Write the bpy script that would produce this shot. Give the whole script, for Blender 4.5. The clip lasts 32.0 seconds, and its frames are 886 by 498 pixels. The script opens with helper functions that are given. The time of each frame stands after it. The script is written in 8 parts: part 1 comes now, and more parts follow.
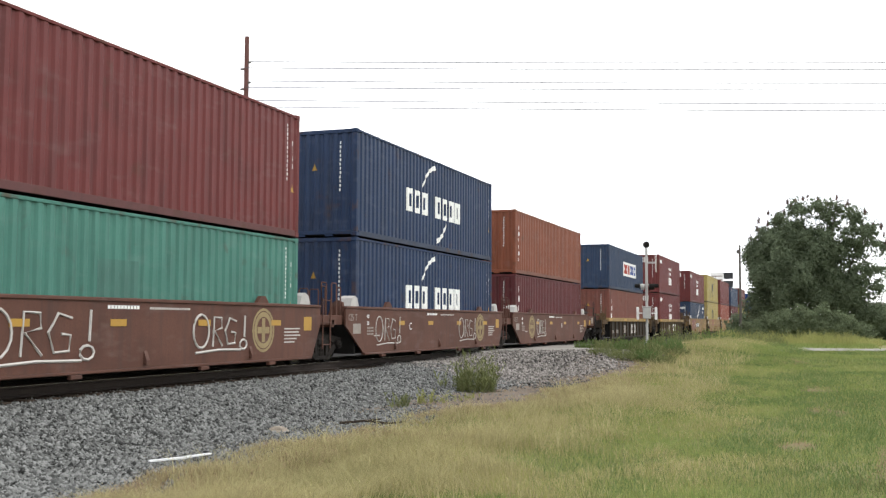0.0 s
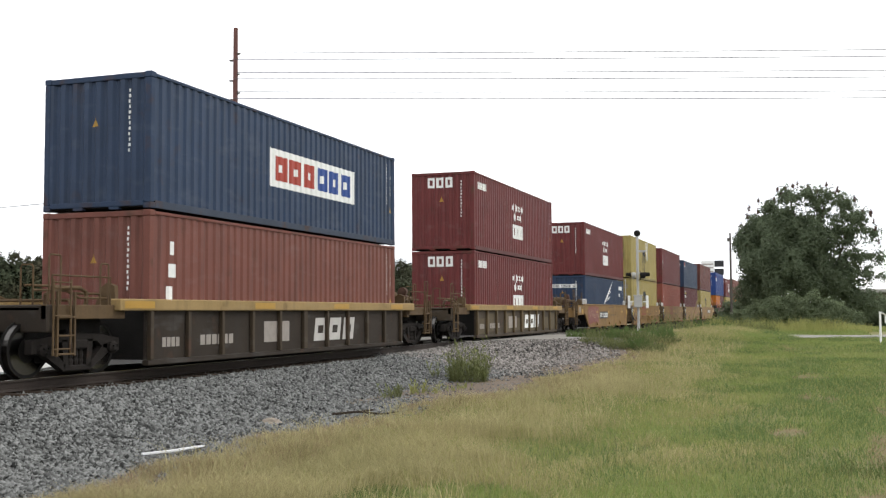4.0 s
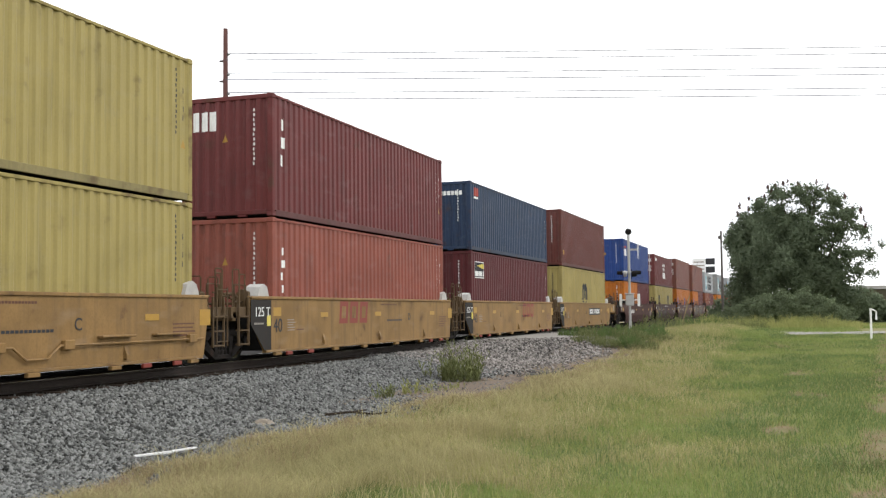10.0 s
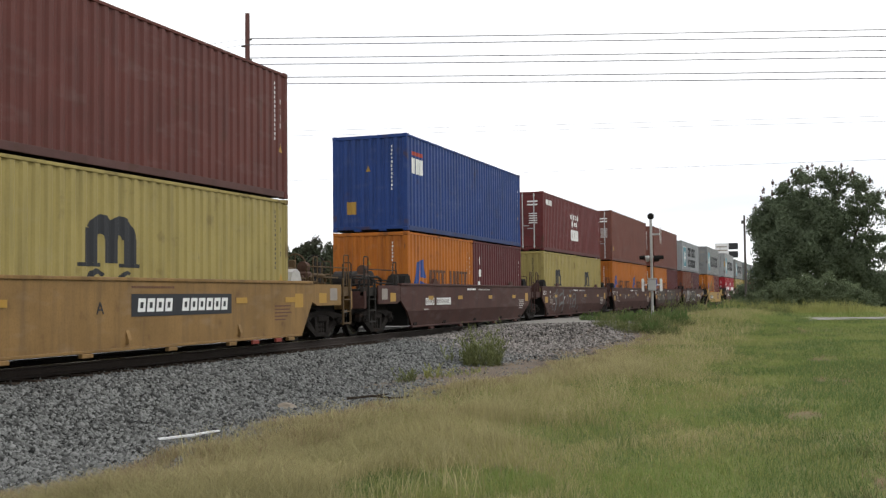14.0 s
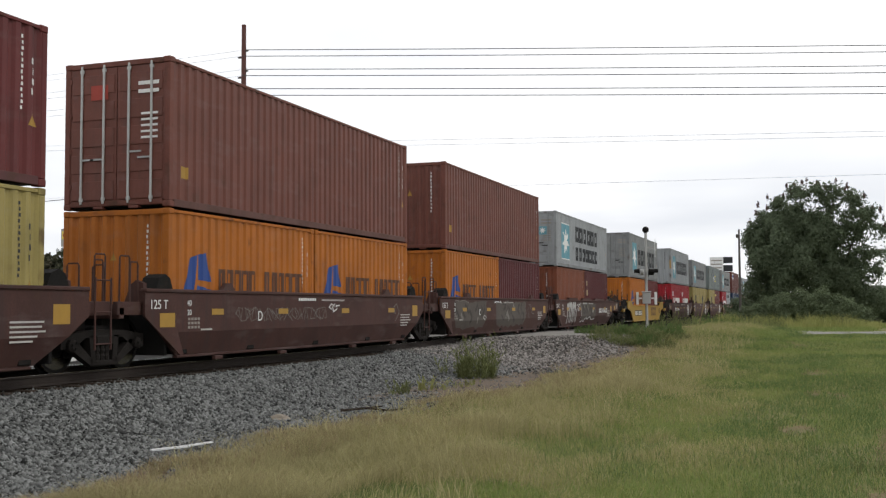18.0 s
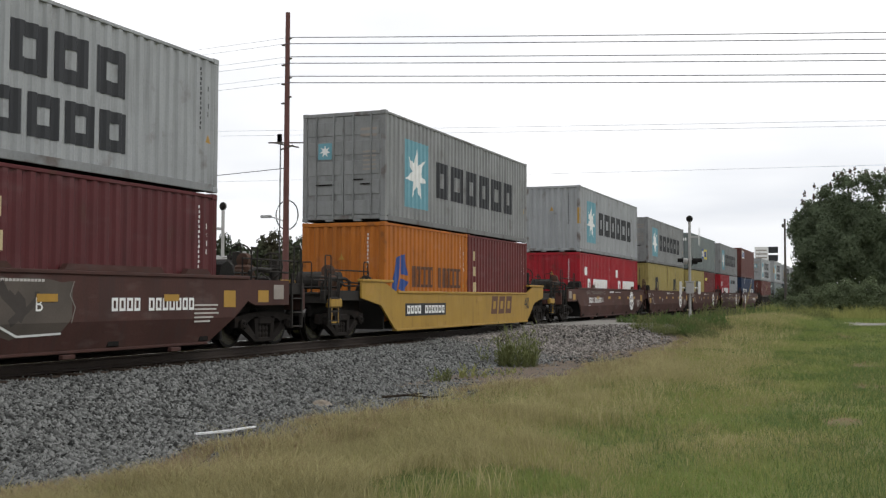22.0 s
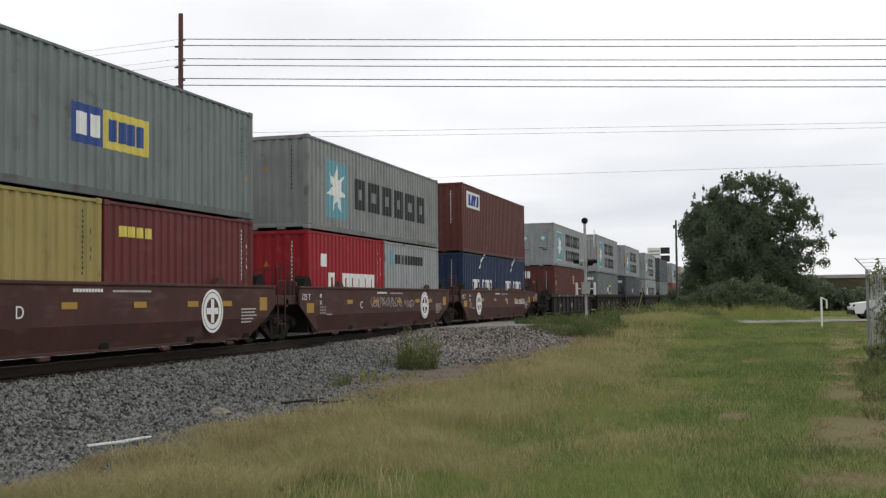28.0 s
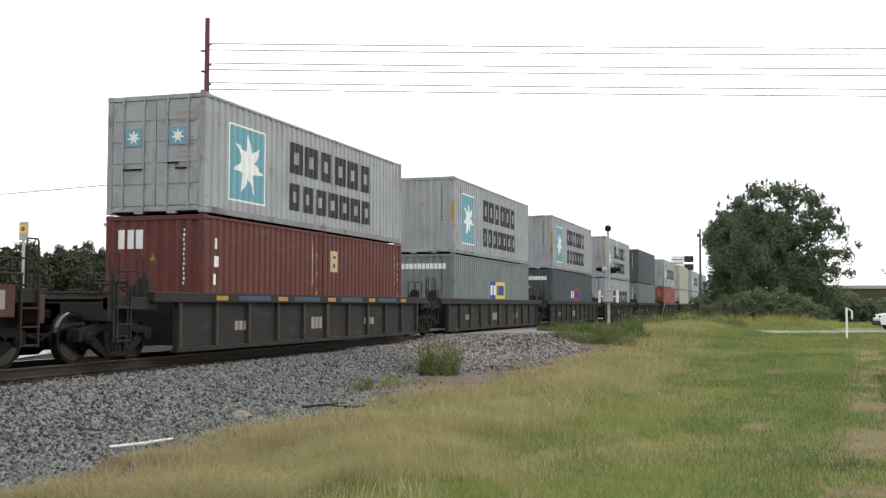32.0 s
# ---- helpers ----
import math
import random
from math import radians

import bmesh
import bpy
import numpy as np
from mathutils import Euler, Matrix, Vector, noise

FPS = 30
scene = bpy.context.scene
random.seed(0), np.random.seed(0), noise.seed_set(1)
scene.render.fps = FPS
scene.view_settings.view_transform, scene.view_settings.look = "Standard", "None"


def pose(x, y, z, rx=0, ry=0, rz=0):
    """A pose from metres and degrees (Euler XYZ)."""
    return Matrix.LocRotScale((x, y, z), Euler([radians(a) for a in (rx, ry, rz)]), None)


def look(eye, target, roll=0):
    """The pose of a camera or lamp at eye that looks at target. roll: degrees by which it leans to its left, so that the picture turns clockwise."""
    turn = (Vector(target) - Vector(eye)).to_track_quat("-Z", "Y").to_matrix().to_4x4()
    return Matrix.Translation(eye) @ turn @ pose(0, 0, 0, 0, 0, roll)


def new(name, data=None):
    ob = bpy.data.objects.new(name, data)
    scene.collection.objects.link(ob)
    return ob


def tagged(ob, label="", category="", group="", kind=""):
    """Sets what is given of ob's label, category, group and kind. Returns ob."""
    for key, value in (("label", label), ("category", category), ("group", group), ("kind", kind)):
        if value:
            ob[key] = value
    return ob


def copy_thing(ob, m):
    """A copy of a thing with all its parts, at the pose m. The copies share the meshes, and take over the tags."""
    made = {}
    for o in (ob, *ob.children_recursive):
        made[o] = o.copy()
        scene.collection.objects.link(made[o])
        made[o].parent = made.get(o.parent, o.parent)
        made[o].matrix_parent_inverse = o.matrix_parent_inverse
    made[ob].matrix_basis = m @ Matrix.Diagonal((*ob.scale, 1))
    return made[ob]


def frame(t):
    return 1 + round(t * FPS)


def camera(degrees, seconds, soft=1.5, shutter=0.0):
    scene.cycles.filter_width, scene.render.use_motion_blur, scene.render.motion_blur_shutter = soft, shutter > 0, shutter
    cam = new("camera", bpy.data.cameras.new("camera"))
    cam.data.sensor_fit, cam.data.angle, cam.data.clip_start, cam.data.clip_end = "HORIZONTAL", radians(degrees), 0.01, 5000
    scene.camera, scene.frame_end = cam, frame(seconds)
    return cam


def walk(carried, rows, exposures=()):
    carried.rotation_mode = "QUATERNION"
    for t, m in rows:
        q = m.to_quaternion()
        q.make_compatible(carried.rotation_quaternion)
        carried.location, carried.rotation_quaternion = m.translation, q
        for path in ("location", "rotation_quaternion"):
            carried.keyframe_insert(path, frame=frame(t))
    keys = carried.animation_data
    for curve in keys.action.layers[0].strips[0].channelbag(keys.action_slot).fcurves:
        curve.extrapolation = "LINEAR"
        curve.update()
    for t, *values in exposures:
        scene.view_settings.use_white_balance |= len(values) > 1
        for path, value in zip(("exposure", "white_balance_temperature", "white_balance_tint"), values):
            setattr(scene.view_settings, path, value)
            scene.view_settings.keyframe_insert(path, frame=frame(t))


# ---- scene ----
# ---- camera and its walk ----
cam = camera(45.56, 32.0, 1.3)
EYE_Z = 1.05
PATH = [
    (0, 19.76, 3.94, -0.23),
    (0.5, 19.62, 3.91, -0.49),
    (1, 19.31, 3.66, -0.28),
    (1.5, 18.94, 3.17, 0.05),
    (2, 18.97, 3.30, 0.21),
    (2.5, 19.15, 3.44, 0.28),
    (4.5, 19.32, 3.41, 0.28),
    (5, 18.95, 3.59, 0.14),
    (5.5, 18.68, 3.68, 0.13),
    (6, 18.81, 3.81, 0.24),
    (6.5, 18.75, 3.97, 0.30),
    (7, 18.82, 3.95, 0.30),
    (7.5, 18.76, 3.98, 0.50),
    (8, 18.57, 4.07, 0.27),
    (8.5, 18.49, 3.85, 0.45),
    (9, 18.78, 3.47, 0.55),
    (9.5, 18.99, 3.23, 0.53),
    (10, 18.88, 3.39, 0.69),
    (10.5, 19.14, 3.34, 0.50),
    (11, 19.31, 3.58, 0.73),
    (11.5, 19.30, 3.53, 0.48),
    (12, 19.31, 3.10, 0.51),
    (12.5, 19.60, 2.97, 0.48),
    (13, 19.89, 2.63, 0.29),
    (13.5, 19.99, 2.61, 0.47),
    (14, 20.05, 2.57, 0.61),
    (14.5, 20.05, 2.76, 0.50),
    (16.5, 19.85, 3.43, 0.15),
    (17, 19.85, 3.47, 0.14),
    (17.5, 19.89, 3.35, 0.04),
    (18, 19.76, 3.23, 0.29),
    (18.5, 19.79, 3.14, 0.31),
    (19, 19.88, 2.87, 0.17),
    (19.5, 19.80, 2.75, 0.39),
    (20, 19.66, 2.91, 0.11),
    (20.5, 20.02, 2.73, -0.06),
    (20.8, 20.48, 2.70, 0.00),
    (20.9, 20.59, 2.46, 0.02),
    (21, 20.73, 2.23, 0.04),
    (21.1, 21.00, 2.21, 0.17),
    (21.2, 20.96, 2.75, 0.31),
    (21.3, 20.08, 2.96, 0.44),
    (21.4, 19.62, 3.22, 0.58),
    (21.5, 18.83, 3.72, 0.71),
    (21.6, 18.64, 3.48, 0.53),
    (21.7, 19.35, 3.27, 0.35),
    (21.8, 20.74, 1.93, 0.17),
    (21.9, 21.68, 2.18, -0.00),
    (22, 22.01, 2.57, -0.18),
    (22.1, 21.58, 2.62, 0.04),
    (22.2, 20.98, 2.61, 0.26),
    (22.3, 20.25, 2.54, 0.47),
    (22.4, 19.71, 2.58, 0.69),
    (22.5, 19.15, 2.78, 0.91),
    (22.6, 18.77, 2.84, 0.91),
    (22.8, 18.23, 2.83, 0.90),
    (23, 17.85, 2.82, 0.88),
    (23.5, 17.57, 2.71, 0.74),
    (24, 17.11, 2.26, 0.46),
    (24.5, 16.91, 2.31, 0.35),
    (25, 16.75, 2.68, 0.38),
    (25.5, 16.80, 2.54, 0.64),
    (26, 16.62, 2.48, 0.60),
    (26.5, 16.45, 2.23, 0.55),
    (28.5, 16.63, 3.12, 0.69),
    (29, 16.67, 3.63, 0.78),
    (29.5, 16.76, 4.14, 0.78),
    (30, 17.08, 4.25, 0.79),
    (30.5, 17.32, 3.53, 0.49),
    (31, 17.66, 2.97, 0.18),
    (31.5, 17.68, 2.93, -0.08),
    (32, 17.75, 3.06, -0.07),
]
walk(cam, [(t, pose(0, 0, EYE_Z, 90 + p, r, y)) for t, y, p, r in PATH],
     [(0, 0.66), (1, 0.50), (2, 0.25), (5, 0.52), (9, 0.48), (10, 0.54), (11, 0.44), (12, 0.08), (14, 0.03), (17, -0.2), (20, -0.12), (23, -0.25), (26, -0.3), (29, -0.38), (30, -0.42), (31, -0.02), (32, 0.35)])

# ---- world, sun ----
world = bpy.data.worlds.new("overcast_sky")
scene.world = world
world.use_nodes = True
wn, wl = world.node_tree.nodes, world.node_tree.links
wn.clear()
sky = wn.new("ShaderNodeTexSky")
sky.sky_type, sky.sun_disc = "NISHITA", False
sky.sun_elevation, sky.sun_rotation = radians(48), radians(72)
coords = wn.new("ShaderNodeTexCoord")
stretch = wn.new("ShaderNodeMapping")
stretch.inputs["Scale"].default_value = (1.4, 1.4, 4.0)
clouds = wn.new("ShaderNodeTexNoise")
clouds.inputs["Scale"].default_value, clouds.inputs["Detail"].default_value = 1.7, 6
ramp = wn.new("ShaderNodeValToRGB")
ramp.color_ramp.elements[0].position, ramp.color_ramp.elements[0].color = 0.30, (10.9, 11.1, 11.5, 1)
ramp.color_ramp.elements[1].position, ramp.color_ramp.elements[1].color = 0.62, (14.0, 14.0, 14.1, 1)
parts = wn.new("ShaderNodeSeparateXYZ")
low = wn.new("ShaderNodeMapRange")
low.inputs["From Min"].default_value, low.inputs["From Max"].default_value = 0.03, 0.20
low.inputs["To Min"].default_value, low.inputs["To Max"].default_value = 1.0, 0.0
bands = wn.new("ShaderNodeMath")
bands.operation = "MULTIPLY"
streaks = wn.new("ShaderNodeMapping")
streaks.inputs["Scale"].default_value = (1.0, 1.0, 8.0)
drift = wn.new("ShaderNodeTexNoise")
drift.inputs["Scale"].default_value, drift.inputs["Detail"].default_value = 2.2, 4
spread = wn.new("ShaderNodeMapRange")
spread.inputs["From Min"].default_value, spread.inputs["From Max"].default_value = 0.42, 0.64
spread.inputs["To Max"].default_value = 0.9
grey = wn.new("ShaderNodeMixRGB")
grey.inputs["Color2"].default_value = (8.4, 8.8, 9.6, 1)
veil = wn.new("ShaderNodeMixRGB")
veil.inputs["Fac"].default_value = 0.94
back = wn.new("ShaderNodeBackground")
back.inputs["Strength"].default_value = 0.1
out = wn.new("ShaderNodeOutputWorld")
wl.new(coords.outputs["Generated"], stretch.inputs["Vector"])
wl.new(stretch.outputs["Vector"], clouds.inputs["Vector"])
wl.new(clouds.outputs["Fac"], ramp.inputs["Fac"])
wl.new(sky.outputs["Color"], veil.inputs["Color1"])
wl.new(coords.outputs["Generated"], parts.inputs[0])
wl.new(parts.outputs["Z"], low.inputs["Value"])
wl.new(coords.outputs["Generated"], streaks.inputs["Vector"])
wl.new(streaks.outputs["Vector"], drift.inputs["Vector"])
wl.new(drift.outputs["Fac"], spread.inputs["Value"])
wl.new(spread.outputs["Result"], bands.inputs[0])
wl.new(low.outputs["Result"], bands.inputs[1])
wl.new(bands.outputs[0], grey.inputs["Fac"])
wl.new(ramp.outputs["Color"], grey.inputs["Color1"])
wl.new(grey.outputs["Color"], veil.inputs["Color2"])
wl.new(veil.outputs["Color"], back.inputs["Color"])
wl.new(back.outputs["Background"], out.inputs["Surface"])
sun = new("sun", bpy.data.lights.new("sun", "SUN"))
sun.data.energy, sun.data.angle, sun.data.color = 0.8, radians(20), (1.0, 0.97, 0.92)
sun.matrix_basis = look((22, 7, 26), (0, 0, 0))


# ---- materials ----
def material(name, colour, rough=0.6, metal=0.0, other=None, scale=3.0, mix=0.35, fine=40.0, bump=0.02, streak=0.0,
             rust=0.0, island=0.0, spec=0.4, rust_at=0.63, thin=0.0):
    """Base colour broken by large stains, fine grain, and, if asked, vertical streaks, rust spots and a shade per piece."""
    m = bpy.data.materials.new(name)
    m.use_nodes = True
    n, l = m.node_tree.nodes, m.node_tree.links
    b = n["Principled BSDF"]
    b.inputs["Roughness"].default_value, b.inputs["Metallic"].default_value = rough, metal
    b.inputs["Specular IOR Level"].default_value = spec
    other = other or tuple(c * 0.62 for c in colour)
    tc, info = n.new("ShaderNodeTexCoord"), n.new("ShaderNodeObjectInfo")
    shift = n.new("ShaderNodeVectorMath")
    shift.operation = "MULTIPLY_ADD"
    shift.inputs[1].default_value = (1, 1, 1)
    spread = n.new("ShaderNodeVectorMath")
    spread.operation = "SCALE"
    spread.inputs[0].default_value = (31, 17, 23)
    l.new(info.outputs["Random"], spread.inputs["Scale"])
    l.new(tc.outputs["Object"], shift.inputs[0])
    l.new(spread.outputs[0], shift.inputs[2])
    def noise_at(sc, detail, squash=(1, 1, 1)):
        mp = n.new("ShaderNodeMapping")
        mp.inputs["Scale"].default_value = squash
        l.new(shift.outputs[0], mp.inputs["Vector"])
        t = n.new("ShaderNodeTexNoise")
        t.inputs["Scale"].default_value, t.inputs["Detail"].default_value = sc, detail
        l.new(mp.outputs["Vector"], t.inputs["Vector"])
        return t
    def blend(colour_in, colour_b, fac, lo, hi, amount):
        mr = n.new("ShaderNodeMapRange")
        mr.inputs["From Min"].default_value, mr.inputs["From Max"].default_value = lo, hi
        mr.inputs["To Max"].default_value = amount
        l.new(fac, mr.inputs["Value"])
        mx = n.new("ShaderNodeMixRGB")
        l.new(mr.outputs["Result"], mx.inputs["Fac"])
        if isinstance(colour_in, tuple):
            mx.inputs["Color1"].default_value = (*colour_in, 1)
        else:
            l.new(colour_in, mx.inputs["Color1"])
        mx.inputs["Color2"].default_value = (*colour_b, 1)
        return mx.outputs["Color"]
    big, grain = noise_at(scale, 4), noise_at(fine, 3)
    c = blend(colour, other, big.outputs["Fac"], 0.40, 0.68, mix)
    c = blend(c, tuple(v * 0.55 for v in colour), grain.outputs["Fac"], 0.45, 0.75, mix * 0.6)
    if streak:
        st = noise_at(5.0, 4, (1, 1, 0.10))
        c = blend(c, tuple(v * 0.45 + 0.015 for v in colour), st.outputs["Fac"], 0.52, 0.75, streak)
    if streak:
        sc = noise_at(2.6, 8, (1, 0.45, 1.5))
        c = blend(c, tuple(v * 0.75 + 0.075 for v in colour), sc.outputs["Fac"], 0.56, 0.74, streak * 0.55)
        run = noise_at(11.0, 3, (1, 1, 0.05))
        c = blend(c, tuple(v * 0.55 + 0.006 for v in colour), run.outputs["Fac"], 0.55, 0.72, streak * 0.6)
    if rust:
        ru = noise_at(2.2, 9)
        c = blend(c, (0.070, 0.036, 0.022), ru.outputs["Fac"], rust_at, rust_at + 0.15, rust)
    if island:
        geo = n.new("ShaderNodeNewGeometry")
        hs = n.new("ShaderNodeMixRGB")
        hs.blend_type, hs.inputs["Fac"].default_value = "MULTIPLY", 1
        mr = n.new("ShaderNodeMapRange")
        mr.inputs["To Min"].default_value, mr.inputs["To Max"].default_value = 1 - island, 1 + island
        l.new(geo.outputs["Random Per Island"], mr.inputs["Value"])
        l.new(c, hs.inputs["Color1"])
        l.new(mr.outputs["Result"], hs.inputs["Color2"])
        c = hs.outputs["Color"]
    l.new(c, b.inputs["Base Color"])
    if bump:
        bp = n.new("ShaderNodeBump")
        bp.inputs["Strength"].default_value, bp.inputs["Distance"].default_value = 0.5, bump
        l.new(grain.outputs["Fac"], bp.inputs["Height"])
        l.new(bp.outputs["Normal"], b.inputs["Normal"])
    if thin:
        through_leaf, both = n.new("ShaderNodeBsdfTranslucent"), n.new("ShaderNodeMixShader")
        both.inputs["Fac"].default_value = thin
        l.new(c, through_leaf.inputs["Color"])
        l.new(b.outputs["BSDF"], both.inputs[1])
        l.new(through_leaf.outputs["BSDF"], both.inputs[2])
        l.new(both.outputs["Shader"], n["Material Output"].inputs["Surface"])
    return m


PAINTS = {}


def paint(name, colour, rough=0.5, mix=0.42, streak=0.55, rust=0.45, rust_at=0.62):
    PAINTS[name] = colour
    return material(name, colour, rough, 0.0, scale=1.1, mix=mix, fine=28, bump=0.003, streak=streak, rust=rust, spec=0.22, rust_at=rust_at)


BOX = {
    "maroon": paint("maroon paint", (0.126, 0.028, 0.027)),
    "dark_maroon": paint("dark maroon paint", (0.092, 0.021, 0.023)),
    "brown_red": paint("brown red paint", (0.112, 0.034, 0.027)),
    "rust_orange": paint("rust orange paint", (0.190, 0.061, 0.032)),
    "brick": paint("brick red paint", (0.240, 0.072, 0.050)),
    "faded_brown": paint("faded brown red paint", (0.158, 0.058, 0.043)),
    "teal": paint("teal green paint", (0.058, 0.177, 0.140)),
    "navy": paint("navy blue paint", (0.015, 0.032, 0.078)),
    "steel_blue": paint("steel blue paint", (0.024, 0.043, 0.085)),
    "blue": paint("royal blue paint", (0.017, 0.048, 0.186)),
    "yellow": paint("pale yellow paint", (0.321, 0.260, 0.091), mix=0.35, streak=0.45),
    "orange": paint("orange paint", (0.400, 0.126, 0.015)),
    "grey": paint("light grey paint", (0.315, 0.330, 0.338), mix=0.35, streak=0.5),
    "old_grey": paint("dulled grey paint", (0.238, 0.246, 0.246), mix=0.5, streak=0.6),
    "green_grey": paint("green grey paint", (0.167, 0.195, 0.192)),
    "slate": paint("slate grey paint", (0.063, 0.082, 0.087)),
    "cream": paint("cream white paint", (0.372, 0.357, 0.305), streak=0.5),
    "red": paint("bright red paint", (0.312, 0.013, 0.022)),
}
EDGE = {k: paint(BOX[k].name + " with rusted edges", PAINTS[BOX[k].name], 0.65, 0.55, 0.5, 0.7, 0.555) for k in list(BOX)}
DUSTY = {k: paint(BOX[k].name + " under road dust", tuple(c * 0.62 + 0.030 for c in PAINTS[BOX[k].name]), 0.75, 0.5, 0.4, 0.6, 0.56) for k in list(BOX)}
CAR = {
    "brown": paint("boxcar brown paint", (0.104, 0.047, 0.033), 0.7, 0.7, 0.7, 0.6),
    "brown_mid": paint("dull brown paint", (0.075, 0.033, 0.026), 0.7, 0.75, 0.7, 0.6),
    "brown_dark": paint("grimy brown paint", (0.070, 0.032, 0.026), 0.7, 0.75, 0.7, 0.6),
    "yellow": paint("railcar yellow paint", (0.245, 0.146, 0.054), 0.65, 0.7, 0.7, 0.7),
    "bright_yellow": paint("newer railcar yellow paint", (0.360, 0.220, 0.042), 0.55, 0.35, 0.45, 0.4),
    "old_yellow": paint("faded railcar yellow paint", (0.056, 0.041, 0.026), 0.75, 0.6, 0.6, 0.9),
    "old_grimy": paint("blackened railcar yellow paint", (0.034, 0.026, 0.019), 0.8, 0.6, 0.6, 0.7),
    "black": paint("weathered black paint", (0.026, 0.023, 0.020), 0.75, 0.5, 0.5, 0.4),
}
WHITE = material("white marking paint", (0.74, 0.75, 0.73), 0.6, scale=6, mix=0.25, bump=0)
DARK = material("dark marking paint", (0.019, 0.021, 0.025), 0.6, scale=6, mix=0.25, bump=0)
MARK = {
    "white": WHITE, "dark": DARK,
    "yellow": material("yellow reflective decal", (0.36, 0.205, 0.028), 0.5, scale=8, mix=0.2, bump=0),
    "sky": material("sky blue marking paint", (0.13, 0.31, 0.37), 0.6, scale=6, mix=0.2, bump=0),
    "blue": material("blue marking paint", (0.020, 0.060, 0.24), 0.6, scale=6, mix=0.2, bump=0),
    "red": material("red marking paint", (0.33, 0.045, 0.028), 0.6, scale=6, mix=0.2, bump=0),
    "cream": material("cream marking paint", (0.50, 0.42, 0.24), 0.6, scale=6, mix=0.3, bump=0),
    "lemon": material("lemon marking paint", (0.62, 0.52, 0.10), 0.6, scale=6, mix=0.2, bump=0),
    "faded": material("faded grey lettering", (0.28, 0.25, 0.22), 0.7, scale=6, mix=0.4, bump=0),
    "maroon": material("maroon marking paint", (0.20, 0.035, 0.022), 0.6, scale=6, mix=0.2, bump=0),
    "teal": material("duller teal repaint", (0.048, 0.140, 0.112), 0.6, scale=2, mix=0.4, bump=0),
    "slate": material("scuffed slate blue marking paint", (0.045, 0.070, 0.110), 0.7, scale=2, mix=0.6, bump=0),
    "old": material("sun-faded gold marking paint", (0.26, 0.20, 0.10), 0.75, scale=3, mix=0.5, bump=0),
    "chalk": material("thin white spray paint", (0.46, 0.44, 0.41), 0.75, scale=3, mix=0.4, bump=0),
    "brown": material("brown marking paint", (0.10, 0.04, 0.02), 0.6, scale=6, mix=0.2, bump=0),
}
STEEL = material("grimy black steel", (0.013, 0.012, 0.011), 0.8, 0.0, scale=4, mix=0.5, rust=0.5, spec=0.12)
CAST = material("dusty cast truck steel", (0.021, 0.018, 0.016), 0.85, 0.0, scale=3, mix=0.6, rust=0.5, spec=0.12)
TREAD = material("polished wheel tread", (0.10, 0.095, 0.09), 0.25, 1.0, scale=8, mix=0.2, bump=0)
RAIL_TOP = material("polished rail head", (0.62, 0.61, 0.60), 0.22, 1.0, scale=6, mix=0.2, bump=0)
RAIL_WEB = material("rusty rail steel", (0.030, 0.021, 0.016), 0.8, 0.0, scale=9, mix=0.5)
TIE = material("creosoted timber", (0.045, 0.034, 0.026), 0.85, scale=5, mix=0.6, spec=0.06)
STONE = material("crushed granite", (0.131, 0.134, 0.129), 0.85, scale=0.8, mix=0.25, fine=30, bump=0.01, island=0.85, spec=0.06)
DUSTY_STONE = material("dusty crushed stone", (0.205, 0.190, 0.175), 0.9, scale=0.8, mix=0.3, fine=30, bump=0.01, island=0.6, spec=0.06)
# Near-black: shade in the gaps between the stones is painted into this colour.
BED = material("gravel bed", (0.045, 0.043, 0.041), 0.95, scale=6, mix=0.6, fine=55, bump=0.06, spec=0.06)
DUST = material("dusty track edge", (0.165, 0.132, 0.105), 0.95, scale=0.9, mix=0.6, fine=25, bump=0.03, spec=0.06)
SOIL = material("grassy soil", (0.150, 0.165, 0.058), 0.95, other=(0.220, 0.190, 0.100), scale=0.55, mix=0.85, fine=9, bump=0.05, spec=0.06)
GREEN = material("green grass blades", (0.195, 0.258, 0.078), 0.7, other=(0.262, 0.288, 0.108), scale=0.5, mix=0.8, bump=0, island=0.10, spec=0.05, thin=0.45)
STRAW = material("dry grass blades", (0.440, 0.392, 0.208), 0.8, other=(0.322, 0.300, 0.150), scale=0.6, mix=0.8, bump=0, island=0.22, spec=0.05, thin=0.45)
OLIVE = material("half-dry grass blades", (0.325, 0.325, 0.125), 0.8, other=(0.250, 0.280, 0.092), scale=0.9, mix=0.8, bump=0, island=0.12, spec=0.05, thin=0.45)
DEAD = material("dead brown grass blades", (0.330, 0.245, 0.155), 0.85, other=(0.20, 0.18, 0.085), scale=1.1, mix=0.6, bump=0, island=0.16, spec=0.05, thin=0.35)
BARE = material("bare tan thatch", (0.185, 0.150, 0.088), 0.95, other=(0.125, 0.135, 0.055), scale=1.6, mix=0.7, fine=30, bump=0.03, spec=0.06)
LUSH = material("lush grass blades", (0.136, 0.194, 0.070), 0.7, scale=0.8, mix=0.4, bump=0, island=0.14, spec=0.05, thin=0.45)
WEEDS = material("weed leaves", (0.200, 0.222, 0.095), 0.7, scale=2, mix=0.5, bump=0, island=0.3, spec=0.06, thin=0.4)
LEAF = material("dark tree leaves", (0.140, 0.174, 0.108), 0.8, scale=0.4, mix=0.4, bump=0, island=0.18, spec=0.05, thin=0.4)
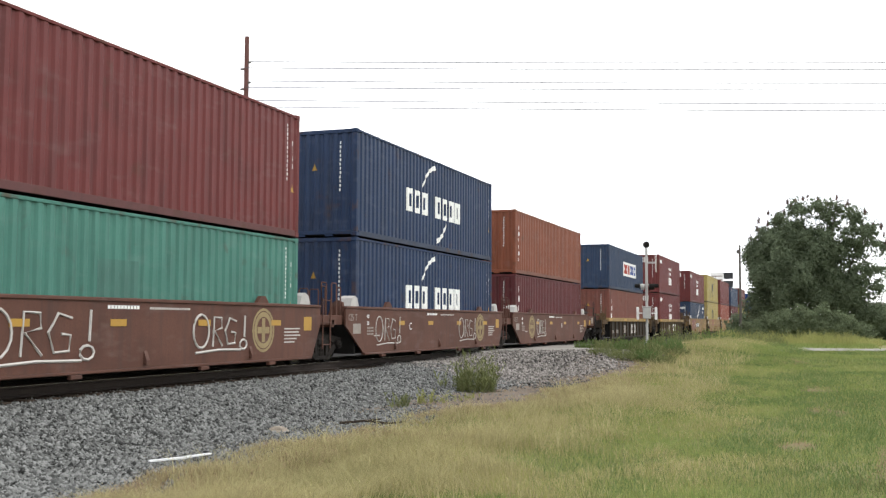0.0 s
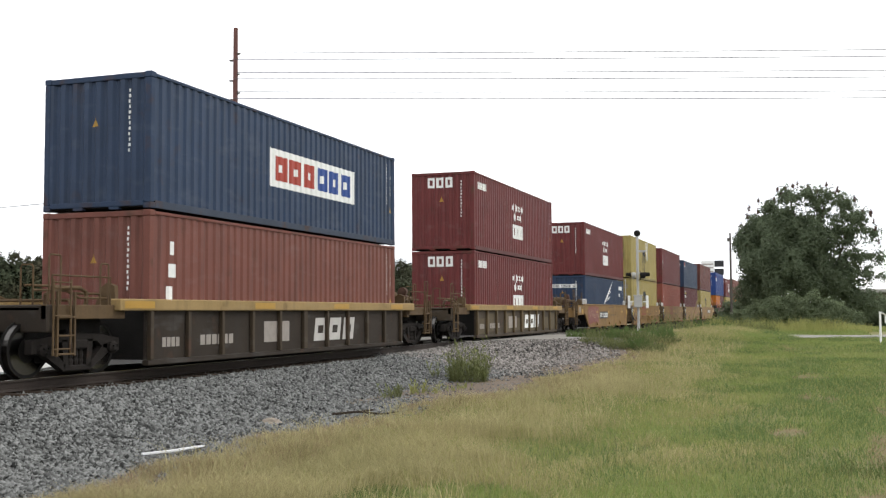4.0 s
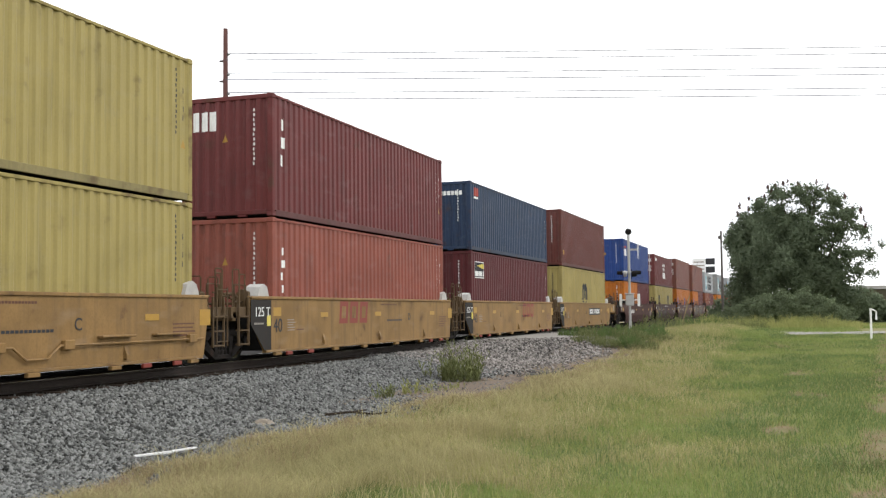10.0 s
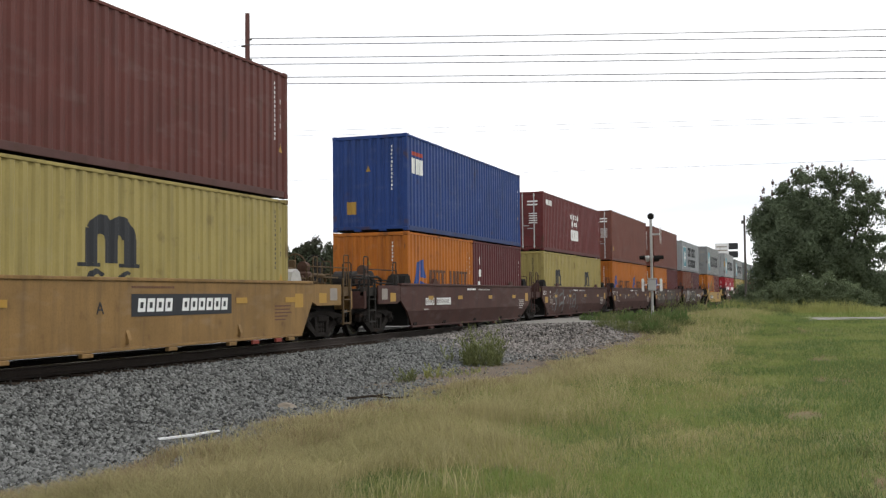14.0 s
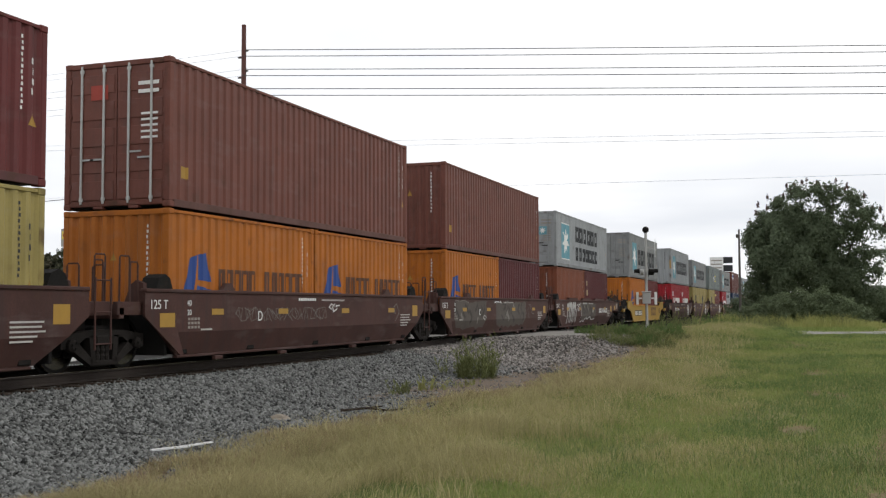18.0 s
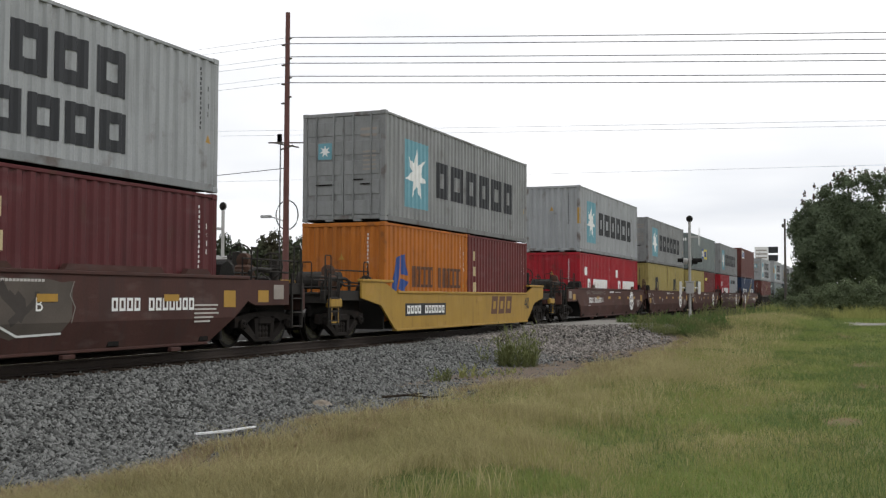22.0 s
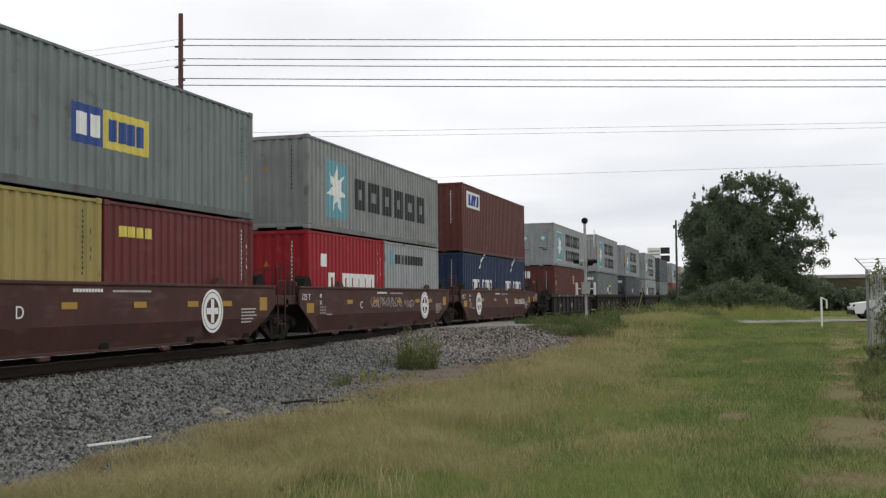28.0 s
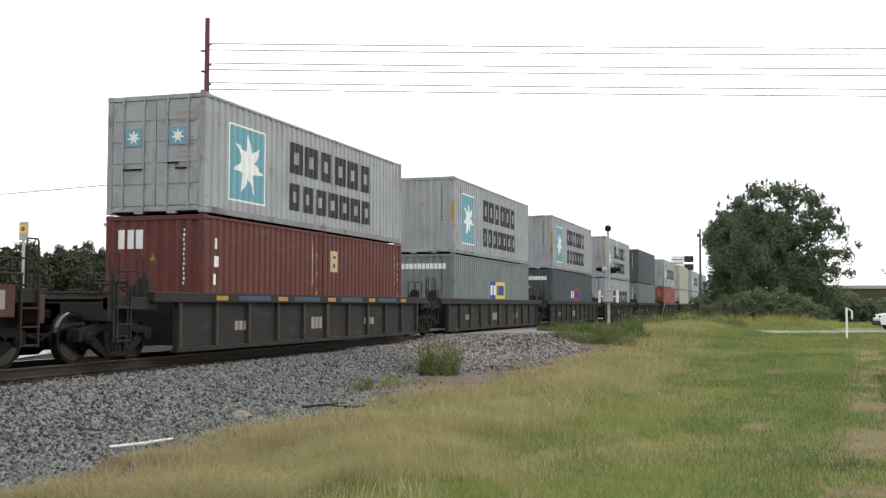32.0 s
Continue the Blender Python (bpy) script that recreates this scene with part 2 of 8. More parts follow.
LEAF_TIP = material("bronze leaf tips", (0.120, 0.080, 0.066), 0.7, scale=0.5, mix=0.4, bump=0, island=0.4, spec=0.06)
SHRUB = material("shrub leaves", (0.140, 0.172, 0.098), 0.7, scale=0.5, mix=0.4, bump=0, island=0.25, spec=0.05, thin=0.3)
FAR_LEAF = material("far woodland leaves", (0.052, 0.066, 0.040), 0.8, other=(0.070, 0.052, 0.036), scale=0.25, mix=0.6, bump=0, island=0.3, spec=0.06)
BARK = material("grey brown bark", (0.090, 0.072, 0.055), 0.9, scale=3, mix=0.5)
ASPHALT = material("worn asphalt", (0.270, 0.258, 0.235), 0.9, scale=1.2, mix=0.35, fine=60, bump=0.008, spec=0.06)
CHAIN = material("pale zinc wire", (0.50, 0.51, 0.50), 0.6, scale=5, mix=0.3, bump=0, spec=0.2)
GALV = material("galvanised steel", (0.36, 0.37, 0.37), 0.5, 0.6, scale=5, mix=0.35, bump=0.002)
MAST = material("aluminium mast paint", (0.40, 0.40, 0.385), 0.6, scale=3, mix=0.3, bump=0.002)
POLE_RED = material("reddish treated pole", (0.120, 0.052, 0.045), 0.85, scale=3, mix=0.5, bump=0.004)
WOOD_GREY = material("weathered grey pole timber", (0.095, 0.085, 0.075), 0.9, scale=4, mix=0.5)
WIRE = material("power line wire", (0.085, 0.085, 0.09), 0.6, 0.3, bump=0)
CAR_WHITE = material("white car paint", (0.72, 0.73, 0.74), 0.3, scale=2, mix=0.08, bump=0)
RUBBER = material("black rubber", (0.02, 0.02, 0.02), 0.85, bump=0)
GLASS = material("dark tinted glass", (0.02, 0.025, 0.03), 0.08, bump=0, spec=0.6)
LENS_RED = material("dark red lamp lens", (0.09, 0.012, 0.010), 0.25, bump=0)
CONCRETE = material("pale concrete", (0.36, 0.35, 0.33), 0.9, scale=1.5, mix=0.3)
EARTH = material("dry embankment grass", (0.036, 0.033, 0.020), 0.95, other=(0.075, 0.06, 0.035), scale=0.3, mix=0.8, spec=0.06)


# ---- mesh helpers ----
class Shape:
    """Collects vertices and faces for one mesh."""

    def __init__(self):
        self.v, self.f, self.weld = [], [], False

    def add(self, verts, faces):
        k = len(self.v)
        self.v += verts
        self.f += [tuple(i + k for i in f) for f in faces]
        return self

    def box(self, x0, x1, y0, y1, z0, z1, c=0.0):
        """A box, with its edges chamfered by c."""
        if c <= 0:
            return self.add([(x, y, z) for x in (x0, x1) for y in (y0, y1) for z in (z0, z1)],
                            [(0, 1, 3, 2), (4, 6, 7, 5), (0, 4, 5, 1), (2, 3, 7, 6), (0, 2, 6, 4), (1, 5, 7, 3)])
        c = min(c, (x1 - x0) / 2.2, (y1 - y0) / 2.2, (z1 - z0) / 2.2)
        vs, index = [], {}
        lo, hi = (x0, y0, z0), (x1, y1, z1)
        for sx in (0, 1):
            for sy in (0, 1):
                for sz in (0, 1):
                    s = (sx, sy, sz)
                    for a in range(3):
                        p = [(hi[k] if s[k] else lo[k]) if k == a else (hi[k] - c if s[k] else lo[k] + c) for k in range(3)]
                        index[s, a] = len(vs)
                        vs.append(tuple(p))
        fs = []
        for a in range(3):
            b, d = (a + 1) % 3, (a + 2) % 3
            for s in (0, 1):
                def key(i, j):
                    t = [0, 0, 0]
                    t[a], t[b], t[d] = s, i, j
                    return tuple(t)
                q = [index[key(i, j), a] for i, j in ((0, 0), (1, 0), (1, 1), (0, 1))]
                fs.append(tuple(q if s else q[::-1]))
            for i in (0, 1):
                for j in (0, 1):
                    def corner(s):
                        t = [0, 0, 0]
                        t[a], t[b], t[d] = s, i, j
                        return tuple(t)
                    p, r = corner(0), corner(1)
                    q = [index[p, b], index[r, b], index[r, d], index[p, d]]
                    fs.append(tuple(q if i != j else q[::-1]))
        for sx in (0, 1):
            for sy in (0, 1):
                for sz in (0, 1):
                    s = (sx, sy, sz)
                    q = [index[s, 0], index[s, 1], index[s, 2]]
                    fs.append(tuple(q if (sx + sy + sz) % 2 else q[::-1]))
        return self.add(vs, fs)

    def tube(self, points, r, sides=8, r_end=None):
        """A round bar along a line of points, tapering to r_end."""
        pts = [Vector(p) for p in points]
        vs, n = [], len(pts)
        for i, p in enumerate(pts):
            way = (pts[min(i + 1, n - 1)] - pts[max(i - 1, 0)]).normalized()
            side = way.cross(Vector((0.03, 0.02, 1)) if abs(way.z) < 0.9 else Vector((1, 0, 0))).normalized()
            up = side.cross(way)
            rad = r + ((r if r_end is None else r_end) - r) * i / max(n - 1, 1)
            for k in range(sides):
                a = 2 * math.pi * k / sides
                vs.append(tuple(p + side * (rad * math.cos(a)) + up * (rad * math.sin(a))))
        fs = [(i * sides + k, i * sides + (k + 1) % sides, (i + 1) * sides + (k + 1) % sides, (i + 1) * sides + k)
              for i in range(n - 1) for k in range(sides)]
        fs += [tuple(range(sides))[::-1], tuple((n - 1) * sides + k for k in range(sides))]
        return self.add(vs, fs)

    def lathe(self, profile, centre, axis="x", sides=20):
        """A turned form: (along, radius) pairs about an axis through centre."""
        vs, fs, n = [], [], len(profile)
        for al, r in profile:
            for k in range(sides):
                a = 2 * math.pi * k / sides
                u, w = r * math.cos(a), r * math.sin(a)
                d = {"x": (al, u, w), "y": (u, al, w), "z": (u, w, al)}[axis]
                vs.append(tuple(centre[i] + d[i] for i in range(3)))
        for i in range(n - 1):
            for k in range(sides):
                fs.append((i * sides + k, i * sides + (k + 1) % sides, (i + 1) * sides + (k + 1) % sides, (i + 1) * sides + k))
        fs += [tuple(range(sides))[::-1], tuple((n - 1) * sides + k for k in range(sides))]
        return self.add(vs, fs)

    def prism(self, outline, axis, a0, a1):
        """A flat outline pushed from a0 to a1 along an axis; the outline gives the other two coordinates in order."""
        n = len(outline)
        def at(p, a):
            return {"x": (a, p[0], p[1]), "y": (p[0], a, p[1]), "z": (p[0], p[1], a)}[axis]
        vs = [at(p, a0) for p in outline] + [at(p, a1) for p in outline]
        fs = [(i, (i + 1) % n, n + (i + 1) % n, n + i) for i in range(n)] + [tuple(range(n))[::-1], tuple(range(n, 2 * n))]
        return self.add(vs, fs)

    def mesh(self, name, smooth=False):
        me = bpy.data.meshes.new(name)
        me.from_pydata(self.v, [], self.f)
        bm = bmesh.new()
        bm.from_mesh(me)
        if self.weld:
            bmesh.ops.remove_doubles(bm, verts=bm.verts, dist=1e-4)
        bmesh.ops.recalc_face_normals(bm, faces=bm.faces)
        bm.to_mesh(me)
        bm.free()
        if smooth:
            me.polygons.foreach_set("use_smooth", [True] * len(me.polygons))
        me.materials.append(None)
        return me


def thing(name, label, category, group="", kind="", place=(0, 0, 0), turn=0):
    ob = tagged(new(name), label, category, group, kind)
    ob.empty_display_size = 0.3
    ob.matrix_basis = pose(*place, 0, 0, turn)
    return ob


def part(name, shape, mat, parent=None, label="", place=(0, 0, 0)):
    """Links a mesh as one object under a thing or part; the material sits on the object, so that meshes can be shared."""
    me = shape.mesh(name) if isinstance(shape, Shape) else shape
    ob = new(name, me)
    if not me.materials:
        me.materials.append(None)
    ob.material_slots[0].link = "OBJECT"
    ob.material_slots[0].material = mat
    ob.parent = parent
    ob.location = place
    if label:
        tagged(ob, label)
    return ob


def soup(name, verts, faces, mat):
    """One mesh from numpy arrays of vertices and equal-sided faces."""
    me = bpy.data.meshes.new(name)
    n, k = faces.shape
    me.vertices.add(len(verts))
    me.vertices.foreach_set("co", verts.astype(np.float32).ravel())
    me.loops.add(n * k)
    me.loops.foreach_set("vertex_index", faces.astype(np.int32).ravel())
    me.polygons.add(n)
    me.polygons.foreach_set("loop_start", np.arange(0, n * k, k, dtype=np.int32))
    me.update()
    me.validate()
    me.materials.append(mat)
    return new(name, me)


def side_blend(m, colour, x0, x1):
    """Turns a ground material to another colour along x, with a ragged edge."""
    n, l = m.node_tree.nodes, m.node_tree.links
    b = n["Principled BSDF"]
    was = b.inputs["Base Color"].links[0].from_socket
    tc, sep, wob, add = n.new("ShaderNodeTexCoord"), n.new("ShaderNodeSeparateXYZ"), n.new("ShaderNodeTexNoise"), n.new("ShaderNodeMath")
    wob.inputs["Scale"].default_value = 0.7
    add.operation, add.inputs[1].default_value = "MULTIPLY_ADD", 5.0
    mr, mx = n.new("ShaderNodeMapRange"), n.new("ShaderNodeMixRGB")
    mr.inputs["From Min"].default_value, mr.inputs["From Max"].default_value = x0 + 2.5, x1 + 2.5
    l.new(tc.outputs["Object"], sep.inputs[0])
    l.new(tc.outputs["Object"], wob.inputs["Vector"])
    l.new(wob.outputs["Fac"], add.inputs[0])
    l.new(sep.outputs["X"], add.inputs[2])
    l.new(add.outputs[0], mr.inputs["Value"])
    l.new(mr.outputs["Result"], mx.inputs["Fac"])
    mx.inputs["Color1"].default_value = (*colour, 1)
    l.new(was, mx.inputs["Color2"])
    l.new(mx.outputs["Color"], b.inputs["Base Color"])


side_blend(SOIL, (0.24, 0.205, 0.120), -5.6, -2.6)


def lettering(body, size, name="lettering"):
    """A flat mesh of built-in type, its lower left corner at the origin, in x and z."""
    cu = bpy.data.curves.new(name, "FONT")
    cu.body, cu.size, cu.extrude = body, size, 0.002
    ob = bpy.data.objects.new(name, cu)
    me = bpy.data.meshes.new_from_object(ob)
    me.transform(Matrix.Rotation(radians(90), 4, "X"))
    bpy.data.objects.remove(ob)
    me.materials.clear()
    me.materials.append(None)
    return me


# ---- the train: containers ----
TRACK_X = -12.83          # track centre line
SPEED = (10.814, -0.1649, 0.1025, -0.0179)
FLOOR_Z = 0.40            # container floor in a well, above the rail head
WIDE = 2.438
HALF = WIDE / 2
LONG, SHORT = 12.192, 6.058
TALL, LOW = 2.896, 2.591


def travelled(t):
    """Metres that the train has come towards the camera since 16 s."""
    u = (t - 16) / 16
    return 16 * sum(c * u ** (k + 1) / (k + 1) for k, c in enumerate(SPEED))


def ribs(a0, a1, pitch, depth):
    """Breaks of a trapezoid wall profile from a0 to a1: (along, inward)."""
    count = max(1, round((a1 - a0) / pitch))
    p = (a1 - a0) / count
    out = [(a0, 0.0)]
    for i in range(count):
        b = a0 + i * p
        out += [(b + 0.26 * p, 0.0), (b + 0.44 * p, depth), (b + 0.72 * p, depth), (b + 0.90 * p, 0.0)]
    return out + [(a1, 0.0)]


def inward(profile, a):
    for (a0, d0), (a1, d1) in zip(profile, profile[1:]):
        if a <= a1:
            return d0 + (d1 - d0) * (a - a0) / max(a1 - a0, 1e-9)
    return profile[-1][1]


def side_profile(length):
    return ribs(0.12, length - 0.12, 0.278, 0.036)


END_PROFILE = ribs(-HALF + 0.13, HALF - 0.13, 0.262, 0.045)
SKIN = 0.012              # how far walls stand behind the frame's outer plane
cache = {}


def cached(key, make):
    if key not in cache:
        cache[key] = make()
    return cache[key]


def wall_mesh(profile, z0, z1, sign, axis, plane, top=0.0):
    s = Shape()
    for (a0, d0), (a1, d1) in zip(profile, profile[1:]):
        q = []
        for a, d, z in ((a0, d0, z0), (a1, d1, z0), (a1, d1, z1), (a0, d0, z1)):
            off = plane + sign * d
            q.append((off, a, z) if axis == "x" else (a, off, z))
        s.add(q, [(0, 1, 2, 3)])
    return s


def clip(poly, a, keep_above):
    """The part of a convex polygon on one side of the upright line at a."""
    out = []
    for (p, q) in zip(poly, poly[1:] + poly[:1]):
        pin, qin = (p[0] >= a) == keep_above, (q[0] >= a) == keep_above
        if pin:
            out.append(p)
        if pin != qin and abs(q[0] - p[0]) > 1e-9:
            k = (a - p[0]) / (q[0] - p[0])
            out.append((a, p[1] + (q[1] - p[1]) * k))
    return out


def painted(polys, profile, plane, sign, axis, proud=0.004):
    """Paint that follows a ribbed wall: convex outlines cut at the profile's breaks."""
    s = Shape()
    s.weld = True
    for poly in polys:
        lo, hi = min(p[0] for p in poly), max(p[0] for p in poly)
        cuts = [lo] + [a for a, _ in profile if lo < a < hi] + [hi]
        for a0, a1 in zip(cuts, cuts[1:]):
            piece = clip(clip(list(poly), a0, True), a1, False)
            if len(piece) < 3 or a1 - a0 < 1e-4:
                continue
            vs = []
            for a, z in piece:
                a = min(max(a, a0), a1)
                off = plane + sign * (inward(profile, a) - proud)
                vs.append((off, a, z) if axis == "x" else (a, off, z))
            s.add(vs, [tuple(range(len(vs)))])
    return s


def rect(a0, a1, z0, z1):
    return [(a0, z0), (a1, z0), (a1, z1), (a0, z1)]


def word(a0, a1, z0, z1, count, gaps=(), lean=0.0, stroke=0.0):
    """Plain blocks in the place of a brand's letters, one a letter; with a stroke each is an open frame of four bars."""
    slots = count + len(gaps)
    p = (a1 - a0) / slots
    out = []
    for i in range(slots):
        if i in gaps:
            continue
        b = a0 + i * p
        l, r, w = b + 0.08 * p, b + 0.88 * p, stroke * p
        bars = [rect(l, r, z0, z1)] if not stroke else [rect(l, l + w, z0, z1), rect(r - w, r, z0, z1), rect(l + w, r - w, z0, z0 + w), rect(l + w, r - w, z1 - w, z1)]
        out += [[(a + lean * (z - z0), z) for a, z in q] for q in bars]
    return out


def column(a, z0, z1, count, wide):
    """A column of small plain bars, for upright lettering."""
    p = (z1 - z0) / count
    return [rect(a + 0.12 * wide * (i * 7 % 3), a + wide * (0.72 + 0.14 * (i * 5 % 3)), z0 + i * p, z0 + (i + 0.60) * p) for i in range(count)]


def star(a, z, r, points=7, inner=0.42):
    out = []
    for i in range(points):
        t = math.pi / 2 + 2 * math.pi * i / points
        d = math.pi / points
        out.append([(a, z), (a + r * inner * math.cos(t - d), z + r * inner * math.sin(t - d)),
                    (a + r * math.cos(t), z + r * math.sin(t)),
                    (a + r * inner * math.cos(t + d), z + r * inner * math.sin(t + d))])
    return out


def arc(a, z, r, t0, t1, wide, n=7, thin_end=0.35):
    out = []
    for i in range(n):
        k0, k1 = i / n, (i + 1) / n
        c = []
        for k, side in ((k0, 1), (k1, 1), (k1, -1), (k0, -1)):
            t = radians(t0 + (t1 - t0) * k)
            w = wide * (thin_end + (1 - thin_end) * k) / 2 * side
            c.append((a + (r + w) * math.cos(t), z + (r + w) * math.sin(t)))
        out.append(c)
    return out


def ring(a, z, r0, r1, n=20):
    out = []
    for i in range(n):
        t0, t1 = 2 * math.pi * i / n, 2 * math.pi * (i + 1) / n
        out.append([(a + r * math.cos(t), z + r * math.sin(t)) for r, t in ((r0, t0), (r1, t0), (r1, t1), (r0, t1))])
    return out


OPEN_FRAMES = {"seven": ("brand_bars", "end_brand_bars"), "swoosh": ("brand_bars",), "lion": ("brand_bars",), "star": ("brand_bars",), "star_tall": ("brand_bars", "second_brand_bars"),
               "k": ("brand_bars",), "panel": ("brand_bars", "second_brand_bars")}


def livery(kind, length, h):
    """What is painted on the side and on the near end: (name, colour, outlines) each."""
    side, end = [], []
    far = length - 0.55
    idcol = "dark" if kind in ("shell", "post", "line", "star", "star_tall", "sign", "sign_red", "crescent", "crescent_low") else "white"
    side.append(("code_column", idcol, column(far, h * 0.45, h * 0.92, 13, 0.055)))
    side.append(("data_column", idcol, column(far + 0.2, h * 0.55, h * 0.80, 4, 0.09)))
    side.append(("warning_triangle", "yellow", [[(far + 0.14, h * 0.36), (far + 0.36, h * 0.36), (far + 0.25, h * 0.44)]]))
    end.append(("code_column", idcol, column(0.68, h * 0.42, h * 0.90, 12, 0.055)))
    end.append(("warning_triangle", "yellow", [[(-0.14, h * 0.62), (0.04, h * 0.62), (-0.05, h * 0.69)]]))
    if kind == "patched":
        side.append(("repaint_patch", "teal", [rect(4.9, 6.1, h * 0.36, h * 0.66)]))
        side.append(("small_repaint_patch", "teal", [rect(10.2, 11.0, h * 0.48, h * 0.70)]))
    if kind == "seven":
        c = 6.05
        side.append(("brand_bars", "white", word(c - 0.75, c + 0.85, h * 0.26, h * 0.46, 3, stroke=0.25)))
        stars = [s for i in range(4) for s in star(c - 0.62 + 0.45 * i, h * 0.70, 0.19, 6, 0.5)]
        stars += [s for i in range(3) for s in star(c - 0.40 + 0.45 * i, h * 0.57, 0.19, 6, 0.5)]
        side.append(("star_marks", "white", stars))
        side.append(("web_lettering", "white", word(0.5, 1.6, h * 0.79, h * 0.88, 10)))
        end.append(("brand_bars", "white", word(-0.62, 0.42, h * 0.80, h * 0.93, 3, stroke=0.25)))
    if kind == "swoosh" and length > 7:
        side.append(("brand_bars", "white", word(3.6, 8.6, h * 0.36, h * 0.60, 7, (3,), stroke=0.25)))
        side.append(("swoosh_mark", "white", arc(6.3, h * 0.40, 1.5, 150, 95, 0.16) + arc(6.0, h * 0.56, 1.35, -20, -80, 0.17)))
    if kind == "swoosh" and length < 7:
        side.append(("brand_bars", "white", word(1.5, 5.0, h * 0.33, h * 0.58, 7, (3,), stroke=0.25)))
        side.append(("swoosh_mark", "white", arc(3.9, h * 0.50, 1.3, 150, 92, 0.16)))
    if kind == "panel":
        side.append(("brand_panel", "white", [rect(4.6, 9.3, h * 0.36, h * 0.70)]))
        side.append(("brand_bars", "red", word(4.8, 7.0, h * 0.42, h * 0.64, 3, stroke=0.27)))
        side.append(("second_brand_bars", "blue", word(7.0, 9.1, h * 0.42, h * 0.64, 3, stroke=0.27)))
    if kind in ("column", "slab"):
        side.append(("brand_column", "white", column(0.42, *((h * 0.19, h * 0.80, 6) if kind == "slab" else (h * 0.42, h * 0.87, 3)), 0.22)))
        if kind == "column":
            end.append(("brand_bars", "white", word(-0.95, -0.25, h * 0.72, h * 0.88, 3)))
    if kind == "gold":
        side.append(("brand_column", "cream", column(0.45, h * 0.12, h * 0.88, 4, 0.26)))
    if kind in ("crescent", "crescent_low"):
        c, k = (length * 0.48, 1.40) if length > 7 else (length * 0.43, 1.05)
        z, u = h * 0.42, h * 0.23
        def bar(a0, a1, b0, b1):
            return rect(c + k * a0, c + k * a1, z + u * b0, z + u * b1)
        side.append(("arch_mark", "dark", [bar(-0.49, -0.24, 0.10, 0.98), bar(-0.12, 0.12, 0.10, 0.74), bar(0.25, 0.50, 0.10, 0.74), bar(-0.60, -0.18, 0.0, 0.099), bar(0.18, 0.60, 0.0, 0.099)]))
        side.append(("arch_bow", "dark", arc(c - 0.18 * k, z + u * 0.72, 0.18 * k, 150, 0, 0.27 * k, 10, 0.8)))
        side.append(("far_arch_bow", "dark", arc(c + 0.18 * k, z + u * 0.72, 0.18 * k, 165, 0, 0.27 * k, 10, 0.8)))
        side.append(("wave_mark", "dark", arc(c - 0.26 * k, z - 0.20 * k, 0.15 * k, 40, 260, 0.13 * k) + arc(c + 0.04 * k, z - 0.22 * k, 0.15 * k, 200, 400, 0.12 * k) + arc(c + 0.34 * k, z - 0.20 * k, 0.14 * k, 60, 280, 0.11 * k)))
        side.append(("brand_column", "dark", column(0.75, h * 0.25, h * 0.80, 12, 0.09) + column(1.02, h * 0.35, h * 0.80, 8, 0.08)))
    if kind == "wing":
        side.append(("brand_bars", "white", word(4.2, 8.7, h * 0.26, h * 0.40, 12, (3,))))
        side.append(("wing_mark", "white", [[(5.6, h * 0.45), (8.1, h * 0.92), (8.3, h * 0.96), (7.2, h * 0.66)],
                                            [(5.4, h * 0.43), (7.7, h * 0.70), (7.9, h * 0.76), (6.3, h * 0.50)],
                                            [(5.3, h * 0.41), (7.3, h * 0.55), (7.4, h * 0.60), (5.9, h * 0.44)]]))
        side.append(("number_panel", "white", [rect(10.4, 11.7, h * 0.76, h * 0.85), rect(10.4, 10.9, h * 0.60, h * 0.68)]))
        end.append(("number_panel", "white", [rect(-0.62, 0.74, h * 0.745, h * 0.82)]))
        end.append(("number_bars", "dark", word(-0.56, 0.68, h * 0.757, h * 0.808, 12, (4, 11), stroke=0.2)))
    if kind == "beacon":
        side.append(("brand_panel", "white", [rect(0.45, 1.72, h * 0.655, h * 0.87)]))
        side.append(("panel_field", "dark", [rect(0.475, 1.695, h * 0.667, h * 0.858)]))
        side.append(("light_beam", "lemon", [[(0.72, h * 0.815), (1.67, h * 0.775), (1.67, h * 0.85)]]))
        side.append(("brand_bars", "white", word(0.58, 1.66, h * 0.68, h * 0.745, 6)))
    if kind == "small_red":
        side.append(("brand_panel", "white", [rect(0.55, 1.0, h * 0.76, h * 0.79), rect(0.6, 0.95, h * 0.82, h * 0.86)]))
        side.append(("panel_field", "red", [rect(0.5, 1.05, h * 0.80, h * 0.92)]))
        end.append(("number_bars", "white", word(-0.8, 0.9, h * 0.80, h * 0.86, 11)))
    if kind == "plate":
        side.append(("brand_panel", "white", [rect(0.7, 2.9, h * 0.66, h * 0.90)]))
        side.append(("brand_bars", "blue", word(0.95, 2.7, h * 0.70, h * 0.86, 4, (), 0.25)))
    if kind == "eagle":
        side.append(("brand_bars", "white", word(0.35, 1.35, h * 0.60, h * 0.76, 3)))
        side.append(("brand_flash", "red", [rect(0.4, 1.4, h * 0.79, h * 0.83)]))
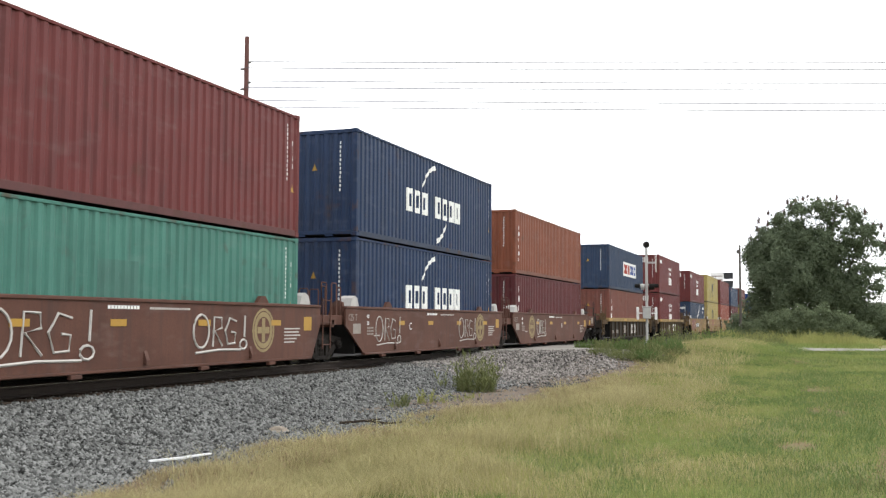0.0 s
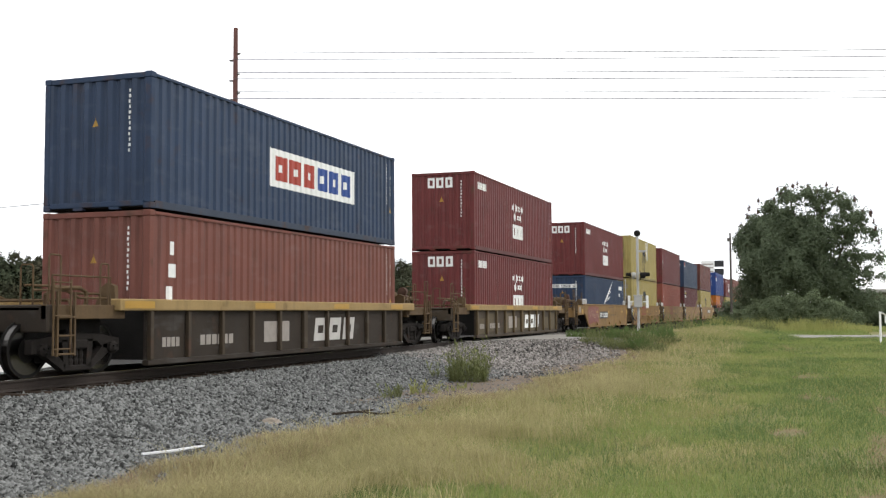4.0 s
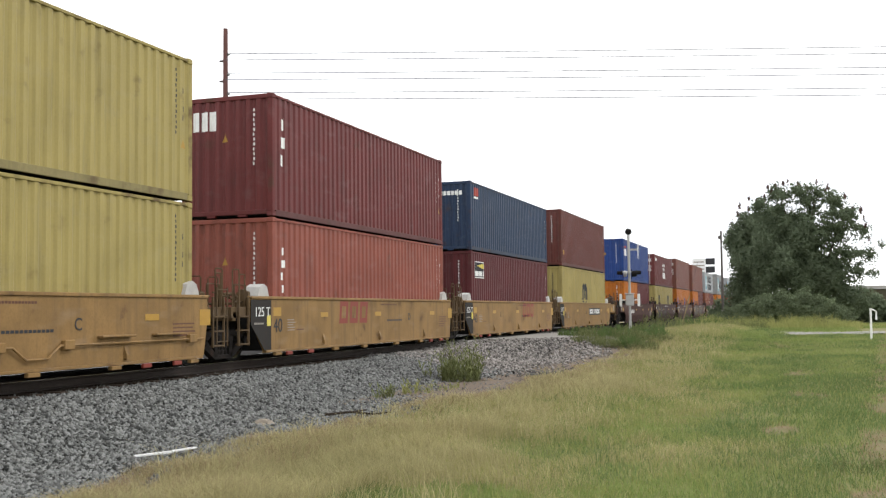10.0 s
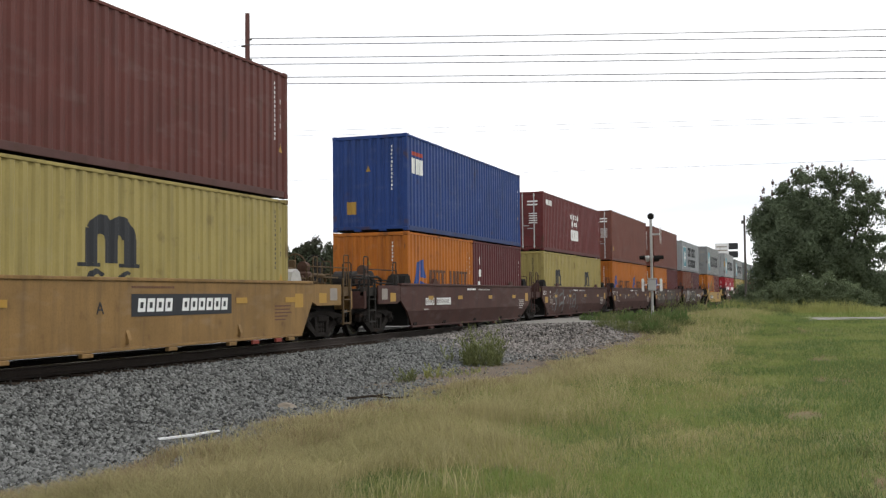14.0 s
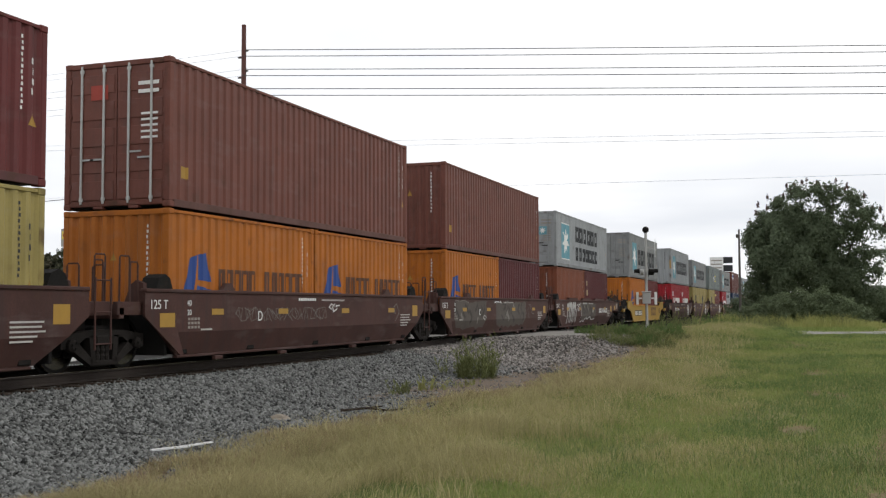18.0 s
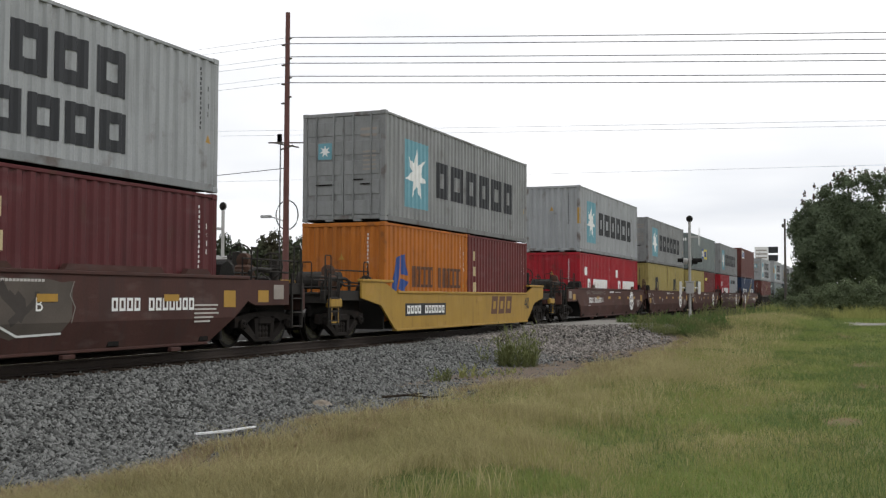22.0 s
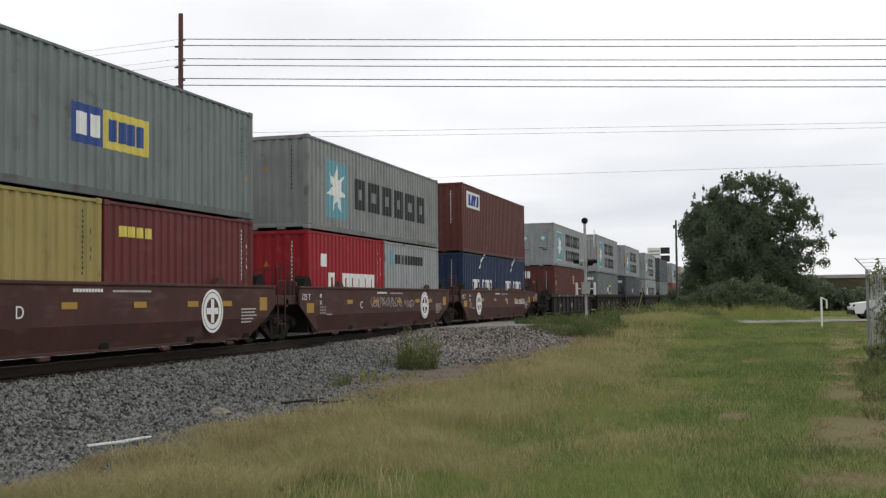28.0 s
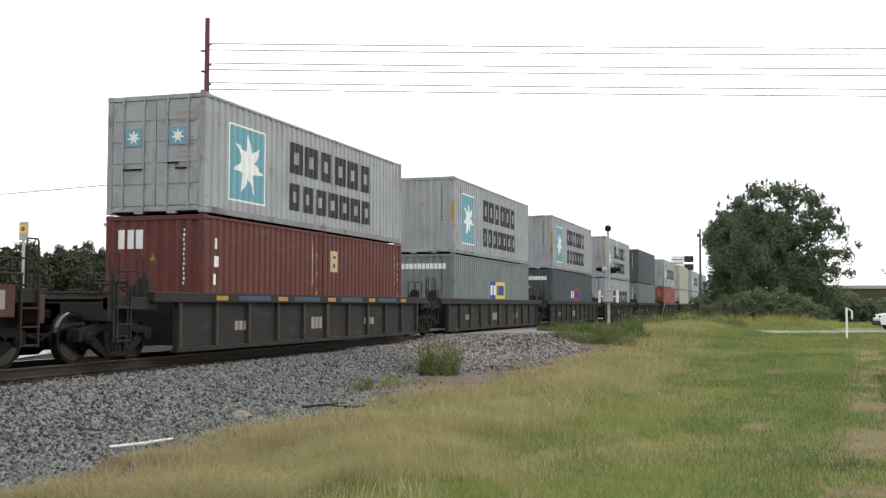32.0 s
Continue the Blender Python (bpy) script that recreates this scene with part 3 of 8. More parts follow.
    if kind == "lion":
        z = h * 0.46
        side.append(("brand_bars", "brown", word(1.75, 5.55, z - 0.29, z + 0.29, 11, (5,), stroke=0.26)))
        side.append(("brand_mark", "blue", [[(0.5, z - 0.5), (0.85, z - 0.5), (1.0, z + 0.55), (0.72, z + 0.45)],
                                            [(0.9, z - 0.35), (1.3, z - 0.42), (1.55, z - 0.15), (1.0, z - 0.05)],
                                            [(1.05, z + 0.05), (1.5, z + 0.02), (1.35, z + 0.6), (1.05, z + 0.55)]]))
    if kind in ("star", "star_tall"):
        z = h * 0.48
        if kind == "star_tall":
            side.append(("field_border", "white", [rect(1.08, 2.83, h * 0.143, h * 0.817)]))
        a = 1.13 if kind == "star_tall" else 1.25
        side.append(("star_field", "sky", [rect(a, a + 1.65, h * 0.16, h * 0.80)]))
        side.append(("star_mark", "white", star(a + 0.83, z, 0.74)))
        if kind == "star":
            side.append(("brand_bars", "dark", word(3.4, 10.7, h * 0.31, h * 0.67, 6, stroke=0.25)))
        else:
            side.append(("brand_bars", "dark", word(4.0, 9.6, h * 0.52, h * 0.82, 6, stroke=0.25)))
            side.append(("second_brand_bars", "dark", word(4.0, 9.6, h * 0.16, h * 0.42, 7, stroke=0.25)))
    if kind == "line":
        side.append(("star_field", "sky", [rect(0.5, 0.9, h * 0.70, h * 0.88)]))
        side.append(("brand_bars", "dark", word(1.1, 4.2, h * 0.72, h * 0.84, 10)))
    if kind == "k":
        side.append(("brand_bars", "white", word(1.4, 5.2, h * 0.32, h * 0.56, 6, (1,), stroke=0.25)))
        side.append(("flag_mark", "white", [rect(0.9, 1.3, h * 0.62, h * 0.76)]))
    if kind in ("sign", "sign_red"):
        c = length * 0.52
        side.append(("sign_panel", "blue", [rect(c - 1.2, c - 0.2, h * 0.36, h * 0.64)]))
        side.append(("second_sign_panel", "lemon" if kind == "sign" else "red", [rect(c - 0.2, c + 1.3, h * 0.36, h * 0.64)]))
        side.append(("sign_bars", "white", [[(a, z) for a, z in q] for q in word(c - 1.05, c - 0.3, h * 0.42, h * 0.58, 2)]))
        side.append(("second_sign_bars", "blue", word(c - 0.1, c + 1.2, h * 0.42, h * 0.58, 4)))
        end.append(("number_bars", "white", word(-0.9, 0.9, h * 0.78, h * 0.86, 11)))
    if kind == "stripe":
        side.append(("brand_column", "white", column(0.6, h * 0.35, h * 0.85, 3, 0.3)))
    if kind == "mini":
        side.append(("brand_panel", "cream", [rect(0.55, 0.95, h * 0.60, h * 0.82)]))
        side.append(("panel_field", "dark", [rect(0.65, 0.85, h * 0.64, h * 0.69), rect(0.65, 0.88, h * 0.74, h * 0.77)]))
    if kind == "eagle":
        end.append(("yellow_notice", "yellow", [rect(-0.75, -0.45, h * 0.18, h * 0.31)]))
    if kind == "yellow_tag":
        side.append(("brand_bars", "lemon", word(0.5, 1.7, h * 0.74, h * 0.82, 4)))
    if kind in ("plain_tag", "plain"):
        side.append(("yellow_notice", "yellow", [rect(0.4, 0.65, h * 0.20, h * 0.28)]))
        end.append(("yellow_notice", "yellow", [rect(-0.62, -0.40, h * 0.16, h * 0.25)]))
    return side, end


def door_leaf(x0, x1, h):
    """One leaf of a container's doors: a framed plate with pressed panels."""
    return Shape().box(x0, x1, 0.02, 0.06, 0.16, h - 0.12, 0.008)


def container(name, colour, length, h, kind, doors, label):
    """A ribbed steel box: frame, walls, doors and paint. Near end at y = 0, floor at z = 0."""
    ob = thing(name, label, "container", "containers on the train")
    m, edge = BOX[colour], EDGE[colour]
    key = (length, h)
    prof = side_profile(length)
    for sx in (-1, 1):
        me = cached(("side", key, sx), lambda: wall_mesh(prof, 0.14, h - 0.07, -sx, "x", sx * (HALF - SKIN)).mesh("side_wall"))
        wall = part("side_wall", me, m, ob)
        for sy in (0, 1):
            me = cached(("post", key, sx, sy), lambda: Shape().box(min(sx * HALF, sx * (HALF - 0.13)), max(sx * HALF, sx * (HALF - 0.13)),
                        *((0.0, 0.13) if sy == 0 else (length - 0.13, length)), 0.118, h - 0.118, 0.012).mesh("corner_post"))
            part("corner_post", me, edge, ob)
            for sz in (0, 1):
                me = cached(("casting", key, sx, sy, sz), lambda: Shape().box(
                    min(sx * (HALF + 0.006), sx * (HALF - 0.156)), max(sx * (HALF + 0.006), sx * (HALF - 0.156)),
                    *((-0.006, 0.172) if sy == 0 else (length - 0.172, length + 0.006)),
                    *((0, 0.118) if sz == 0 else (h - 0.118, h)), 0.015).mesh("corner_casting"))
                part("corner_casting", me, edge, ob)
        me = cached(("top", key, sx), lambda: Shape().box(min(sx * HALF, sx * (HALF - 0.06)), max(sx * HALF, sx * (HALF - 0.06)),
                    0.17, length - 0.17, h - 0.085, h - 0.022, 0.008).mesh("top_rail"))
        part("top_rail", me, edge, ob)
        me = cached(("bottom", key, sx), lambda: Shape().box(min(sx * HALF, sx * (HALF - 0.05)), max(sx * HALF, sx * (HALF - 0.05)),
                    0.17, length - 0.17, 0.012, 0.155, 0.006).mesh("bottom_rail"))
        part("bottom_rail", me, DUSTY[colour], ob)
        if sx == 1:
            side, end = livery(kind, length, h)
            for nm, col, polys in side:
                proud = 0.010 if nm.endswith("_bars") or nm.endswith("_beam") else (0.007 if nm.startswith("star_mark") or nm.startswith("panel_field") else 0.0055 if nm in ("star_field", "arch_bow") else 0.007 if nm == "far_arch_bow" else 0.004)
                step = 6 if nm == "star_marks" else (4 if nm in OPEN_FRAMES.get(kind, ()) else 1) if nm.endswith("brand_bars") else len(polys)
                one = {"star_marks": "small_star", "brand_bars": "letter_block", "second_brand_bars": "letter_block"}.get(nm, nm)
                for i in range(0, len(polys), step):
                    me = cached(("paint", kind, key, nm, i), lambda: painted(polys[i:i + step], prof, HALF - SKIN, -1, "x", proud).mesh(one))
                    p = part(one, me, MARK[col], wall)
                    if step > 1 and nm.endswith(("column", "web_lettering", "sign_bars")):
                        tagged(p, kind="stuff")
    if h == TALL and colour == "grey":
        part("height_tape", cached(("tape", key), lambda: Shape().box(HALF + 0.001, HALF + 0.004, 0.02, 0.11, h * 0.42, h * 0.66).box(HALF - 0.11, HALF - 0.02, -0.004, -0.001, h * 0.42, h * 0.66).mesh("height_tape")), MARK["yellow"], ob, "yellow height warning tape")
    def roof():
        s = Shape()
        pr = ribs(0.15, length - 0.15, 0.42, 0.02)
        for (a0, d0), (a1, d1) in zip(pr, pr[1:]):
            s.add([(-HALF + 0.05, a0, h - 0.03 - d0), (HALF - 0.05, a0, h - 0.03 - d0), (HALF - 0.05, a1, h - 0.03 - d1), (-HALF + 0.05, a1, h - 0.03 - d1)], [(0, 1, 2, 3)])
        return s.mesh("roof")
    part("roof", cached(("roof", key), roof), m, ob)
    part("floor", cached(("floor", key), lambda: Shape().box(-HALF + 0.05, HALF - 0.05, 0.05, length - 0.05, 0.03, 0.14).mesh("floor")), STEEL, ob)
    for sy in (0, 1):
        y0, y1 = (0.0, 0.10) if sy == 0 else (length - 0.10, length)
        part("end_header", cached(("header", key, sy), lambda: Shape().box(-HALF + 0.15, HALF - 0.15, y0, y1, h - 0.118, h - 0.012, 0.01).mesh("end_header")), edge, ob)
        def sill():
            s = Shape().box(-HALF + 0.15, HALF - 0.15, y0, y1, 0.05, 0.155, 0.01)
            for k in (-0.52, 0.30):
                s.box(k, k + 0.22, y0, y1, 0.0, 0.05)
            return s.mesh("end_sill")
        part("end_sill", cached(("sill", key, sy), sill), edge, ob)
    part("end_wall", cached(("far_end", key), lambda: wall_mesh(END_PROFILE, 0.15, h - 0.11, -1, "y", length - SKIN).mesh("end_wall")), m, ob)
    if not doors:
        near = part("end_wall", cached(("near_end", key), lambda: wall_mesh(END_PROFILE, 0.15, h - 0.11, 1, "y", SKIN).mesh("end_wall")), m, ob)
        for nm, col, polys in end:
            step = (4 if "end_" + nm in OPEN_FRAMES.get(kind, ()) else 1) if nm == "brand_bars" else len(polys)
            for i in range(0, len(polys), step):
                me = cached(("end paint", kind, key, nm, i), lambda: painted(polys[i:i + step], END_PROFILE, SKIN, 1, "y", 0.009 if nm == "number_bars" else 0.005).mesh(nm))
                p = part("letter_block" if nm == "brand_bars" else nm, me, MARK[col], near)
                if nm in ("code_column", "number_bars"):
                    tagged(p, kind="stuff")
    else:
        light = STEEL if colour in ("grey", "old_grey", "green_grey", "cream", "yellow") else GALV
        for i, (x0, x1) in enumerate(((-HALF + 0.13, -0.008), (0.008, HALF - 0.13))):
            leaf = part("door", cached(("leaf", key, i), lambda: door_leaf(x0, x1, h).mesh("door")), m, ob)
            rise = (h - 0.28) / 5
            for k in range(5):
                part("door_panel", cached(("door panel piece", key, i, k), lambda: Shape().box(x0 + 0.05, x1 - 0.05, 0.004, 0.0195, 0.18 + k * rise, 0.18 + k * rise + rise * 0.70, 0.012).mesh("door_panel")), m, leaf)
            for k in (0.26, 0.74):
                x = x0 + (x1 - x0) * k
                part("locking_bar", cached(("bar", key, i, k), lambda: Shape().tube([(x, -0.012, 0.1), (x, -0.012, h - 0.07)], 0.024, 8).box(x - 0.04, x + 0.04, -0.02, 0.01, 0.16, 0.22)
                     .box(x - 0.04, x + 0.04, -0.02, 0.01, h - 0.2, h - 0.14).mesh("locking_bar")), m if colour in ("grey", "old_grey", "green_grey", "cream") else CHAIN, leaf)
                part("door_handle", cached(("handle", key, i, k), lambda: Shape().box(x - 0.02, x + (0.30 if k < 0.5 else -0.26) * 1.0 if k < 0.5 else x + 0.02, -0.03, -0.014, 0.95 + 0.12 * i, 0.985 + 0.12 * i).mesh("door_handle")
                     if k < 0.5 else Shape().box(x - 0.30, x + 0.02, -0.03, -0.014, 0.95, 0.985).mesh("door_handle")), light, leaf)
            for k in range(4):
                z = 0.4 + k * (h - 0.8) / 3
                xa = x0 - 0.03 if i == 0 else x1 - 0.03
                part("hinge", cached(("hinge", key, i, k), lambda: Shape().box(xa, xa + 0.06, 0.0, 0.03, z, z + 0.1, 0.008).mesh("hinge")), m, leaf)
            xc = (x0 + x1) / 2
            bars = [rect(xc - 0.05, xc + 0.42, h * (0.82 - 0.055 * k), h * (0.845 - 0.055 * k)) for k in range(2)] if i else []
            bars += [rect(xc + 0.02, xc + 0.40, h * (0.62 - 0.04 * k), h * (0.635 - 0.04 * k)) for k in range(5)] if i else []
            if bars:
                door_data = part("data_bars", cached(("door data", key), lambda: painted(bars, [(-2, 0), (2, 0)], 0.004, 1, "y").mesh("data_bars")),
                     MARK["faded"] if colour in ("grey", "old_grey", "cream", "yellow") else WHITE, leaf)
                tagged(door_data, kind="stuff")
            if kind in ("star", "star_tall") and (i == 0 or kind == "star_tall"):
                part("star_field", cached(("door field", key, i), lambda: painted([rect(xc - 0.2, xc + 0.2, h * 0.57, h * 0.72)], [(-2, 0), (2, 0)], 0.003, 1, "y").mesh("star_field")), MARK["sky"], leaf)
                part("star_mark", cached(("door star", key, i), lambda: painted(star(xc, h * 0.645, 0.17), [(-2, 0), (2, 0)], 0.0, 1, "y").mesh("star_mark")), WHITE, leaf)
            if kind == "plain" and i == 0:
                part("brand_panel", cached(("door panel", key), lambda: painted([rect(xc - 0.05, xc + 0.35, h * 0.74, h * 0.84)], [(-2, 0), (2, 0)], 0.003, 1, "y").mesh("brand_panel")), MARK["red"], leaf)
    return ob


# ---- the train: cars ----
CHORD = paint("worn tan yellow paint", (0.29, 0.20, 0.085), 0.7, 0.45, 0.4, 0.6)
SCRAWL = material("chalky blue spray paint", (0.130, 0.148, 0.150), 0.8, other=(0.075, 0.062, 0.058), scale=7, mix=0.8, bump=0)
SHADE = material("dark grey spray shading", (0.050, 0.042, 0.036), 0.8, scale=2, mix=0.5, bump=0)
RUSTY = material("rust brown brake gear", (0.075, 0.038, 0.024), 0.85, scale=6, mix=0.6, bump=0.004)
BUBBLE = material("pinkish red spray paint", (0.225, 0.095, 0.085), 0.75, other=(0.16, 0.05, 0.05), scale=4, mix=0.6, bump=0)
RIM = material("thin silver spray outline", (0.19, 0.175, 0.155), 0.75, scale=3, mix=0.5, bump=0)
PATCH = material("thin silver spray paint", (0.088, 0.073, 0.060), 0.75, scale=1.5, mix=0.6, bump=0)
RIB_TAN = paint("grimy tan rib paint", (0.120, 0.086, 0.046), 0.75, 0.5, 0.5, 0.6)
END_TAN = paint("grimy tan end gear paint", (0.105, 0.068, 0.034), 0.8, 0.65, 0.6, 0.9)
PANEL_TAN = paint("dusty tan panel paint", (0.105, 0.083, 0.050), 0.8, 0.6, 0.6, 0.5)
RIB_GREY = paint("relief grey rib paint", (0.050, 0.046, 0.041), 0.75, 0.4, 0.5, 0.4)
GUIDE = material("chalky white guide paint", (0.42, 0.41, 0.39), 0.8, scale=3, mix=0.5, bump=0)
CX = 1.36                 # half width over the side sills


WHEELS = []               # (wheelset, its car, along the car)


def wheelset(y):
    s = Shape()
    for sx in (-1, 1):
        x = sx * 0.7175
        o = sx
        s.lathe([(o * 0.07, 0.14), (o * 0.065, 0.20), (o * 0.02, 0.28), (o * 0.03, 0.36), (o * 0.065, 0.40), (o * 0.065, 0.455),
                 (-o * 0.04, 0.460), (-o * 0.045, 0.488), (-o * 0.07, 0.488), (-o * 0.07, 0.39), (-o * 0.02, 0.35), (-o * 0.02, 0.14)], (x, y, 0), "x", 28)
    s.lathe([(-1.0, 0.08), (1.0, 0.08)], (0, y, 0), "x", 12)
    for sx in (-1, 1):
        for k in range(3):
            a = 2.094 * k
            by, bz = y + 0.055 * math.cos(a), 0.055 * math.sin(a)
            s.box(min(sx * 1.0, sx * 1.19), max(sx * 1.0, sx * 1.19), by - 0.018, by + 0.018, bz - 0.018, bz + 0.018)
    return s


def tread(y, sx):
    return Shape().lathe([(sx * 0.064, 0.462), (-sx * 0.035, 0.466)], (sx * 0.7175, y, 0), "x", 28)


def side_frame(sx):
    """A cast three-piece truck side with its windows and spring nest."""
    x0, x1 = (0.93, 1.07) if sx > 0 else (-1.07, -0.93)
    s = Shape()
    for k in (-1, 1):
        s.prism([(k * 1.12, 0.40), (k * 1.12, 0.62), (k * 0.55, 0.70), (0, 0.72), (0, 0.60), (k * 0.50, 0.58), (k * 0.70, 0.46)], "x", x0, x1)
        s.prism([(k * 0.98, 0.46), (k * 0.72, 0.54), (k * 0.30, 0.20), (k * 0.34, 0.10)], "x", x0, x1)
        s.prism([(k * 0.26, 0.62), (k * 0.40, 0.62), (k * 0.34, 0.16), (k * 0.22, 0.16)], "x", x0, x1)
        s.lathe([(0, 0.11), (0.06 * sx, 0.11), (0.10 * sx, 0.06)], (x1 if sx > 0 else x0, k * 0.89, 0.46), "x", 12)
    s.box(x0, x1, -0.36, 0.36, 0.09, 0.19, 0.02)
    return s


def springs(sx):
    s = Shape()
    for k in (-0.13, 0.0, 0.13):
        s.lathe([(0.19, 0.055), (0.26, 0.065), (0.30, 0.05), (0.36, 0.065), (0.42, 0.05), (0.47, 0.06)], (sx * 1.0, k, 0), "z", 8)
    return s.box(min(sx * 0.9, sx * 1.1), max(sx * 0.9, sx * 1.1), -0.24, 0.24, 0.45, 0.62, 0.03)


def truck(car, y):
    """A two-axle truck under a car, centred at y."""
    for k in (-0.89, 0.89):
        ws = part("wheelset", cached("wheelset", lambda: wheelset(0).mesh("wheelset", False)), STEEL, car, "", (0, y + k, 0.46))
        WHEELS.append((ws, car, y + k))
        for sx in (-1, 1):
            part("tread", cached(("tread", sx), lambda: tread(0, sx).mesh("tread")), TREAD, ws, "bright worn wheel tread")
    for sx in (-1, 1):
        part("side_frame", cached(("frame", sx), lambda: side_frame(sx).mesh("side_frame")), CAST, car, "", (0, y, 0))
        part("spring_nest", cached(("springs", sx), lambda: springs(sx).mesh("spring_nest")), CAST, car, "", (0, y, 0))
    part("brake_rigging", cached("rigging", lambda: Shape().box(-0.85, 0.85, -0.72, -0.50, 0.24, 0.44, 0.03).box(-0.85, 0.85, 0.50, 0.72, 0.24, 0.44, 0.03).box(-0.12, 0.12, -0.5, 0.5, 0.28, 0.40, 0.02).mesh("brake_rigging")), STEEL, car, "", (0, y, 0))
    part("bolster", cached("bolster", lambda: Shape().box(-1.0, 1.0, -0.22, 0.22, 0.30, 0.78, 0.04).mesh("bolster")), STEEL, car, "", (0, y, 0))


def ladder(x, y, z0, z1, wide=0.42):
    s = Shape()
    for k in (0, wide):
        s.tube([(x, y + k, z0), (x, y + k, z1)], 0.018, 6)
    n = max(2, round((z1 - z0) / 0.38))
    for i in range(n):
        z = z0 + 0.1 + i * (z1 - z0 - 0.15) / (n - 1)
        s.tube([(x, y, z), (x, y + wide, z)], 0.014, 6)
    return s


def hoop(x, y, z0, z1, wide=0.28, along="y"):
    """A bent grab iron."""
    d = (0, wide, 0) if along == "y" else (wide, 0, 0)
    return Shape().tube([(x, y, z0), (x, y, z1 - 0.04), (x + d[0] * 0.1, y + d[1] * 0.1, z1), (x + d[0] * 0.9, y + d[1] * 0.9, z1),
                         (x + d[0], y + d[1], z1 - 0.04), (x + d[0], y + d[1], z0)], 0.016, 6)


def coupler(car, y, way):
    """Draft gear, knuckle coupler and air hose at a car's end."""
    part("coupler", Shape().box(-0.09, 0.09, min(y, y + way * 0.55), max(y, y + way * 0.55), 0.78, 0.96, 0.03)
         .prism([(-0.16, y + way * 0.5), (0.14, y + way * 0.5), (0.17, y + way * 0.72), (0.02, y + way * 0.86), (-0.17, y + way * 0.78)], "z", 0.72, 1.0), STEEL, car)
    part("air_hose", Shape().tube([(0.3, y, 0.8), (0.32, y + way * 0.2, 0.62), (0.2, y + way * 0.42, 0.42), (0.08, y + way * 0.6, 0.5)], 0.025, 6), RUBBER, car)


def coupled_end(car, y0, y1, way, m, z_deck):
    """Clutter of a coupled end: pipes, stirrup steps, a hand rail and rodding on the deck."""
    def at(d):
        return y0 + way * d
    reach = abs(y1 - y0)
    for x, z in ((1.02, 0.16), (0.86, 0.24), (-0.55, 0.14)):
        part("brake_pipe", Shape().tube([(x, at(0.05), z_deck + z), (x, at(reach * 0.45), z_deck + z), (x - 0.10, at(reach * 0.55), z_deck + z + 0.12), (x - 0.10, at(reach - 0.1), z_deck + z + 0.12)], 0.024, 6), m, car)
    part("cross_pipe", Shape().tube([(-1.0, at(reach * 0.6), z_deck + 0.12), (1.05, at(reach * 0.6), z_deck + 0.12), (1.16, at(reach * 0.6), z_deck - 0.1)], 0.03, 6), m, car)
    part("pipe_loop", Shape().tube([(1.0, at(reach * 0.35), z_deck), (1.0, at(reach * 0.35), z_deck + 0.26), (0.98, at(reach * 0.42), z_deck + 0.33), (0.9, at(reach * 0.70), z_deck + 0.32), (0.85, at(reach * 0.76), z_deck + 0.2), (0.85, at(reach * 0.76), z_deck)], 0.04, 8), m, car)
    part("hand_rail", Shape().tube([(1.22, at(0.35), z_deck), (1.22, at(0.35), z_deck + 0.52), (1.22, at(reach - 0.2), z_deck + 0.52), (1.22, at(reach - 0.2), z_deck)], 0.018, 6), m, car)
    for k, z in enumerate((0.38, 0.68, 0.98)):
        part("stirrup_step", Shape().box(1.24, 1.36, at(reach - 0.42) - 0.20, at(reach - 0.42) + 0.20, z, z + 0.03, 0.006), m, car)
    for d in (-0.21, 0.21):
        part("stirrup_rail", Shape().box(1.30, 1.35, at(reach - 0.42) + d - 0.02, at(reach - 0.42) + d + 0.02, 0.36, z_deck + 0.25, 0.006), m, car)
    part("brake_rod", Shape().tube([(0.4, at(0.1), z_deck - 0.32), (0.4, at(reach - 0.2), z_deck - 0.36)], 0.028, 6), STEEL, car)


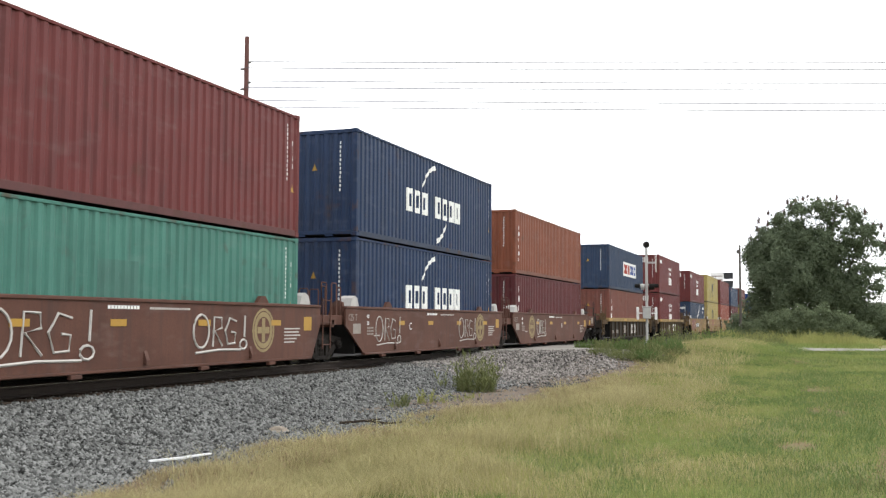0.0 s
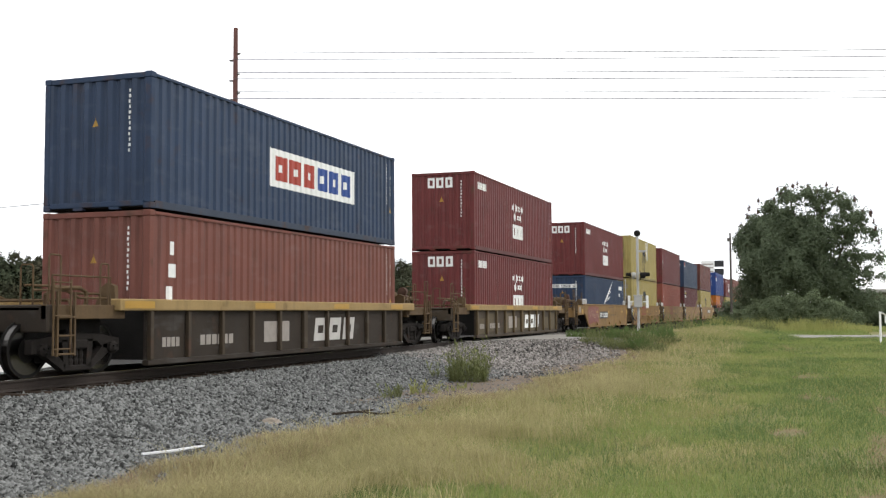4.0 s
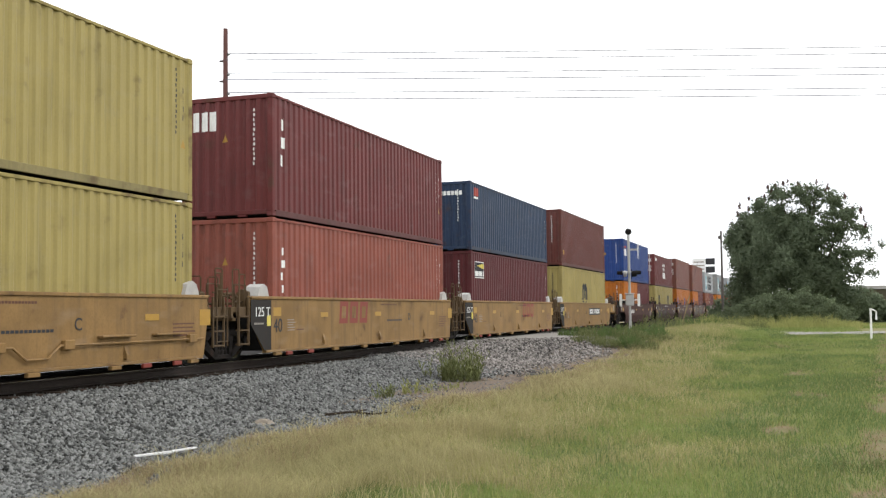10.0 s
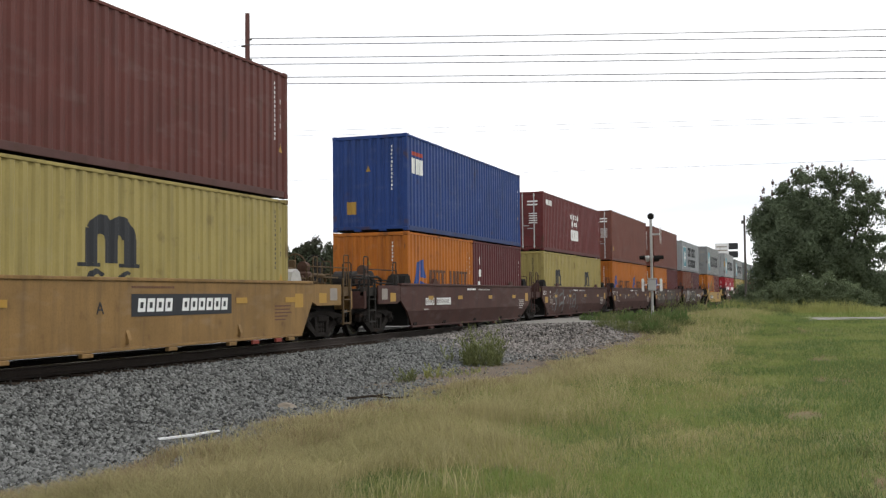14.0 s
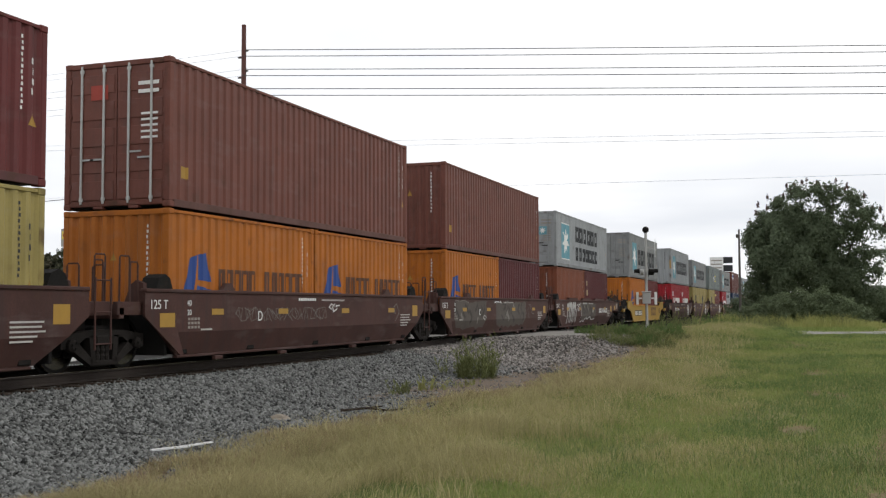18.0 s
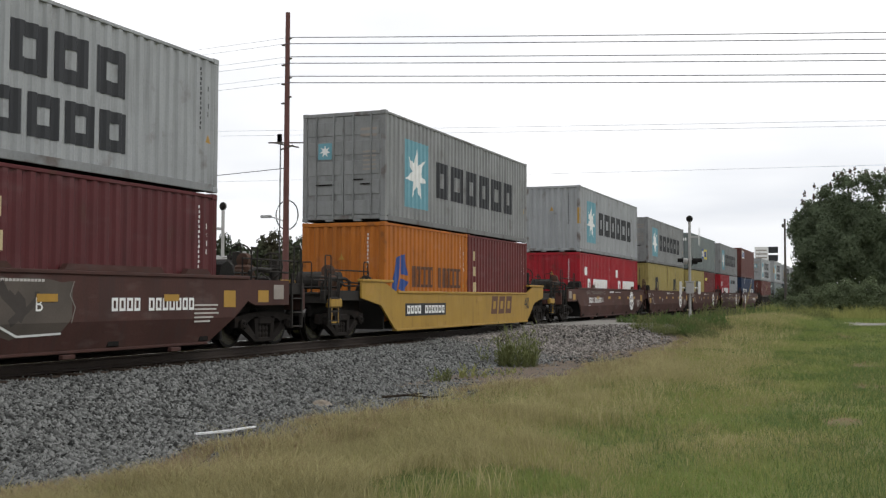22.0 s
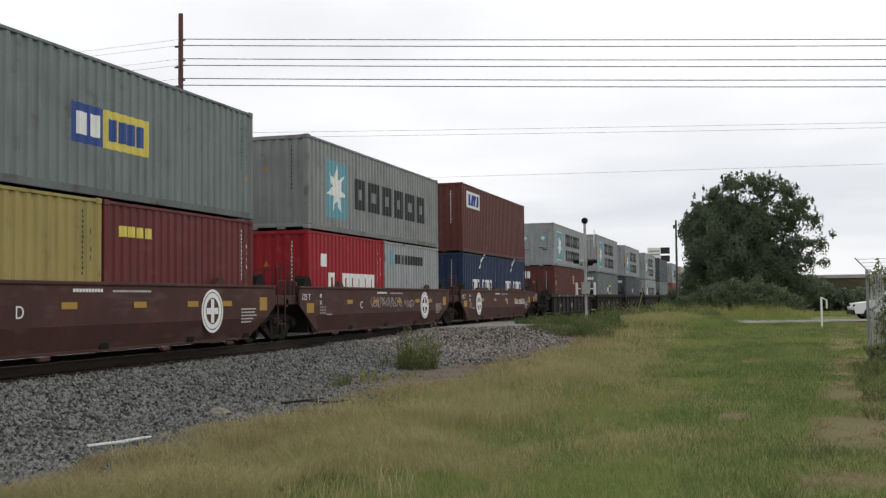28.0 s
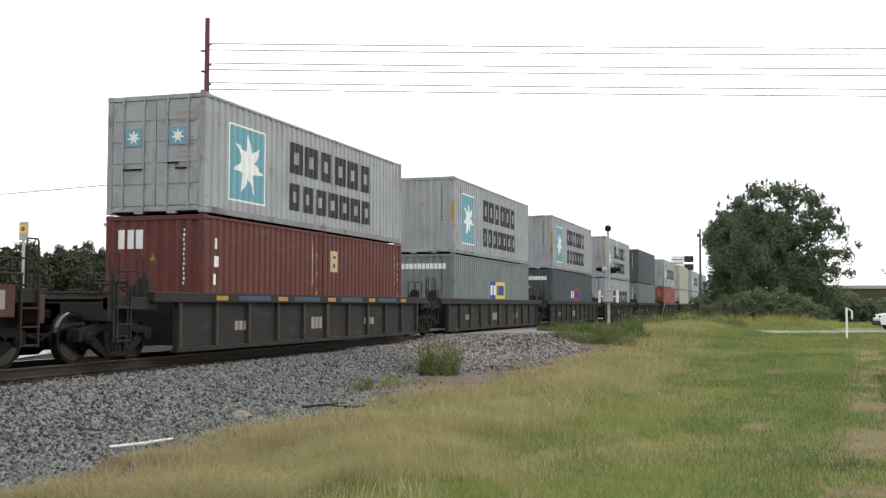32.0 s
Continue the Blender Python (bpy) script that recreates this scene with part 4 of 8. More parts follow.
def end_gear(car, y0, y1, way, m, z_deck, brake, steps=True):
    """The deck over a truck at one end of a unit, with its sills, steps, grab irons and, if asked, brake gear."""
    lo, hi = min(y0, y1), max(y0, y1)
    part("deck", Shape().box(-1.15, 1.15, lo, hi, z_deck - 0.06, z_deck, 0.01), m, car)
    part("centre_sill", Shape().box(-0.28, 0.28, lo, hi, 0.74, z_deck - 0.06, 0.02), m, car)
    part("underframe", Shape().box(-0.85, 0.85, lo + 0.1, hi - 0.1, 0.56, z_deck - 0.075, 0.03), STEEL, car)
    part("cross_bearer", Shape().box(-1.28, 1.28, lo + 0.05, lo + 0.19, z_deck - 0.26, z_deck - 0.062, 0.01), m, car)
    for sx in (-1, 1):
        part("edge_sill", Shape().box(min(sx * 1.17, sx * 1.28), max(sx * 1.17, sx * 1.28), lo, hi, z_deck - 0.2, z_deck + 0.04, 0.01), m, car)
    ym = y1 - way * 0.25
    part("grab_iron", hoop(1.24, ym - 0.15, z_deck - 0.1, z_deck + 0.85), m, car)
    part("grab_iron", hoop(1.24, y0 + way * 0.65, z_deck - 0.1, z_deck + 0.75, 0.22), m, car)
    part("grab_iron", hoop(0.55, ym, z_deck - 0.02, z_deck + 0.70, 0.25, "x"), m, car)
    if steps:
        part("step_ladder", ladder(1.34, y1 - way * 0.30 - 0.2, 0.38, z_deck + 0.45), m, car)
    part("guide_post", Shape().prism([(0.74, z_deck), (1.18, z_deck), (1.16, z_deck + 0.38), (1.0, z_deck + 0.44), (0.88, z_deck + 0.36)], "y",
         y0 + way * 0.10 - 0.05, y0 + way * 0.10 + 0.05), m, car)
    if hi - lo > 1.5 or m is END_TAN:
        coupled_end(car, y0, y1, way, m, z_deck)
    if brake:
        part("brake_valve", Shape().box(0.45, 0.80, y0 + way * 1.35 - 0.16, y0 + way * 1.35 + 0.16, z_deck, z_deck + 0.42, 0.05).lathe([(-0.10, 0.05), (-0.08, 0.15), (0.08, 0.15), (0.10, 0.05)], (0.62, y0 + way * 1.35, z_deck + 0.52), "y", 12)
             .box(0.50, 0.74, y0 + way * 1.35 - 0.30, y0 + way * 1.35 - 0.17, z_deck + 0.10, z_deck + 0.32, 0.03).box(0.48, 0.70, y0 + way * 1.35 + 0.17, y0 + way * 1.35 + 0.34, z_deck + 0.06, z_deck + 0.26, 0.03), RUSTY, car, "rust-brown brake valve cluster")
        part("air_tank", Shape().lathe([(-0.62, 0.10), (-0.56, 0.22), (0.56, 0.22), (0.62, 0.10)], (0.05, y0 + way * 0.75, z_deck + 0.30), "x", 16), m, car)
        part("tank_bracket", Shape().box(-0.45, -0.35, y0 + way * 0.75 - 0.1, y0 + way * 0.75 + 0.1, z_deck, z_deck + 0.14).box(0.35, 0.45, y0 + way * 0.75 - 0.1, y0 + way * 0.75 + 0.1, z_deck, z_deck + 0.14), m, car)
        rim = [(0.3 * math.cos(a) - 0.25, y1 - way * 0.2, z_deck + 0.62 + 0.3 * math.sin(a)) for a in [2 * math.pi * k / 14 for k in range(15)]]
        part("brake_wheel", Shape().tube(rim, 0.02, 6).tube([(-0.55, y1 - way * 0.2, z_deck + 0.62), (0.05, y1 - way * 0.2, z_deck + 0.62)], 0.014, 6)
             .tube([(-0.25, y1 - way * 0.2, z_deck + 0.32), (-0.25, y1 - way * 0.2, z_deck + 0.92)], 0.014, 6), m, car)
        part("brake_stand", Shape().box(-0.34, -0.16, y1 - way * 0.36 - 0.06, y1 - way * 0.36 + 0.06, z_deck, z_deck + 0.75, 0.02), m, car)
        part("control_valve", Shape().box(-0.95, -0.6, y1 - way * 0.6 - 0.15, y1 - way * 0.6 + 0.15, z_deck, z_deck + 0.38, 0.04), m, car)


FLAT = [(-40, 0.0), (40, 0.0)]


def car_paint(car, name, colour, polys, parent=None, x=CX, proud=0.004, bars=1):
    """Paint on a car's flat side; strips and panels are a part each, rows of small lettering one."""
    if name == "reflector_strips":
        proud = 0.0125
    if name in ("reflector_strips", "chord_strips", "plate_bars", "warning_panel", "brand_mark"):
        for i in range(0, len(polys), bars):
            part({"reflector_strips": "reflector_strip", "chord_strips": "chord_strip", "plate_bars": "number_block", "brand_mark": "brand_block"}.get(name, name), painted(polys[i:i + bars], FLAT, x, -1, "x", proud), MARK[colour], parent or car)
        return
    p = part(name, painted(polys, FLAT, x, -1, "x", proud), MARK[colour], parent or car)
    if name in ("data_bars", "number_bars", "stencil_lettering"):
        tagged(p, kind="stuff")


def car_text(parent, body, size, y, z, colour, x=CX + 0.006):
    ob = part("lettering", lettering(body, size), MARK[colour], parent, "", (x, y, z))
    ob.rotation_euler = (0, 0, radians(90))
    tagged(ob, kind="stuff")


def well_side(car, m, sx, z0, z1, y0, y1, cut, name="side_sill", slant=False, cut_far=None):
    """The deep side plate of a well with cut-away lower corners, and its top and bottom chords."""
    xo, xi = sx * CX, sx * (CX - 0.05)
    zm = z0 + 0.44 if slant else z0
    cut_far = cut if cut_far is None else cut_far
    ratio = cut_far / cut
    bend = lambda z: cut * (z1 - 0.42 - z) / (z1 - 0.42 - z0)
    outline = [(y0, z1), (y0, z1 - 0.42), (y0 + bend(zm), zm), (y1 - bend(zm) * ratio, zm), (y1, z1 - 0.42), (y1, z1)]
    plate = part(name, Shape().prism(outline, "x", min(xo, xi), max(xo, xi)), m, car)
    if slant:
        lower = Shape()
        a0, a1, b0, b1 = y0 + bend(zm), y1 - bend(zm) * ratio, y0 + cut, y1 - cut_far
        lo = sx * (CX - 0.13)
        lower.add([(xo, a0, zm), (xo, a1, zm), (lo, b1, z0), (lo, b0, z0), (xi, a0, zm), (xi, a1, zm), (lo - sx * 0.05, b1, z0), (lo - sx * 0.05, b0, z0)],
                  [(0, 1, 2, 3), (7, 6, 5, 4), (0, 4, 5, 1), (3, 2, 6, 7), (0, 3, 7, 4), (1, 5, 6, 2)])
        part("lower_sill", lower, m, car)
    xt = sx * (CX - 0.10)
    part("top_chord", Shape().box(min(xt, sx * (CX + 0.03)), max(xt, sx * (CX + 0.03)), y0, y1, z1 + 0.003, z1 + 0.07, 0.012), m, car)
    xb = CX - 0.12 if slant else CX + 0.025
    part("bottom_chord", Shape().box(min(sx * (xb - 0.12), sx * xb), max(sx * (xb - 0.12), sx * xb), y0 + cut + 0.05, y1 - cut_far - 0.05, z0 - 0.055, z0 - 0.003, 0.01), m, car)
    return plate


def ribbon(pts, w):
    """A flat brush stroke of width w along a line of points, as quads."""
    sides = []
    for i, (a, b) in enumerate(pts):
        (pa, pb), (na, nb) = pts[max(i - 1, 0)], pts[min(i + 1, len(pts) - 1)]
        ln = math.hypot(na - pa, nb - pb) or 1
        u, v = -(nb - pb) / ln * w / 2, (na - pa) / ln * w / 2
        sides.append(((a + u, b + v), (a - u, b - v)))
    return [[p[0], p[1], q[1], q[0]] for p, q in zip(sides, sides[1:])]


def sill_paint(name, polys, mat, face, z0, proud=0.004):
    """Paint on a sill that bends inward below its middle: outlines cut at the bend and laid on both planes."""
    zm = z0 + 0.44
    sh = Shape()
    for poly in polys:
        turned = [(z, a) for a, z in poly]
        for above in (True, False):
            piece = [(a, z) for z, a in clip(turned, zm, above)]
            if len(piece) < 3:
                continue
            piece = [(a, min(max(z, z0 + 0.01), 1.365)) for a, z in piece]
            sh.add([(CX + proud - (0.13 * (zm - z) / 0.44 if z < zm else 0.0), a, z) for a, z in piece], [tuple(range(len(piece)))])
    return part(name, sh, mat, face)


def sprayed_field(y0, y1, seed, z0, face, tone, lo=0.30, hi=1.33):
    """A patch of thin silver spray with darker letter-like shading and a pale broken rim."""
    r = random.Random(seed)
    n = max(4, round((y1 - y0) / 0.24))
    tops = [hi - 0.10 * r.random() for _ in range(n + 1)]
    bots = [lo + 0.12 * r.random() for _ in range(n + 1)]
    bots[0] = bots[-1] = lo + 0.35
    at = [y0 + (y1 - y0) * i / n for i in range(n + 1)]
    sill_paint("spray_field", [[(at[i], bots[i]), (at[i + 1], bots[i + 1]), (at[i + 1], tops[i + 1]), (at[i], tops[i])] for i in range(n)], tone, face, z0, 0.003)
    for i in range(int((y1 - y0) * 4.0)):
        a, b = y0 + 0.2 + (y1 - y0 - 0.5) * r.random(), lo + 0.2 + 0.5 * r.random()
        pts = [(a + 0.18 * math.sin(k * 0.9 + i), min(hi - 0.12, b + 0.11 * k)) for k in range(r.choice((3, 4, 5)))]
        sill_paint("spray_shade", ribbon(pts, 0.05 + 0.12 * r.random()), RIM if i % 5 == 4 else SHADE, face, z0, 0.0042 + 0.0003 * i)
    rim = [(a, t) for a, t in zip(at, tops)]
    k = n // 2
    sill_paint("spray_outline", ribbon(rim[:k], 0.022), RIM, face, z0, 0.009)
    sill_paint("spray_outline", ribbon([(at[-1] + 0.03, tops[-1]), (at[-1] - 0.06, 1.05), (at[-1] + 0.06, 0.86), (at[-1] - 0.02, 0.62)], 0.022), RIM, face, z0, 0.009)


def scribble(y0, y1, zc, tall, seed, z0, face, mat, w=0.024):
    """A thin looping tag, stroke by stroke."""
    r = random.Random(seed)
    y, i = y0, 0
    while y < y1:
        wide = 0.18 + 0.2 * r.random()
        pts = [(y + wide * k / 6 + 0.10 * math.sin(k * 2.1 + i), zc + tall * 0.5 * math.sin(k * (1.1 + 0.5 * r.random()) + i * 1.7)) for k in range(7)]
        sill_paint("spray_stroke", ribbon(pts, w), mat, face, z0, 0.004 + 0.0004 * i)
        y, i = y + wide * 0.85, i + 1


def well_floor(car, m):
    for y in (0.45, 3.0, 6.1, 9.2, 11.75):
        part("cross_member", Shape().box(-CX + 0.1, CX - 0.1, y - 0.15, y + 0.15, 0.20, FLOOR_Z - 0.005, 0.02), m, car)
    for sy, y in ((-1, -0.12), (1, LONG + 0.12)):
        part("end_bulkhead", Shape().box(-CX + 0.1, CX - 0.1, y - 0.04, y + 0.04, 0.2, 1.12, 0.01), m, car)


def well_car(style, letter, near, far, brake, label, extra=""):
    """A 40 foot well unit. near, far: 'joint' for a shared truck, 'end' for a coupled end."""
    ob = thing("well_car", label, "railcar", "cars of the train")
    m = CAR[style]
    yellow = style in ("yellow", "bright_yellow")
    z0, z1 = (0.225, 1.37) if yellow else (0.190 if style == "brown_dark" else 0.215, 1.37)
    near_cut = 0.62 if yellow and near == "joint" else 1.15
    slant = style in ("brown_dark", "brown_mid")
    back = 0.36 if yellow else 0.0          # the yellow sills sit back towards their near truck
    near_y = -0.92 - (back if near == "joint" else 0)
    far_y = LONG + 0.92 - (1.6 * back if far == "joint" else 0)
    for sx in (-1, 1):
        plate = well_side(ob, m, sx, z0, z1, near_y, far_y, near_cut, "side_sill", slant, (0.14 if far == "joint" else 0.5) if yellow else 0.4 if far == "joint" and not slant else None)
        if sx == 1:
            face = plate
        for y in () if slant else (2.4, 6.1, 9.8):
            part("side_gusset", Shape().prism([(sx * CX * 1.0, z0 + 0.05), (sx * (CX + 0.07), z0 + 0.05), (sx * (CX + 0.07), z0 + 0.12), (sx * CX, z0 + 0.30)], "y", y - 0.05, y + 0.05), m, ob)
        for y in ((-0.05, 3.1, 5.0, 7.4, 9.5, 12.0) if yellow else (1.5, 4.2, 8.0, 10.7)):
            part("floor_bracket", Shape().box(min(sx * (CX - 0.04), sx * (CX + 0.05)), max(sx * (CX - 0.04), sx * (CX + 0.05)), y - 0.14, y + 0.14, z0 - 0.13, z0 - 0.058, 0.01), m, ob)
    if yellow and near == "joint":
        for y in (0.48, 1.62, 10.4, 11.4):
            part("jacking_pad", Shape().box(CX + 0.002, CX + 0.06, y - 0.13, y + 0.13, z0 - 0.14, z0 - 0.060, 0.01), MARK["maroon"], ob, "small red jacking pad")
    if slant and letter == "B":
        for ya, yb in ((1.75, 3.75), (4.85, 6.85), (7.9, 10.4), (11.0, 11.8)):
            part("side_guide", Shape().prism([(ya, z1 + 0.074), (yb, z1 + 0.074), (yb - 0.12, z1 + 0.17), (ya + 0.08, z1 + 0.17)], "x", CX - 0.10, CX + 0.01), m, ob)
    for y in () if yellow or (slant and letter == "B") else (1.9, LONG - 1.9):
        part("side_guide", Shape().prism([(y - 0.25, z1 + 0.074), (y + 0.25, z1 + 0.074), (y + 0.10, z1 + 0.22), (y - 0.10, z1 + 0.22)], "x", CX - 0.06, CX + 0.02), m, ob)
    well_floor(ob, STEEL)
    zd = 1.16
    gear = END_TAN if yellow else m
    for way, y0, kind in ((-1, -0.55, near), (1, LONG + 0.55, far)):
        if kind == "joint":
            y0 -= back
        reach = 1.05 if kind == "joint" else 2.75
        end_gear(ob, y0, y0 + way * reach, way, gear if kind == "joint" else END_TAN if yellow else CAR["black"], zd if kind == "joint" else zd + 0.12, kind == "end" and brake, kind == "joint" and way == 1)
        yg = y0 + way * -0.32
        guide_m = GUIDE if not slant else STEEL
        part("corner_guide", Shape().prism([(yg - 0.26, z1 + 0.075), (yg + 0.26, z1 + 0.075), (yg + 0.17, z1 + 0.28), (yg + 0.02, z1 + 0.35), (yg - 0.17, z1 + 0.28)], "x", CX - 0.42, CX - 0.06), guide_m, ob,
             "chalky white corner guide" if not slant else "")
        if kind == "end":
            ya, yb = y0 + way * 0.375, y0 + way * 1.95
            for sx in (-1, 1):
                xa, xb = sorted((sx * (CX - 0.004), sx * (CX - 0.05)))
                shield = part("end_shield", Shape().prism([(ya, z1), (yb, z1), (yb, 0.86), (ya + way * 0.25, 0.86), (ya, z1 - 0.425)], "x", xa, xb), m, ob)
                if sx == 1:
                    car_paint(ob, "data_panel", "faded", [rect(*sorted((ya + way * 0.95, ya + way * 1.35)), 0.98, 1.28)], shield, CX - 0.004)
                    car_paint(ob, "warning_panel", "yellow", [rect(*sorted((ya + way * 0.35, ya + way * 0.75)), 0.92, 1.16)], shield, CX - 0.004)
            truck(ob, y0 + way * 1.45)
            coupler(ob, y0 + way * 2.75, way)
            part("end_sill", Shape().box(-1.3, 1.3, min(y0 + way * 2.6, y0 + way * 2.75), max(y0 + way * 2.6, y0 + way * 2.75), zd - 0.42, zd + 0.05, 0.02), m, ob)
        elif way == -1:
            truck(ob, y0 - 1.12 + 0.1 * (back > 0))
    black = part("end_plate", Shape().prism([(-1.29, z1 - 0.01), (-1.29, z1 - 0.56), (-0.68, z0 + 0.01), (-0.36, z0 + 0.01), (-0.36, z1 - 0.01)] if yellow else
                                                      [(-0.93, z1 - 0.01), (-0.93, z1 - 0.44), (0.18, z0 + 0.01), (0.30, z0 + 0.01), (0.05, z0 + 0.55), (0.05, z1 - 0.01)], "x", CX + 0.002, CX + 0.012),
                 CAR["black"] if yellow else m, ob) if near == "joint" else None
    # stencils
    zt = z1 - 0.06
    ink = "dark" if yellow else "white"
    tags = [0.35, 1.5, 4.25, 7.55, 10.6] if style == "brown_dark" else [0.35, 2.65, 4.9, 7.1, 9.1, 10.6] if style == "brown_mid" else [0.35, 2.9, 5.3, 8.0, 10.9] if not yellow else [0.2, 3.0, 9.9, 12.0] if extra == "plate" else [0.2, 2.45, 6.0, 10.6]
    car_paint(ob, "reflector_strips", "yellow", [rect(y - 0.22, y + 0.22, zt - 0.36, zt - 0.24) for y in tags[1:]], face)
    car_paint(ob, "warning_panel", "yellow", [rect(LONG + 0.05, LONG + 0.45, zt - 0.48, zt - 0.16)], face)
    car_paint(ob, "data_bars", "chalk" if not yellow else "brown", [rect(LONG - 0.9, LONG - 0.9 + w, zt - 0.45 - k * 0.075, zt - 0.42 - k * 0.075) for k, w in enumerate((0.75, 0.7, 0.78, 0.6, 0.5))]
              + [*word(6.2, 7.5, zt - 0.06, zt - 0.02, 18), rect(0.9, 1.3, zt - 0.66, zt - 0.63)], face)
    car_paint(ob, "number_bars", ink, word(5.0, 5.9, zt - 0.06, zt + 0.0, 10) if not yellow else word(6.7, 7.9, zt - 0.52, zt - 0.47, 12), face)
    if letter:
        car_text(face, letter, 0.30, (7.3 if letter == "B" else 3.1 if style == "brown_dark" else 3.5) if not yellow else (5.26 if extra == "plate" else 3.34 if extra == "wordmark_far" else 8.4), zt - 0.50, ink)
    if near == "joint":
        if yellow:
            car_text(black, "125 T", 0.30, -1.14, zt - 0.32, "white", CX + 0.018)
            car_paint(ob, "notice", "lemon", [rect(-0.57, -0.40, zt - 0.54, zt - 0.30)], black, CX + 0.014)
            car_text(face, "40", 0.44, 0.04 if "piped" in extra else -0.24, zt - 0.68, "dark")
            car_paint(ob, "warning_panel", "yellow", [rect(-0.24, 0.14, zt - 0.32, zt - 0.12)], face)
            car_paint(ob, "data_bars", "faded", [rect(0.45, 0.45 + w, zt - 0.42 - 0.06 * k, zt - 0.40 - 0.06 * k) for k, w in enumerate((0.34, 0.42, 0.30, 0.40, 0.36))], face)
            car_paint(ob, "notice_bars", "faded", word(-1.16, -0.72, zt - 0.50, zt - 0.46, 6), black, CX + 0.014)
        else:
            car_text(black, "125 T", 0.24, -0.80, zt - 0.24, "white" if slant else "faded", CX + 0.018)
            car_paint(ob, "warning_panel" if slant else "data_panel", "yellow" if slant else "faded", [rect(-0.48, 0.0, zt - 0.58, zt - 0.32)], black, CX + 0.012)
            car_paint(ob, "data_bars", "faded", [rect(0.45 + 0.11 * (k % 4), 0.53 + 0.11 * (k % 4), zt - 0.62 + 0.08 * (k // 4), zt - 0.57 + 0.08 * (k // 4)) for k in range(12)], face)
            car_text(face, "40", 0.15, 0.42, zt - 0.18, "white")
            car_text(face, "20", 0.15, 0.42, zt - 0.36, "white")
    if yellow:
        y = 3.31 if extra != "wordmark_far" else 6.84
        if extra in ("wordmark", "wordmark_far"):
            car_paint(ob, "brand_mark", "maroon", word(y, y + 1.98, zt - 0.54, zt + 0.04, 3, (), 0.12, stroke=0.20), face, bars=4)
        if extra == "wordmark piped":
            car_paint(ob, "brand_mark", "maroon", word(y, y + 1.98, zt - 0.54, zt + 0.04, 3, (), 0.12, stroke=0.20), face, bars=4)
            xp, zp = CX + 0.05, zt - 0.74
            part("air_pipe", Shape().tube([(xp, 0.1, zp - 0.02), (xp, 0.7, zp), (xp, 6.9, zp), (xp, 7.2, zp - 0.2), (xp, 7.7, zp - 0.2), (xp, 8.0, zp), (xp, 12.3, zp)], 0.022, 6), m, ob, "thin air pipe along the sill")
            part("hose", Shape().tube([(xp + 0.02, -0.88, zp + 0.10), (xp + 0.03, -0.6, zp - 0.06), (xp + 0.02, -0.2, zp - 0.10), (xp, 0.3, zp - 0.18)], 0.03, 6), RUBBER, ob)
            for a in (0.7, 6.6, 8.2, 11.9):
                part("pipe_clamp", Shape().box(CX + 0.001, CX + 0.09, a - 0.13, a + 0.13, zp - 0.07, zp + 0.09, 0.012), m, ob)
            for a in (3.3, 5.6, 9.0, 10.6):
                part("step_ledge", Shape().box(CX + 0.001, CX + 0.13, a, a + 0.95, zp + 0.10, zp + 0.14, 0.01), m, ob)
        if extra == "plate":
            car_paint(ob, "number_panel", "dark", [rect(6.2, 9.5, zt - 0.56, zt - 0.16)], face, CX, 0.007)
            car_paint(ob, "plate_bars", "white", word(6.35, 9.36, zt - 0.48, zt - 0.24, 10, (4,), 0.12, stroke=0.24), face, CX, 0.010, bars=4)
        if extra == "bubble":
            for i, c in enumerate((0.42, 1.10, 1.80, 2.52)):
                zc, r = zt - 0.46, random.Random(60 + i)
                rim = []
                for k in range(22):
                    t = 2 * math.pi * k / 22
                    e = 1 + 0.10 * math.sin(3 * t + i * 2) + 0.06 * math.sin(5 * t + i)
                    rim.append((c + 0.42 * e * math.copysign(abs(math.cos(t)) ** 0.7, math.cos(t)), zc + 0.47 * e * math.copysign(abs(math.sin(t)) ** 0.7, math.sin(t))))
                part("spray_blob", painted([[(c, zc), p, q] for p, q in zip(rim, rim[1:] + rim[:1])], FLAT, CX, -1, "x", 0.004 + 0.0016 * i), BUBBLE, face)
                part("spray_outline", painted(ribbon(rim + rim[:2], 0.045), FLAT, CX, -1, "x", 0.0048 + 0.0016 * i), MARK["maroon"], face)
                for k in range(4):
                    a, z = c - 0.24 + 0.16 * k + 0.05 * r.random(), zc + r.uniform(-0.28, 0.22)
                    part("spray_highlight", painted(ribbon([(a, z), (a + 0.05, z + 0.10), (a + 0.03, z + 0.2)], 0.05), FLAT, CX, -1, "x", 0.0054 + 0.0016 * i + 0.0002 * k), MARK["cream"], face)
            car_paint(ob, "number_panel", "dark", [rect(3.2, 5.8, zt - 0.68, zt - 0.28)], face, CX, 0.007)
            car_paint(ob, "plate_bars", "white", word(3.3, 5.7, zt - 0.60, zt - 0.36, 9, (3,), 0.1, stroke=0.24), face, CX, 0.010, bars=4)
    else:
        if "seal" in extra:
            y = (10.35 if "tag" in extra else 9.95) if "seal_far" in extra else 2.0
            ink2 = "old" if "old" in extra else "white"
            car_paint(ob, "seal_rim", ink2, ring(y, zt - 0.46, 0.42, 0.48), face)
            car_paint(ob, "seal_ring", ink2, ring(y, zt - 0.46, 0.29, 0.40), face)
            for q in (rect(y - 0.07, y + 0.07, zt - 0.72, zt - 0.20), rect(y - 0.26, y - 0.075, zt - 0.53, zt - 0.39), rect(y + 0.075, y + 0.26, zt - 0.53, zt - 0.39)):
                car_paint(ob, "seal_cross_bar", ink2, [q], face)
